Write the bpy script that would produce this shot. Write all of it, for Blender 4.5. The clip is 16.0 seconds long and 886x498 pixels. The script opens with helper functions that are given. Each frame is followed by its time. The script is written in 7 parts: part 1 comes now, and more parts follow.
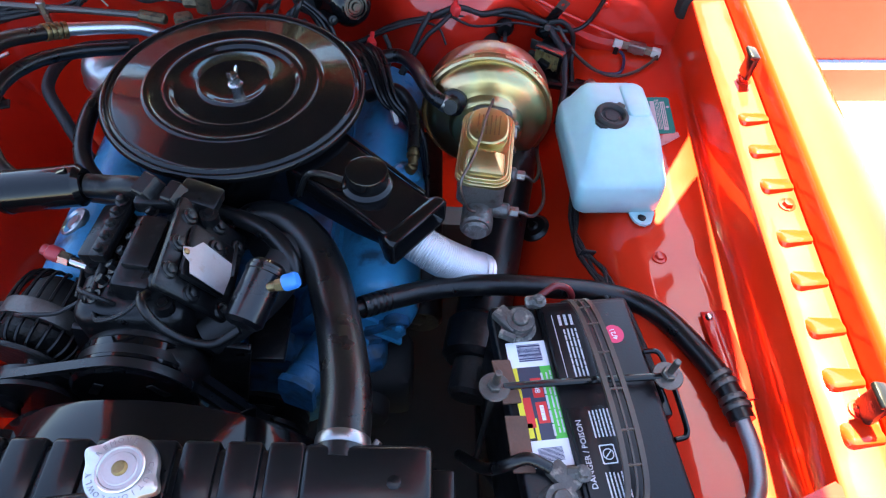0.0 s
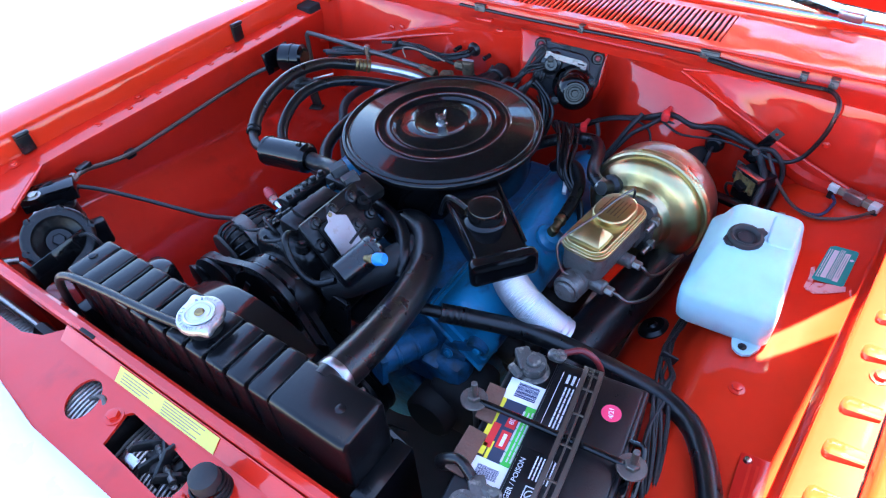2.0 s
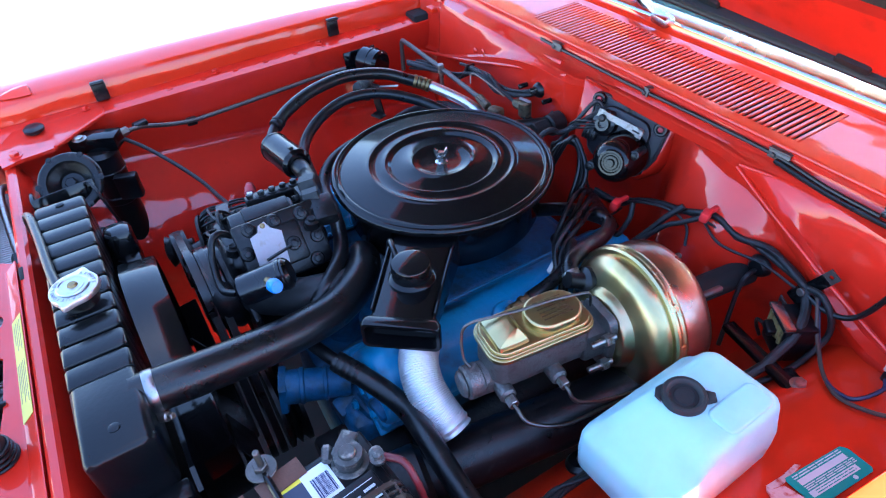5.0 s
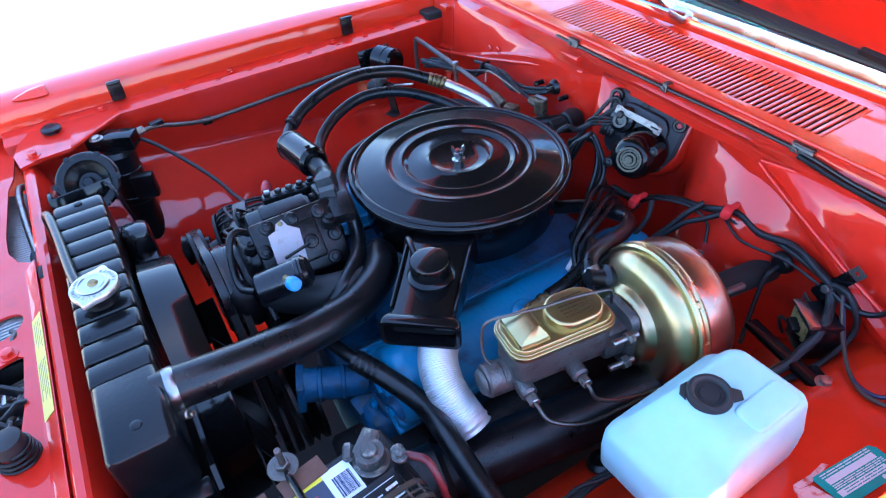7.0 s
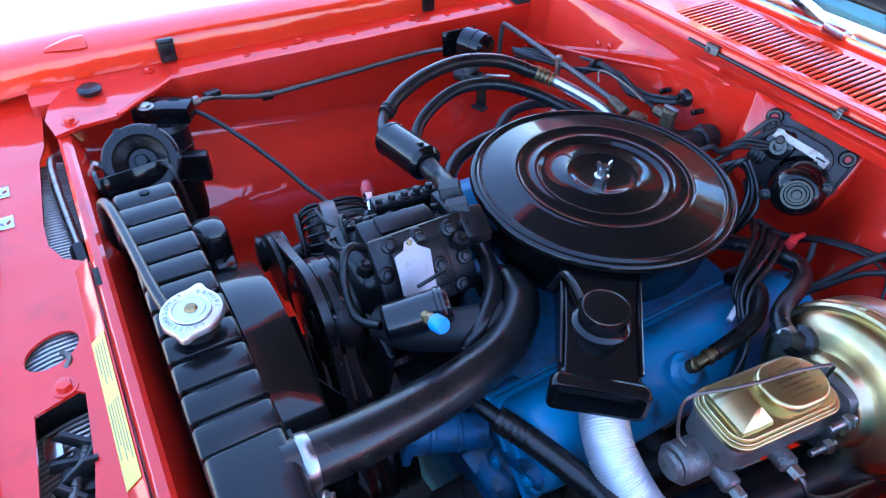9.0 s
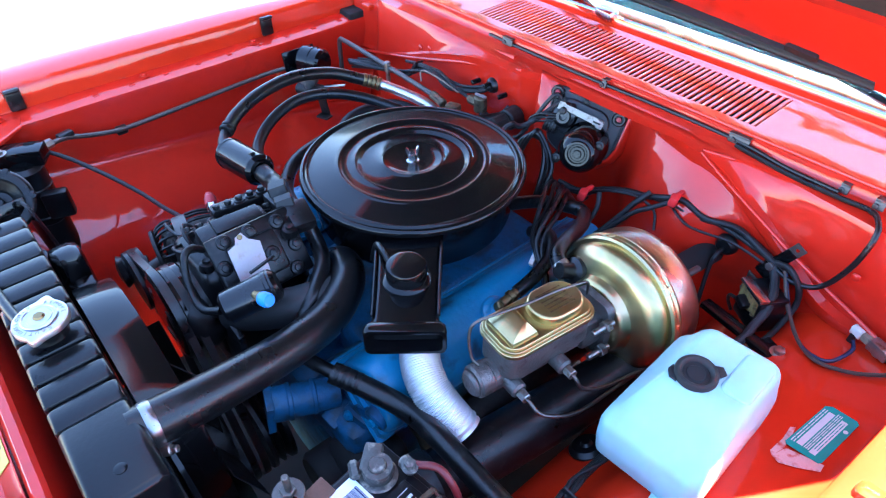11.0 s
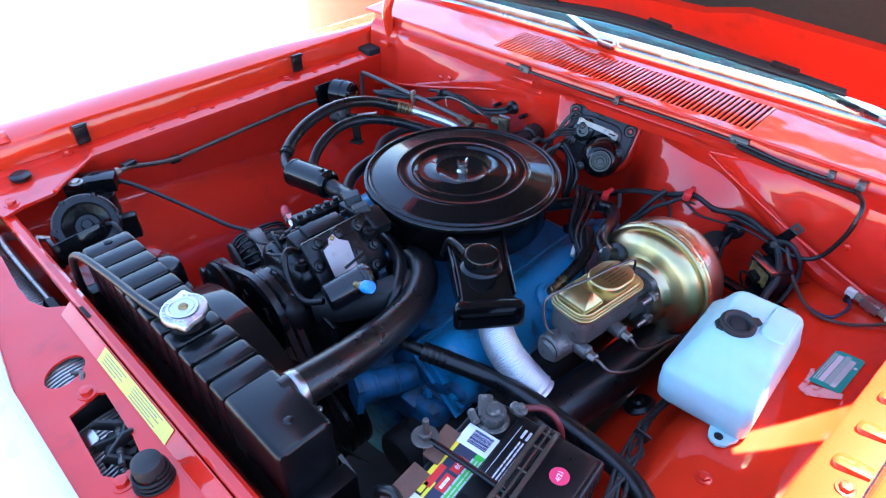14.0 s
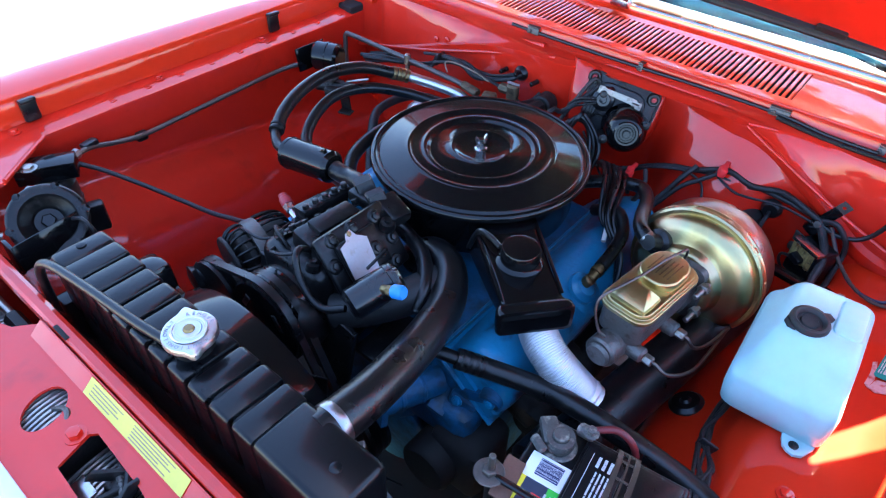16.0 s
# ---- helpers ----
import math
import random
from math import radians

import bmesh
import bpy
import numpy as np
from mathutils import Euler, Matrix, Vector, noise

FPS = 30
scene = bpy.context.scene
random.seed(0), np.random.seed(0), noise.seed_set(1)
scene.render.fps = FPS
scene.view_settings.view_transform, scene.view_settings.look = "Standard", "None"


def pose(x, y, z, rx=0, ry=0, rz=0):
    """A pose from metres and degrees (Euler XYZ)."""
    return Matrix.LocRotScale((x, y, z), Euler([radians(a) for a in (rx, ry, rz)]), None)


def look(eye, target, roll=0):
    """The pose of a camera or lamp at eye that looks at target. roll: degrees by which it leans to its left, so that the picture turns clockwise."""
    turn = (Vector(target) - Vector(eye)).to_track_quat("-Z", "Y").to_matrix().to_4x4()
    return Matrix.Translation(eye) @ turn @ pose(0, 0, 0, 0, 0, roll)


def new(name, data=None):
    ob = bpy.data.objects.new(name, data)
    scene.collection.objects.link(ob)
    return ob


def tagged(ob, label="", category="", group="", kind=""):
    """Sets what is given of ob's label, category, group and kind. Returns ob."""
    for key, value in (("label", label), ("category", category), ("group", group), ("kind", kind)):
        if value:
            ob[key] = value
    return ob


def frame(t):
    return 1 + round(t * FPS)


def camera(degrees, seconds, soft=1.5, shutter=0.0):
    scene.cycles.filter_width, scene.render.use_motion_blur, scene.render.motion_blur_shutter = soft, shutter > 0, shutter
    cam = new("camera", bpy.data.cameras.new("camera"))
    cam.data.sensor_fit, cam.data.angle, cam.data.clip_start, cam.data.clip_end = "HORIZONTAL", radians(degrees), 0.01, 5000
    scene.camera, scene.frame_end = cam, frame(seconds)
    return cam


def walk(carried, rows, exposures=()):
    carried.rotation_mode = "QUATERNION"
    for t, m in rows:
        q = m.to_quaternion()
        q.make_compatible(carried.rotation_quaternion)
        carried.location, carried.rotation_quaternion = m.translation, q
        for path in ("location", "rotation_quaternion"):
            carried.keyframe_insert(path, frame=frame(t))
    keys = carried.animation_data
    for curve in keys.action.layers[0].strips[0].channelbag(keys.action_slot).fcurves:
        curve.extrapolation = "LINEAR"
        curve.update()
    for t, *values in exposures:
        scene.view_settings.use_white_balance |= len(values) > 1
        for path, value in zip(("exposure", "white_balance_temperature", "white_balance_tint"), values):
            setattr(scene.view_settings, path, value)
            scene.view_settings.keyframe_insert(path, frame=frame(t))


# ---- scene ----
cam = camera(69.4, 16.0, soft=1.2)
METRES, EYE, TILT, LEAN, TURN = 2.0, 1.4909, -52.5, -3.0, 0.0
OX, OY = 0.2584, -0.7335
ROWS = [
    (0.0, 0.0, 0.0, 0.0, 0.0, 0.0, -0.0),
    (0.5, 0.0733, 0.0272, 0.0185, 9.42, -0.51, -10.77),
    (1.0, 0.1235, 0.0353, 0.0236, 19.26, 0.03, -18.79),
    (1.5, 0.1389, -0.0007, 0.0066, 25.24, 3.28, -20.82),
    (2.0, 0.1718, -0.0236, -0.0185, 27.99, 3.37, -22.61),
    (2.5, 0.245, 0.004, 0.0095, 32.35, 2.27, -28.3),
    (3.0, 0.2545, 0.0434, 0.0499, 34.27, 2.4, -30.31),
    (3.5, 0.2576, 0.0878, 0.0813, 35.99, -0.04, -35.77),
    (4.0, 0.2681, 0.1094, 0.1026, 44.03, -4.36, -40.3),
    (4.5, 0.2627, 0.1101, 0.1075, 47.8, -5.8, -38.87),
    (7.0, 0.2543, 0.1087, 0.1008, 49.64, -6.86, -38.26),
    (7.5, 0.2442, 0.1045, 0.0941, 49.31, -6.78, -39.03),
    (8.0, 0.1702, 0.089, 0.063, 49.16, -6.6, -44.28),
    (8.5, 0.1275, 0.0838, 0.0419, 46.2, -4.37, -43.55),
    (9.0, 0.1192, 0.086, 0.0372, 45.58, -5.8, -43.33),
    (9.5, 0.1286, 0.0851, 0.0411, 44.23, -5.59, -42.3),
    (10.0, 0.1863, 0.0898, 0.0658, 40.41, -2.55, -39.15),
    (12.5, 0.2375, 0.0635, 0.0564, 36.62, 1.59, -34.03),
    (13.0, 0.2553, 0.0456, 0.0409, 34.82, 2.98, -36.86),
    (13.5, 0.2609, 0.0262, 0.0236, 35.63, 3.84, -36.34),
    (14.0, 0.216, -0.0048, -0.0088, 32.72, 6.29, -32.01),
    (14.5, 0.2039, -0.012, -0.0103, 30.41, 8.24, -31.41),
    (15.0, 0.1965, -0.0097, -0.0128, 29.17, 9.04, -30.53),
    (15.5, 0.175, -0.0099, -0.0161, 29.01, 7.82, -30.28),
    (16.0, 0.1283, 0.0083, -0.0104, 27.6, 4.95, -30.13),
]
walk(cam, [(t, pose(OX, OY, EYE, TILT, LEAN, TURN) @ pose(METRES * x, METRES * y, METRES * z, 90 + pitch, roll, yaw)) for t, x, y, z, yaw, pitch, roll in ROWS],
     [(0.0, 4.18, 7050, 11), (1.0, 4.33, 6250, 10), (2.0, 4.43, 5950, 13), (3.5, 4.28, 5950, 14), (4.5, 4.38, 5750, 13), (7.0, 4.48, 5650, 12), (9.0, 4.68, 5550, 13), (9.5, 4.73, 5550, 13), (10.0, 4.83, 5650, 12), (12.5, 4.48, 5850, 12), (14.5, 4.38, 5950, 12), (16.0, 4.33, 5950, 12)])

# ---- light ----
SUN_WAY = Vector((0.085, 0.43, 1.0)).normalized()      # from the place towards the sun
world = bpy.data.worlds.new("sky")
scene.world = world
world.use_nodes = True
wn = world.node_tree.nodes
sky = wn.new("ShaderNodeTexSky")
sky.sky_type, sky.sun_disc = "NISHITA", False
sky.sun_elevation = math.asin(SUN_WAY.z)
sky.sun_rotation = math.atan2(SUN_WAY.x, SUN_WAY.y)
sky.air_density, sky.dust_density, sky.ozone_density = 1.0, 0.6, 2.5
wn["Background"].inputs["Strength"].default_value = 0.05
world.node_tree.links.new(sky.outputs[0], wn["Background"].inputs["Color"])
sun_data = bpy.data.lights.new("sun", "SUN")
sun_data.energy, sun_data.angle, sun_data.color = 5.0, radians(0.5), (1.0, 0.93, 0.55)
sun = new("sun", sun_data)
sun.matrix_world = look(SUN_WAY * 10, (0, 0, 0))
scene.view_settings.exposure = 3.9

# ---- materials ----
def mat(name, color, rough=0.5, metal=0.0, coat=0.0, grain=0.12, scale=25.0, bump=0.0, bump_scale=200.0,
        rough_var=0.12, second=None, second_amount=0.0, coat_rough=0.06, alpha_sub=0.0, spec=0.5, coat_ior=1.5, stretch=(1, 1, 1), wave=0.0):
    """A surface with two scales of colour variation, uneven gloss and fine relief."""
    m = bpy.data.materials.new(name)
    m.use_nodes = True
    n, l = m.node_tree.nodes, m.node_tree.links
    b = n["Principled BSDF"]
    co = n.new("ShaderNodeTexCoord")
    mp = n.new("ShaderNodeMapping")
    mp.inputs["Scale"].default_value = stretch
    l.new(co.outputs["Object"], mp.inputs["Vector"])
    t1 = n.new("ShaderNodeTexNoise")
    t1.inputs["Scale"].default_value, t1.inputs["Detail"].default_value = scale, 5
    t2 = n.new("ShaderNodeTexNoise")
    t2.inputs["Scale"].default_value, t2.inputs["Detail"].default_value = scale * 7, 3
    for t in (t1, t2):
        l.new(mp.outputs[0], t.inputs["Vector"])
    r1 = n.new("ShaderNodeMapRange")
    r1.inputs["To Min"].default_value, r1.inputs["To Max"].default_value = 1 - grain, 1 + grain
    l.new(t1.outputs["Fac"], r1.inputs["Value"])
    r2 = n.new("ShaderNodeMapRange")
    r2.inputs["To Min"].default_value, r2.inputs["To Max"].default_value = 1 - grain * 0.6, 1 + grain * 0.6
    l.new(t2.outputs["Fac"], r2.inputs["Value"])
    mu = n.new("ShaderNodeMath")
    mu.operation = "MULTIPLY"
    l.new(r1.outputs[0], mu.inputs[0])
    l.new(r2.outputs[0], mu.inputs[1])
    base = n.new("ShaderNodeRGB")
    base.outputs[0].default_value = (*color, 1)
    source = base.outputs[0]
    if second:
        mx = n.new("ShaderNodeMix")
        mx.data_type = "RGBA"
        mx.inputs["B"].default_value = (*second, 1)
        l.new(source, mx.inputs["A"])
        rp = n.new("ShaderNodeMapRange")
        rp.inputs["From Min"].default_value = 0.62 - 0.25 * second_amount
        rp.inputs["From Max"].default_value = 0.75 - 0.15 * second_amount
        t3 = n.new("ShaderNodeTexNoise")
        t3.inputs["Scale"].default_value, t3.inputs["Detail"].default_value = scale * 1.7, 8
        l.new(mp.outputs[0], t3.inputs["Vector"])
        l.new(t3.outputs["Fac"], rp.inputs["Value"])
        l.new(rp.outputs[0], mx.inputs["Factor"])
        source = mx.outputs["Result"]
    sc = n.new("ShaderNodeVectorMath")
    sc.operation = "SCALE"
    l.new(source, sc.inputs[0])
    l.new(mu.outputs[0], sc.inputs["Scale"])
    l.new(sc.outputs[0], b.inputs["Base Color"])
    rr = n.new("ShaderNodeMapRange")
    rr.inputs["To Min"].default_value, rr.inputs["To Max"].default_value = max(0.02, rough - rough_var), min(1, rough + rough_var)
    l.new(t1.outputs["Fac"], rr.inputs["Value"])
    l.new(rr.outputs[0], b.inputs["Roughness"])
    b.inputs["Metallic"].default_value = metal
    b.inputs["Specular IOR Level"].default_value = spec
    b.inputs["Coat Weight"].default_value = coat
    b.inputs["Coat Roughness"].default_value = coat_rough
    b.inputs["Coat IOR"].default_value = coat_ior
    if alpha_sub:
        b.inputs["Subsurface Weight"].default_value = alpha_sub
        b.inputs["Subsurface Radius"].default_value = (0.6, 0.9, 1.0)
        b.inputs["Subsurface Scale"].default_value = 0.03
    if bump:
        bp = n.new("ShaderNodeBump")
        bp.inputs["Strength"].default_value, bp.inputs["Distance"].default_value = bump, 0.002
        t4 = n.new("ShaderNodeTexNoise")
        t4.inputs["Scale"].default_value, t4.inputs["Detail"].default_value = bump_scale, 3
        l.new(mp.outputs[0], t4.inputs["Vector"])
        l.new(t4.outputs["Fac"], bp.inputs["Height"])
        l.new(bp.outputs[0], b.inputs["Normal"])
        if wave:        # slow unevenness of pressed sheet metal
            bw = n.new("ShaderNodeBump")
            bw.inputs["Strength"].default_value, bw.inputs["Distance"].default_value = 1.0, wave
            t5 = n.new("ShaderNodeTexNoise")
            t5.inputs["Scale"].default_value, t5.inputs["Detail"].default_value = 7.0, 1.5
            l.new(mp.outputs[0], t5.inputs["Vector"])
            l.new(t5.outputs["Fac"], bw.inputs["Height"])
            l.new(bw.outputs[0], bp.inputs["Normal"])
            l.new(bw.outputs[0], b.inputs["Coat Normal"])
    return m


def zinc_plate(name):
    """Yellow zinc plating: metal whose tint drifts from gold to rose and green."""
    m = mat(name, (0.72, 0.55, 0.26), 0.3, 1.0, grain=0.1, scale=14, rough_var=0.08)
    n, l = m.node_tree.nodes, m.node_tree.links
    ramp = n.new("ShaderNodeValToRGB")
    e = ramp.color_ramp.elements
    e[0].position, e[0].color = 0.30, (0.40, 0.32, 0.14, 1)
    e[1].position, e[1].color = 0.72, (0.45, 0.31, 0.20, 1)
    for p, c in ((0.42, (0.52, 0.40, 0.18, 1)), (0.52, (0.43, 0.38, 0.20, 1)), (0.60, (0.50, 0.35, 0.20, 1))):
        k = e.new(p)
        k.color = c
    t = n.new("ShaderNodeTexNoise")
    t.inputs["Scale"].default_value, t.inputs["Detail"].default_value, t.inputs["Distortion"].default_value = 7, 4, 1.2
    l.new(n["Mapping"].outputs[0], t.inputs["Vector"])
    l.new(t.outputs["Fac"], ramp.inputs[0])
    l.new(ramp.outputs[0], n["Vector Math"].inputs[0])
    return m


# one red car paint in three hues: sunlit, half shaded and shaded
RED = mat("red_paint_sun_hue", (0.60, 0.025, 0.004), 0.55, coat=1.0, spec=0.08, coat_ior=1.50, grain=0.05, scale=6, rough_var=0.05, bump=0.02, bump_scale=300, coat_rough=0.05, wave=0.004)
RED_HALF_SHADE = mat("red_paint_half_shade_hue", (0.58, 0.021, 0.004), 0.5, coat=1.0, spec=0.10, coat_ior=1.50, grain=0.08, scale=8, rough_var=0.1, bump=0.05, bump_scale=140, coat_rough=0.05, wave=0.006)
RED_BAY_SHADE = mat("red_bay_paint_shade_hue", (0.57, 0.0155, 0.005), 0.5, coat=1.0, spec=0.12, coat_ior=1.52, grain=0.09, scale=9, rough_var=0.1, bump=0.06,
              bump_scale=120, coat_rough=0.05, wave=0.007, second=(0.42, 0.014, 0.006), second_amount=0.1)
SATIN_BLACK = mat("satin_black_enamel", (0.0022, 0.0022, 0.0026), 0.5, coat=0.65, spec=0.04, grain=0.2, scale=12, rough_var=0.08, bump=0.02, coat_rough=0.10)
TANK_BLACK = mat("radiator_black_paint", (0.0035, 0.0038, 0.0045), 0.30, spec=0.16, coat=0.27, coat_rough=0.12, grain=0.25, scale=20, rough_var=0.08, bump=0.12, bump_scale=160)
CAST_BLACK = mat("rough_cast_black", (0.004, 0.004, 0.0045), 0.33, spec=0.32, grain=0.4, scale=40, rough_var=0.16, bump=0.12, bump_scale=480,
                 second=(0.02, 0.019, 0.018), second_amount=0.2)
RUBBER = mat("black_rubber", (0.005, 0.005, 0.0055), 0.3, spec=0.42, grain=0.3, scale=30, rough_var=0.1, bump=0.15, bump_scale=350,
             second=(0.02, 0.018, 0.016), second_amount=0.05)
RUBBER_MATT = mat("matt_black_rubber", (0.009, 0.009, 0.0095), 0.6, grain=0.3, scale=30, bump=0.2)
PLASTIC_BLACK = mat("black_plastic", (0.004, 0.004, 0.005), 0.33, spec=0.4, grain=0.2, scale=30, bump=0.1, bump_scale=500)
CLOTH = mat("black_loom_wrap", (0.006, 0.006, 0.007), 0.4, grain=0.4, scale=60, bump=0.6, bump_scale=700)
DARK_METAL = mat("sooty_metal", (0.012, 0.011, 0.010), 0.55, 0.3, grain=0.5, scale=30, bump=0.5, bump_scale=180,
                 second=(0.03, 0.022, 0.016), second_amount=0.3)
BLUE = mat("engine_blue_enamel", (0.02, 0.225, 0.42), 0.32, grain=0.16, scale=14, rough_var=0.12, bump=0.35, bump_scale=110,
           second=(0.014, 0.05, 0.09), second_amount=0.32)
# darker copy of the blue: grime, and shade put into the colour
BLUE_GRIME_SHADE = mat("grimy_shaded_blue_enamel", (0.009, 0.088, 0.19), 0.5, grain=0.4, scale=22, rough_var=0.2, bump=0.6, bump_scale=120, second=(0.010, 0.04, 0.07), second_amount=0.6)
STRAP = mat("worn_brown_black_strap", (0.045, 0.030, 0.022), 0.35, grain=0.2, scale=60)
GLOSS_BLACK = mat("gloss_black_enamel", (0.003, 0.003, 0.004), 0.3, coat=0.6, coat_rough=0.10, spec=0.2, grain=0.2, scale=30)
TAG = mat("yellowed_tag", (0.42, 0.30, 0.06), 0.5, grain=0.2)
DULL_BOLT = mat("dull_dark_steel", (0.13, 0.12, 0.11), 0.5, 0.9, grain=0.35, scale=60, bump=0.3)
GOLD = zinc_plate("yellow_zinc_plate")
CAST_GREY = mat("grey_cast_iron", (0.15, 0.14, 0.13), 0.45, 0.7, grain=0.25, scale=40, bump=0.5, bump_scale=300,
                second=(0.09, 0.07, 0.055), second_amount=0.25)
ALU = mat("bare_aluminium", (0.62, 0.63, 0.65), 0.34, 1.0, grain=0.12, scale=40, rough_var=0.12)
FOIL = mat("foil_duct", (0.74, 0.75, 0.77), 0.5, 0.85, grain=0.1, scale=60, rough_var=0.1)
STEEL = mat("dull_steel", (0.36, 0.34, 0.31), 0.4, 1.0, grain=0.25, scale=60, second=(0.2, 0.13, 0.08), second_amount=0.25)
BRIGHT = mat("bright_zinc", (0.48, 0.48, 0.48), 0.24, 1.0, grain=0.1, scale=50)
OLD_BRASS = mat("grimy_brass", (0.15, 0.11, 0.065), 0.55, 0.7, grain=0.4, scale=70, second=(0.05, 0.04, 0.03), second_amount=0.5, bump=0.4)
BRASS = mat("aged_brass", (0.24, 0.175, 0.085), 0.46, 1.0, grain=0.3, scale=60, second=(0.12, 0.08, 0.04), second_amount=0.4)
LEAD = mat("oxidised_lead", (0.10, 0.096, 0.09), 0.55, 0.6, grain=0.4, scale=60, bump=0.5, second=(0.30, 0.27, 0.23), second_amount=0.3)
JUG = mat("milky_plastic", (0.33, 0.555, 0.575), 0.36, grain=0.10, scale=9, alpha_sub=0.15, second=(0.30, 0.49, 0.56), second_amount=0.5, bump=0.04, bump_scale=60)
BATTERY_BLACK = mat("battery_case_black", (0.005, 0.005, 0.006), 0.33, spec=0.3, grain=0.2, scale=30, bump=0.12, bump_scale=420)
CARD = mat("brown_fibre_strip", (0.12, 0.055, 0.034), 0.7, grain=0.3, scale=50, bump=0.4)
WHITE = mat("white_print", (0.78, 0.79, 0.82), 0.4, grain=0.04)
BARS = mat("dark_print", (0.02, 0.025, 0.09), 0.5)
AMBER_COIL = mat("amber_varnish", (0.26, 0.19, 0.07), 0.45, grain=0.4, scale=90, second=(0.10, 0.07, 0.03), second_amount=0.4, bump=0.3)
BLUE_WIRE = mat("dark_blue_wire", (0.012, 0.016, 0.05), 0.4, grain=0.2, scale=80)
BROWN_WIRE = mat("brown_wire", (0.060, 0.036, 0.026), 0.5, grain=0.2, scale=80)
PALE = mat("pale_print", (0.55, 0.56, 0.58), 0.5)
PRINT_BLACK = mat("black_print", (0.012, 0.012, 0.014), 0.45)
PRINT_GREY = mat("grey_print", (0.03, 0.04, 0.07), 0.4)
YELLOW = mat("yellow_print", (0.80, 0.66, 0.04), 0.4, grain=0.06)
PALE_YELLOW = mat("faded_yellow_sticker", (0.62, 0.53, 0.09), 0.5, grain=0.08, scale=40)
GREEN = mat("green_print", (0.06, 0.50, 0.06), 0.4, grain=0.05)
SCARLET = mat("red_print", (0.68, 0.03, 0.03), 0.4, grain=0.05)
PINK = mat("cerise_sticker", (0.75, 0.04, 0.12), 0.45, grain=0.05)
TEAL = mat("teal_sticker", (0.015, 0.27, 0.22), 0.6, spec=0.25, grain=0.1, scale=40)
BLUE_CAP = mat("blue_plastic_cap", (0.03, 0.22, 0.62), 0.4, grain=0.08)
RED_CAP = mat("red_plastic_cap", (0.36, 0.03, 0.035), 0.45, grain=0.12)
CERAMIC = mat("pale_ceramic", (0.62, 0.58, 0.52), 0.55, grain=0.1, bump=0.2)
NAMEPLATE = mat("worn_foil_plate", (0.31, 0.285, 0.295), 0.5, 0.4, grain=0.12, scale=50, second=(0.25, 0.2, 0.18), second_amount=0.1)
LINING = mat("hood_lining", (0.030, 0.025, 0.023), 0.9, spec=0.1, grain=0.25, scale=12, bump=0.5, bump_scale=90)
CONCRETE = mat("pale_concrete", (0.16, 0.16, 0.155), 0.9, grain=0.12, scale=1.5, bump=0.3, bump_scale=60)
RED_WIRE = mat("red_wire", (0.12, 0.010, 0.012), 0.45)
TAN_WIRE = mat("tan_wire", (0.22, 0.16, 0.11), 0.5)
SILVER_TRIM = mat("satin_silver_trim", (0.36, 0.39, 0.43), 0.25, 1.0, grain=0.05)
RED_LAMP = mat("cloudy_red_lens", (0.50, 0.015, 0.01), 0.15, coat=0.5)
# near-black that stands for deep shade in hollows and under parts
SHADOWED = mat("shade_black", (0.006, 0.006, 0.006), 0.8, grain=0.3)
CABIN = mat("dark_blue_cabin_vinyl", (0.006, 0.022, 0.034), 0.8, spec=0.15, grain=0.2, scale=20)


def glass(name):
    m = bpy.data.materials.new(name)
    m.use_nodes = True
    b = m.node_tree.nodes["Principled BSDF"]
    b.inputs["Base Color"].default_value = (0.50, 0.82, 0.95, 1)
    b.inputs["Roughness"].default_value = 0.01
    b.inputs["Transmission Weight"].default_value = 1.0
    b.inputs["IOR"].default_value = 1.5
    return m


WIRE_STEEL = mat("dark_steel_wire", (0.12, 0.11, 0.10), 0.38, 1.0, grain=0.2)
CAP_METAL = mat("satin_stamped_metal", (0.50, 0.50, 0.51), 0.36, 1.0, grain=0.12, scale=60)
ROSE_ZINC = zinc_plate("rose_zinc_plate")
for k, c in zip(ROSE_ZINC.node_tree.nodes["Color Ramp"].color_ramp.elements, ((0.36, 0.25, 0.18), (0.40, 0.28, 0.20), (0.37, 0.27, 0.19), (0.42, 0.28, 0.21), (0.37, 0.24, 0.18))):
    k.color = (*c, 1)
PAPER = mat("torn_paper_remains", (0.62, 0.34, 0.33), 0.6, grain=0.2, scale=60, second=(0.5, 0.05, 0.03), second_amount=0.4)
IVORY = mat("aged_ivory_paint", (0.40, 0.37, 0.31), 0.5, grain=0.25, scale=70, second=(0.16, 0.13, 0.09), second_amount=0.35)
CLAMP_STEEL = mat("brushed_clamp_steel", (0.30, 0.30, 0.31), 0.32, 1.0, grain=0.15, scale=80, stretch=(1, 8, 8))
DULL_ALU = mat("dull_grey_tube", (0.34, 0.34, 0.34), 0.5, 0.9, grain=0.2, scale=60, bump=0.1)
FIN = mat("bare_condenser_fin", (0.34, 0.34, 0.33), 0.4, 0.8, grain=0.2, scale=40)
GASKET = mat("grey_black_gasket", (0.018, 0.018, 0.021), 0.5, grain=0.3, scale=40, bump=0.2)
NOSE_WHITE = mat("white_nose_paint", (0.62, 0.62, 0.64), 0.3, grain=0.04)
GLASS = glass("windscreen_glass")

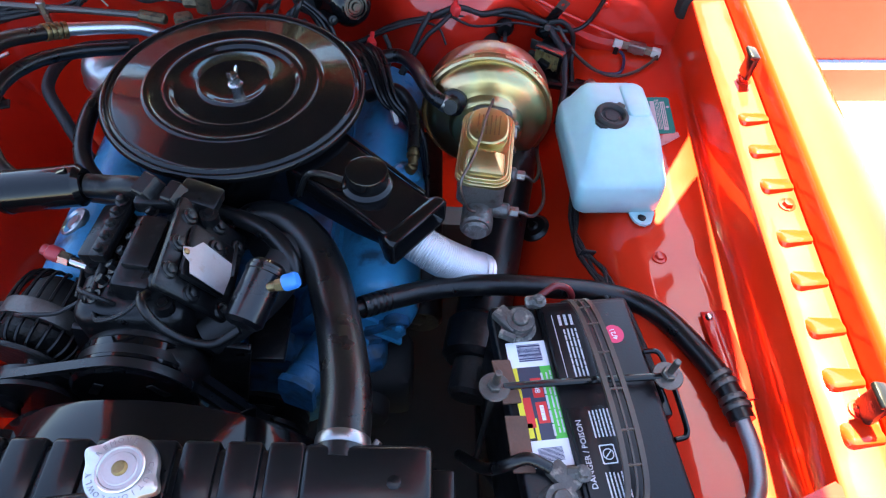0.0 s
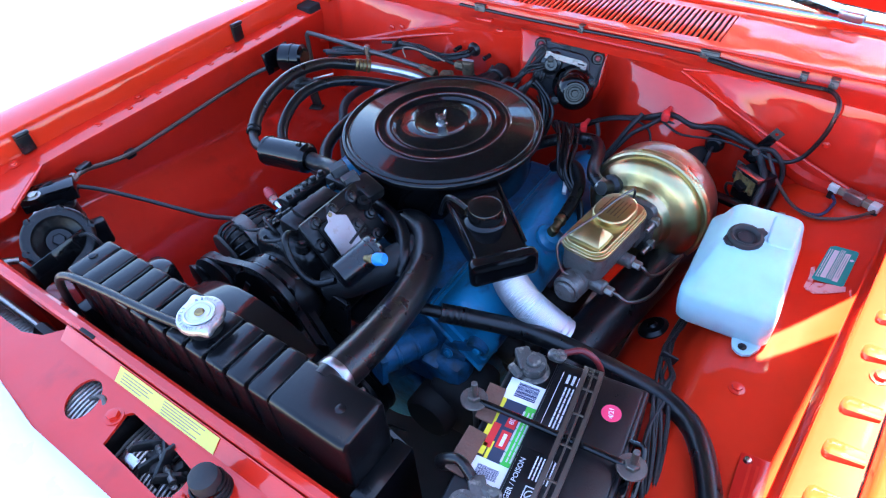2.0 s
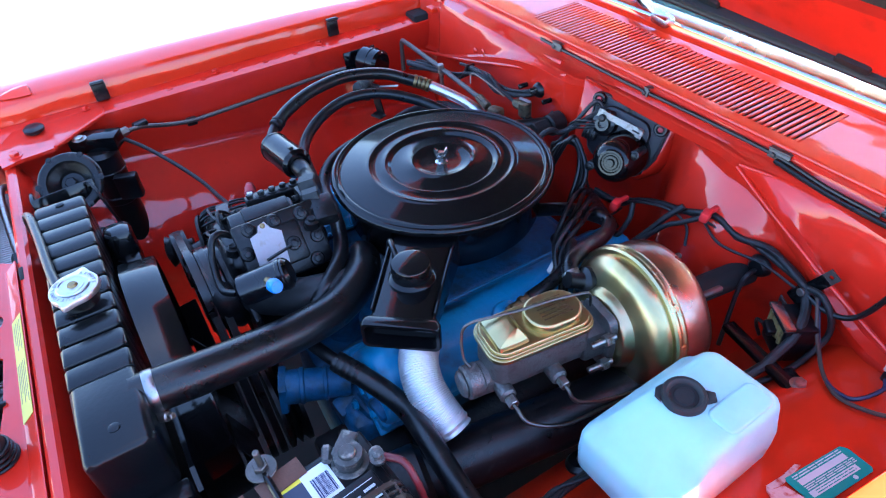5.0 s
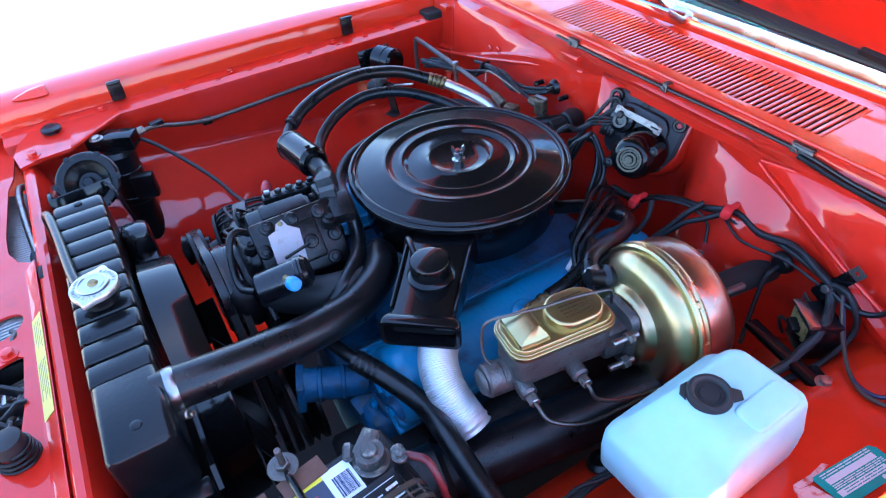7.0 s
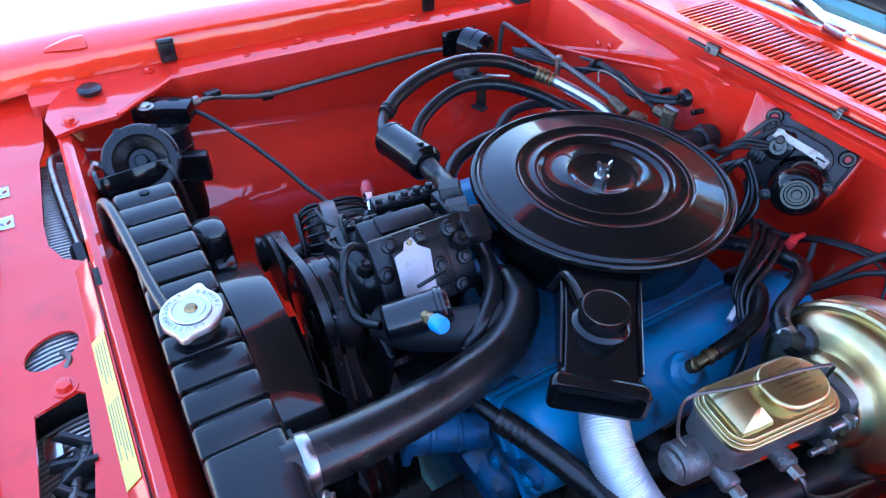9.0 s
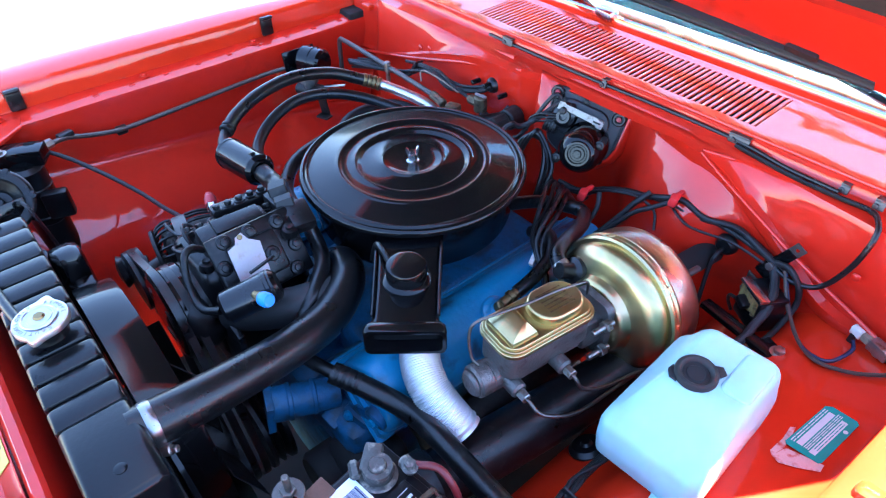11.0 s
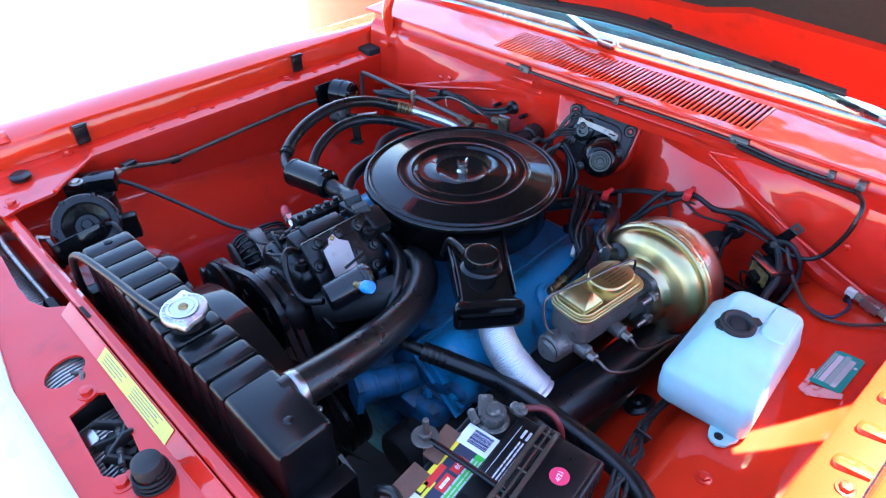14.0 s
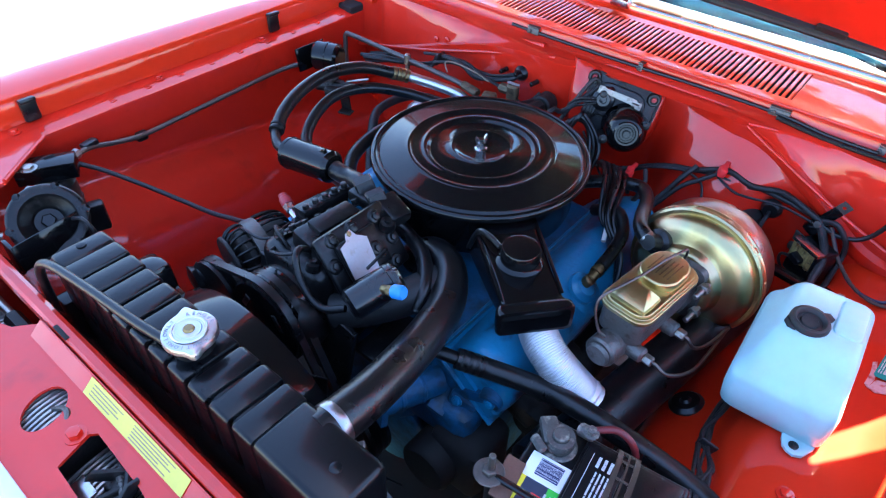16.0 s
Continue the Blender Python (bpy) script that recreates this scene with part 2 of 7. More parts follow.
# ---- building tools ----
def part(name, bm, material, parent=None, label="", smooth=35):
    """Links a bmesh as one mesh object under a thing or a part."""
    me = bpy.data.meshes.new(name)
    bm.to_mesh(me)
    bm.free()
    me.materials.append(material)
    if smooth:
        for p in me.polygons:
            p.use_smooth = True
        me.set_sharp_from_angle(angle=radians(smooth))
    ob = new(name, me)
    if parent is not None:
        ob.parent = parent
        if parent.type == "EMPTY":
            ob.matrix_parent_inverse = Matrix.Translation(parent.location).inverted()
    if label:
        ob["label"] = label
    return ob


def thing(name, at, label, category, group="", kind=""):
    e = new(name)
    e.empty_display_size = 0.03
    e.location = at
    return tagged(e, label, category, group, kind)


def join(*bms):
    out = bms[0]
    for b in bms[1:]:
        me = bpy.data.meshes.new("tmp")
        b.to_mesh(me)
        b.free()
        out.from_mesh(me)
        bpy.data.meshes.remove(me)
    return out


def box(x0, x1, y0, y1, z0, z1, bevel=0.0, seg=2, m=None):
    bm = bmesh.new()
    bmesh.ops.create_cube(bm, size=1.0)
    for v in bm.verts:
        v.co = Vector(((x0 + x1) / 2 + v.co.x * (x1 - x0), (y0 + y1) / 2 + v.co.y * (y1 - y0), (z0 + z1) / 2 + v.co.z * (z1 - z0)))
    if bevel:
        bmesh.ops.bevel(bm, geom=bm.edges[:], offset=bevel, segments=seg, profile=0.5, affect="EDGES", clamp_overlap=True)
    if m is not None:
        bm.transform(m)
    return bm


def block(size, m, bevel=0.0, seg=2):
    """A bevelled block of that size, centred, at the pose m."""
    a, b, c = (s / 2 for s in size)
    return box(-a, a, -b, b, -c, c, bevel, seg, m)


def axis(a, b):
    """A pose at a whose z axis points to b."""
    a, b = Vector(a), Vector(b)
    q = (b - a).to_track_quat("Z", "Y")
    return Matrix.Translation(a) @ q.to_matrix().to_4x4()


def lathe(profile, seg=48, m=None):
    """Turns (radius, height) pairs about z; closes on the axis where a radius is zero."""
    bm = bmesh.new()
    rings = []
    for r, z in profile:
        if r < 1e-6:
            rings.append([bm.verts.new((0, 0, z))])
        else:
            rings.append([bm.verts.new((r * math.cos(2 * math.pi * i / seg), r * math.sin(2 * math.pi * i / seg), z)) for i in range(seg)])
    for a, b in zip(rings, rings[1:]):
        for i in range(seg):
            j = (i + 1) % seg
            f = [a[i % len(a)], a[j % len(a)], b[j % len(b)], b[i % len(b)]]
            g = []
            for v in f:
                if v not in g:
                    g.append(v)
            if len(g) > 2:
                bm.faces.new(g)
    bmesh.ops.recalc_face_normals(bm, faces=bm.faces)
    if m is not None:
        bm.transform(m)
    return bm


def rod(a, b, r, seg=20, chamfer=0.0, r2=None):
    """A round bar from a to b."""
    h = (Vector(b) - Vector(a)).length
    r2 = r if r2 is None else r2
    c = min(chamfer, h * 0.4, r * 0.6)
    if c:
        prof = [(0, 0), (r - c, 0), (r, c), (r2, h - c), (r2 - c, h), (0, h)]
    else:
        prof = [(0, 0), (r, 0), (r2, h), (0, h)]
    return lathe(prof, seg, axis(a, b))


def spline(points, steps=8):
    """A smooth line through the points."""
    p = [Vector(q) for q in points]
    if len(p) == 2:
        return [p[0].lerp(p[1], i / steps) for i in range(steps + 1)]
    p = [p[0] * 2 - p[1]] + p + [p[-1] * 2 - p[-2]]
    out = []
    for i in range(1, len(p) - 2):
        a, b, c, d = p[i - 1:i + 3]
        for k in range(steps):
            t = k / steps
            out.append(0.5 * ((2 * b) + (c - a) * t + (2 * a - 5 * b + 4 * c - d) * t * t + (3 * b - a - 3 * c + d) * t ** 3))
    out.append(p[-2])
    return out


def tube(points, r, seg=12, steps=8, ribs=None):
    """A hose, pipe or wire swept along a smooth line; ribs: function of length along it giving a radius."""
    line = spline(points, steps)
    bm = bmesh.new()
    rings = []
    t0 = (line[1] - line[0]).normalized()
    up = t0.orthogonal().normalized()
    run = 0.0
    for i, p in enumerate(line):
        t = (line[min(i + 1, len(line) - 1)] - line[max(i - 1, 0)]).normalized()
        up = (up - t * up.dot(t)).normalized()
        side = t.cross(up)
        if i:
            run += (p - line[i - 1]).length
        rad = ribs(run) if ribs else r
        rings.append([bm.verts.new(p + rad * (up * math.cos(2 * math.pi * k / seg) + side * math.sin(2 * math.pi * k / seg))) for k in range(seg)])
    for a, b in zip(rings, rings[1:]):
        for k in range(seg):
            j = (k + 1) % seg
            bm.faces.new((a[k], a[j], b[j], b[k]))
    bm.faces.new(rings[0][::-1])
    bm.faces.new(rings[-1])
    bmesh.ops.recalc_face_normals(bm, faces=bm.faces)
    return bm


def along(points, d, steps=16):
    """The place and direction d metres along a hose's line."""
    line = spline(points, steps)
    for a, b in zip(line, line[1:]):
        h = (b - a).length
        if d <= h:
            return a.lerp(b, d / h), (b - a).normalized()
        d -= h
    return line[-1], (line[-1] - line[-2]).normalized()


def collar(points, d, width, r, seg=24):
    """A band round a hose, d metres along it."""
    p, t = along(points, d)
    a, b = p - t * width / 2, p + t * width / 2
    h = width
    return lathe([(r * 0.8, 0), (r * 0.97, 0), (r, h * 0.12), (r, h * 0.88), (r * 0.97, h), (r * 0.8, h)], seg, axis(a, b))


def loft(rings, closed=True, caps=True, m=None):
    bm = bmesh.new()
    vs = [[bm.verts.new(p) for p in r] for r in rings]
    n = len(rings[0])
    for a, b in zip(vs, vs[1:]):
        for k in range(n if closed else n - 1):
            j = (k + 1) % n
            bm.faces.new((a[k], a[j], b[j], b[k]))
    if caps and closed:
        bm.faces.new(vs[0][::-1])
        bm.faces.new(vs[-1])
    bmesh.ops.recalc_face_normals(bm, faces=bm.faces)
    if m is not None:
        bm.transform(m)
    return bm


def prism(outline, z0, z1, m=None, bevel=0.0, seg=2):
    """A slab with that outline in x and y."""
    bm = bmesh.new()
    lo = [bm.verts.new((x, y, z0)) for x, y in outline]
    hi = [bm.verts.new((x, y, z1)) for x, y in outline]
    n = len(outline)
    bm.faces.new(lo[::-1])
    top = bm.faces.new(hi)
    for i in range(n):
        j = (i + 1) % n
        bm.faces.new((lo[i], lo[j], hi[j], hi[i]))
    bmesh.ops.recalc_face_normals(bm, faces=bm.faces)
    if bevel:
        edges = [e for e in bm.edges if all(abs(v.co.z - z1) < 1e-6 for v in e.verts)]
        bmesh.ops.bevel(bm, geom=edges, offset=bevel, segments=seg, profile=0.5, affect="EDGES", clamp_overlap=True)
    if m is not None:
        bm.transform(m)
    return bm


def round_rect(w, d, r, n=5):
    """The outline of a rectangle with rounded corners."""
    out = []
    for cx, cy, a in ((w / 2 - r, d / 2 - r, 0), (-w / 2 + r, d / 2 - r, 90), (-w / 2 + r, -d / 2 + r, 180), (w / 2 - r, -d / 2 + r, 270)):
        for i in range(n + 1):
            t = radians(a + 90 * i / n)
            out.append((cx + r * math.cos(t), cy + r * math.sin(t)))
    return out


def circle2(r, n=24, cx=0.0, cy=0.0):
    return [(cx + r * math.cos(2 * math.pi * i / n), cy + r * math.sin(2 * math.pi * i / n)) for i in range(n)]


def sheet(sections, thick=0.0015, steps=1):
    """A pressed panel: rows of points, skinned and given thickness."""
    bm = loft([[Vector(p) for p in s] for s in sections], closed=False)
    return thicken(bm, thick)


def thicken(bm, thick):
    bmesh.ops.recalc_face_normals(bm, faces=bm.faces)
    bmesh.ops.solidify(bm, geom=bm.faces[:], thickness=thick)
    bmesh.ops.recalc_face_normals(bm, faces=bm.faces)
    return bm


def hexbolt(at, way, r=0.007, h=0.006):
    """A bolt head with its washer, sitting at a place and facing a way."""
    m = axis(at, Vector(at) + Vector(way))
    head = prism(circle2(r, 6), 0.0015, h, m, bevel=0.0012)
    return join(lathe([(0, 0), (r * 1.5, 0), (r * 1.5, 0.0012), (r, 0.002), (0, 0.002)], 18, m), head)


def lettering(text, size, m, depth=0.0002):
    """Words as a mesh lying in the xy plane of the pose m."""
    cu = bpy.data.curves.new("words", "FONT")
    cu.body, cu.size, cu.extrude, cu.align_x, cu.align_y, cu.resolution_u = text, size, depth, "CENTER", "CENTER", 2
    ob = bpy.data.objects.new("words", cu)
    me = bpy.data.meshes.new_from_object(ob)
    bm = bmesh.new()
    bm.from_mesh(me)
    bm.transform(m)
    bpy.data.objects.remove(ob)
    bpy.data.meshes.remove(me)
    bpy.data.curves.remove(cu)
    return bm


def print_bars(w, d, rows, m, seed=1, fill=0.55, gaps=True):
    """Rows of small print that cannot be read: plain bars on a label."""
    rnd = random.Random(seed)
    bm = bmesh.new()
    step = d / rows
    for i in range(rows):
        y = d / 2 - step * (i + 0.5)
        x = -w / 2
        while x < w / 2 - 0.001:
            n = rnd.uniform(0.08, 0.25) * w if gaps else w
            n = min(n, w / 2 - x)
            b = box(x, x + n, y - step * fill / 2, y + step * fill / 2, 0, 0.0002)
            bm = join(bm, b)
            x += n + 0.02 * w
    bm.transform(m)
    return bm

# ---- ground and car body ----
def plate(outline, holes, z0, z1, m=None):
    """A flat plate with holes through it."""
    bm = bmesh.new()
    edges = []
    for loop in [outline, *holes]:
        vs = [bm.verts.new((x, y, 0)) for x, y in loop]
        edges += [bm.edges.new((vs[i], vs[(i + 1) % len(vs)])) for i in range(len(vs))]
    bmesh.ops.triangle_fill(bm, use_beauty=True, use_dissolve=False, edges=edges)
    bmesh.ops.recalc_face_normals(bm, faces=bm.faces)
    geom = bmesh.ops.extrude_face_region(bm, geom=bm.faces[:])
    for v in geom["geom"]:
        if isinstance(v, bmesh.types.BMVert):
            v.co.z = z1 - z0
    for v in bm.verts:
        v.co.z += z0
    bmesh.ops.recalc_face_normals(bm, faces=bm.faces)
    if m is not None:
        bm.transform(m)
    return bm


ground = part("ground", box(-150, 150, -150, 150, -0.2, 0.0), CONCRETE, smooth=0)
tagged(ground, "pale sunlit concrete yard under the parked car", "ground", kind="structure")

body = thing("car_body", (0.03, 0.0, 0.0), "glossy red car body with its hood open, parked on concrete", "car")


def smoothstep(a, b, x):
    t = max(0.0, min(1.0, (x - a) / (b - a)))
    return t * t * (3 - 2 * t)


YS = [-0.66 + 0.04 * i for i in range(26)]


def driver_edge(y):
    return 0.752 + 0.066 * y


def driver_profile(y):
    e = driver_edge(y)
    c = 0.703 + 0.05 * y
    return [(e + 0.002, y, 0.906), (e - 0.048, y, 0.901), (e - 0.053, y, 0.898), (e - 0.054, y, 0.888), (c + 0.002, y, 0.822),
            (c - 0.002, y, 0.806), (c - 0.012, y, 0.797), (0.645, y, 0.789), (0.585, y, 0.785), (0.556, y, 0.780), (0.538, y, 0.766),
            (0.505, y, 0.725), (0.470, y, 0.690), (0.425, y, 0.66), (0.405, y, 0.60), (0.395, y, 0.40)]


def passenger_profile(y):
    z = 0.735 - 0.12 * (y + 0.32)
    return [(-0.668, y, 0.877), (-0.624, y, 0.871), (-0.619, y, 0.868), (-0.618, y, 0.858), (-0.622, y, z + 0.02), (-0.620, y, z + 0.006),
            (-0.612, y, z - 0.004), (-0.575, y, z - 0.03), (-0.530, y, z - 0.075), (-0.480, y, z - 0.17), (-0.455, y, z - 0.30), (-0.445, y, 0.30)]


for paint, prof in ((RED_HALF_SHADE, driver_profile), (RED_BAY_SHADE, passenger_profile)):
    part("inner_fender", sheet([prof(y) for y in YS], 0.0015), paint, body, "red painted inner fender with a flanged ledge", smooth=50)


def fender(edge, side, zt):
    """The outer wing: a drop flange beside the hood gap, a flat crown and a rounded shoulder."""
    rows = []
    for y in [-1.0 + 0.08 * i for i in range(23)]:
        e = edge(y)
        d = -0.012 * smoothstep(-0.5, -1.0, y)
        s = side
        n = 1 - 0.7 * smoothstep(-0.02, 0.34, y) if s < 0 else 1.0      # the far wing narrows towards the door
        if s > 0:
            fall = ((0.05, 0.004), (0.072, 0.002), (0.086, -0.006), (0.095, -0.022), (0.101, -0.06), (0.106, -0.2), (0.098, -0.42), (0.085, -0.62))
        else:
            fall = ((0.05 * n, 0.006 * n), (0.10 * n, 0.002), (0.14 * n, -0.010), (0.165, -0.03), (0.178, -0.07), (0.185, -0.2), (0.17, -0.42), (0.14, -0.62))
        if s > 0:
            drop = ((0.004, -0.042), (0.004, -0.012), (0.0055, -0.004), (0.011, 0.0))
        else:
            drop = ((-0.008, -0.0535), (-0.004, -0.012), (0.0, -0.003), (0.006, 0.0))
        rows.append([(e + s * a, y, zt + b + d) for a, b in drop] + [(e + s * a, y, zt + b + d) for a, b in fall])
    return sheet(rows, 0.002)


def passenger_edge(y):
    return -0.674 + 0.004 * y


part("fender", fender(driver_edge, 1, 0.945), RED, body, "sunlit red fender", smooth=50)
part("fender", fender(passenger_edge, -1, 0.925), RED, body, smooth=50)

# pressed ramps, tabs and screws along both ledges
def ledge_ramp(x, y, z):
    """A pressed ramp across the ledge, with a steep face towards the nose and rounded ends."""
    section = ((0.020, -0.002), (0.010, 0.003), (0.0, 0.0068), (-0.004, 0.0075), (-0.008, 0.006), (-0.010, -0.002))
    return loft([[(x + a, y + 0.12 * a + k * b, z + max(-0.002, k * c)) for b, c in section] for a, k in ((-0.012, 0.3), (-0.0100, 0.75), (-0.005, 1.0), (0.012, 1.0), (0.026, 1.0))])


for y in (-0.500, -0.440, -0.378, -0.315, -0.252, -0.165, -0.100, -0.035):
    part("ledge_ramp", ledge_ramp(driver_edge(y) - 0.026, y, 0.9035), RED, body, smooth=50)
for side, edge, zt, y0 in ((1, driver_edge, 0.9015, -0.52), (-1, passenger_edge, 0.8725, -0.30)):
    for i in range(9 if side < 0 else 0):
        y = y0 + 0.072 * i
        part("ledge_tab", block((0.034, 0.011, 0.003), pose(edge(y) + 0.025, y, zt, 0, -3, 4), 0.0026), RED_BAY_SHADE, body)
    for y in (-0.47, -0.195, 0.055):
        x = edge(y) - side * (0.013 if side > 0 else 0.024)
        part("fender_screw", hexbolt((x, y, zt + 0.003), (0, 0, 1), 0.007, 0.007), RED_BAY_SHADE, body)
    for y in ((-0.475, 0.062) if side > 0 else (-0.43, 0.10)):
        x = edge(y) - side * 0.010
        part("hood_side_bumper", join(block((0.010, 0.028, 0.04), pose(x - side * 0.003, y, zt + 0.026, 0, 0, 0), 0.004),
                                      block((0.016, 0.028, 0.008), pose(x - side * 0.006, y, zt + 0.046, 0, side * 12, 0), 0.003)), RUBBER, body, "black rubber hood side bumper")


# firewall with its raised crease and the two sloping gussets
def crease(x):
    if x < -0.1:
        return 0.93 - 0.13 * smoothstep(0, 1, (-0.1 - x) / 0.55) - 0.0
    if x > 0.33:
        knots = ((0.33, 0.93), (0.37, 0.917), (0.40, 0.899), (0.54, 0.812), (0.565, 0.802), (0.60, 0.796), (0.75, 0.790))
        for (a, p), (b, q) in zip(knots, knots[1:]):
            if x <= b:
                return p + (q - p) * (x - a) / (b - a)
        return 0.79
    return 0.93


def wall_y(x):
    """How far back the firewall stands: it is set back behind the wiper motor."""
    knots = ((-0.7, 0.385), (-0.60, 0.370), (-0.575, 0.345), (-0.55, 0.318), (-0.52, 0.306), (-0.04, 0.305), (0.0, 0.326), (0.03, 0.338), (0.13, 0.380), (0.17, 0.380), (0.22, 0.352), (0.30, 0.324), (0.45, 0.316), (0.58, 0.298), (0.80, 0.285))
    for (a, p), (b, q) in zip(knots, knots[1:]):
        if x <= b:
            return p + (q - p) * (x - a) / (b - a)
    return knots[-1][1]


rows = []
for i in range(70):
    x = -0.66 + 0.02 * i
    zc = crease(x)
    w = wall_y(x)
    e = min(w, 0.330)
    swell = 0.058 * smoothstep(0.13, 0.23, x) * (1 - smoothstep(0.33, 0.43, x))       # the wall swells forward beside the motor's recess
    bead = 0.006 * smoothstep(0.34, 0.40, x)       # a flat pressed bead follows the crease on the driver's side
    rows.append([(x, 0.36, 0.25), (x, 0.34, 0.55), (x, w + 0.003 - swell, 0.70), (x, w - swell, min(0.795, zc - 0.07)), (x, w - 0.85 * swell, min(0.820, zc - 0.05)), (x, w - 0.42 * swell, min(0.865, zc - 0.036)), (x, w - 0.1 * swell, zc - 0.030), (x, w, zc - 0.022), (x, (w + e) / 2 - 0.002 - bead, zc - 0.008 - 0.8 * bead), (x, e - 0.003 - bead, zc + 0.001), (x, e + 0.004, zc + 0.004 + 0.3 * bead),
                 (x, e + 0.010, zc + 0.006 + 0.3 * (0.935 - zc)), (x, e + 0.014, zc + 0.007 + 0.85 * (0.930 - zc)), (x, e + 0.020, 0.9375), (x, 0.352, 0.941), (x, 0.360, 0.944), (x, 0.364, 0.950), (x, 0.3655, 0.964)])
part("firewall", sheet(rows, 0.0015), RED_BAY_SHADE, body, "red painted firewall with pressed creases", smooth=40)

# cowl with its long louvred air intake
VX0, VX1, VY0, VY1 = -0.262, 0.366, 0.386, 0.500
COWL = Matrix(((1, 0, 0, 0), (0, 1, 0, 0), (0, 0.03, 1, -0.03 * 0.3655), (0, 0, 0, 1)))      # the cowl climbs towards the glass
cowl = part("cowl_panel", plate([(-0.70, 0.3655), (0.79, 0.3655), (0.80, 0.57), (-0.72, 0.57)],
                                [[(VX0, VY0), (VX1 - 0.012, VY0), (VX1 - 0.012, VY1), (VX0, VY1)][::-1]], 0.9645, 0.9685, COWL), RED, body, "red cowl panel below the windscreen", smooth=0)
part("cowl_lip", tube([(-0.70, 0.3665, 0.965), (0.0, 0.3665, 0.965), (0.79, 0.3665, 0.965)], 0.0035, 8, 4), RED, body)
# plenum walls and floor coloured near black, so the slots look shaded
part("cowl_plenum", loft([[(x, y, z) for x, y in ((VX0 - 0.004, VY0 - 0.004), (VX1 - 0.006, VY0 - 0.004), (VX1 - 0.006, VY1 + 0.004), (VX0 - 0.004, VY1 + 0.004))] for z in (0.9643, 0.90)], caps=False), SHADOWED, body, "plenum under the louvres, coloured near black for shade", smooth=0)
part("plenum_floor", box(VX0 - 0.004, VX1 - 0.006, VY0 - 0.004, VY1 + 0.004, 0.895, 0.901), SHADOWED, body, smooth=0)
slat_mesh = None
N_SLATS = 58
for i in range(N_SLATS):
    x = VX0 + (VX1 - 0.012 - VX0) * (i + 0.5) / N_SLATS
    if slat_mesh is None:
        s = part("slat", box(-0.0033, 0.0033, VY0 - 0.001, VY1 + 0.001, -0.004, 0.0, 0.0012, 1, COWL), RED, cowl)
        slat_mesh = s.data
    else:
        s = new("slat", slat_mesh)
        s.parent = cowl
    s.location = (x, 0, 0.9688)
part("cowl_ridge", loft([[(x, 0.52, 0.9685), (x, 0.526, 0.9725), (x, 0.533, 0.9750), (x, 0.552, 0.976), (x, 0.552, 0.9685)] for x in (-0.66, -0.3, 0.05, 0.4, 0.72)], m=COWL), RED, body, smooth=60)

# windscreen, its bright moulding and the dashboard behind it
part("windscreen", sheet([[(x, 0.568 - 0.05 * (x - 0.03) ** 2, 0.986), (x * 0.97, 0.80 - 0.05 * (x - 0.03) ** 2, 1.16), (x * 0.94, 1.02, 1.30)] for x in [-0.66 + 0.06 * i for i in range(24)]], 0.005), GLASS, body, "tinted windscreen glass", smooth=60)
part("windscreen_moulding", loft([[(x, y0 + dy, z) for dy, z in ((0.0, 0.978), (0.002, 0.986), (0.006, 0.9895), (0.020, 0.9960), (0.025, 0.9970), (0.026, 0.994), (0.026, 0.978))] for x, y0 in ((-0.69, 0.520), (-0.5, 0.532), (-0.3, 0.540), (0.03, 0.545), (0.4, 0.541), (0.6, 0.531), (0.77, 0.518))]), SILVER_TRIM, body, "bright windscreen moulding", smooth=40)
part("dashboard", box(-0.72, 0.78, 0.545, 1.0, 0.86, 0.960, 0.008), CABIN, body, "dark padded dashboard top")
part("cabin_back", box(-0.72, 0.78, 1.0, 1.06, 0.3, 0.955, 0.01), CABIN, body)

def wiper(px, py, mid, tip, blade):
    """A tapered arm from its pivot cap, with a rubber blade at the tip."""
    line = spline([(px, py, 0.994), mid, tip], 8)
    rings = []
    for i, q in enumerate(line):
        k = 1 - 0.6 * i / (len(line) - 1)
        rings.append([q + Vector(o) for o in ((0, -0.010 * k, 0), (0, -0.008 * k, 0.006), (0, 0.008 * k, 0.006), (0, 0.010 * k, 0))])
    w = part("wiper_arm", loft(rings), SILVER_TRIM, body, "satin silver wiper arm", smooth=40)
    part("pivot_cap", block((0.046, 0.026, 0.020), pose(px + 0.004, py, 0.992, 8, 0, -10), 0.006), SILVER_TRIM, w)
    part("wiper_blade", tube(blade, 0.0055, 8, 5), RUBBER, w, "black rubber blade")


wiper(-0.050, 0.528, (-0.15, 0.565, 1.004), (-0.275, 0.62, 1.020), [(-0.55, 0.63, 1.035), (-0.275, 0.627, 1.026), (-0.10, 0.62, 1.020)])
wiper(0.532, 0.545, (0.41, 0.572, 1.006), (0.275, 0.605, 1.012), [(0.275, 0.607, 1.015), (0.13, 0.613, 1.010), (-0.02, 0.615, 1.006)])

# the open hood, leaning back over the bay
HOOD = Matrix.Translation((0.03, 0.480, 1.073)) @ Matrix(((1, 0, 0, 0), (0, -0.545, 0.838, 0), (0, 0.838, 0.545, 0), (0, 0, 0, 1)))
HW, HR, HL = 0.715, 0.715, 1.36
# unseen notch in the driver's edge, added to let a sun patch through
hood_outline = [(-HW, 0.0), (HR, 0.0), (HR, 0.345), (0.628, 0.513), (0.645, 0.551), (HR, 0.450), (HR - 0.01, HL - 0.1), (HR - 0.06, HL), (-HW + 0.06, HL), (-HW + 0.01, HL - 0.1)]
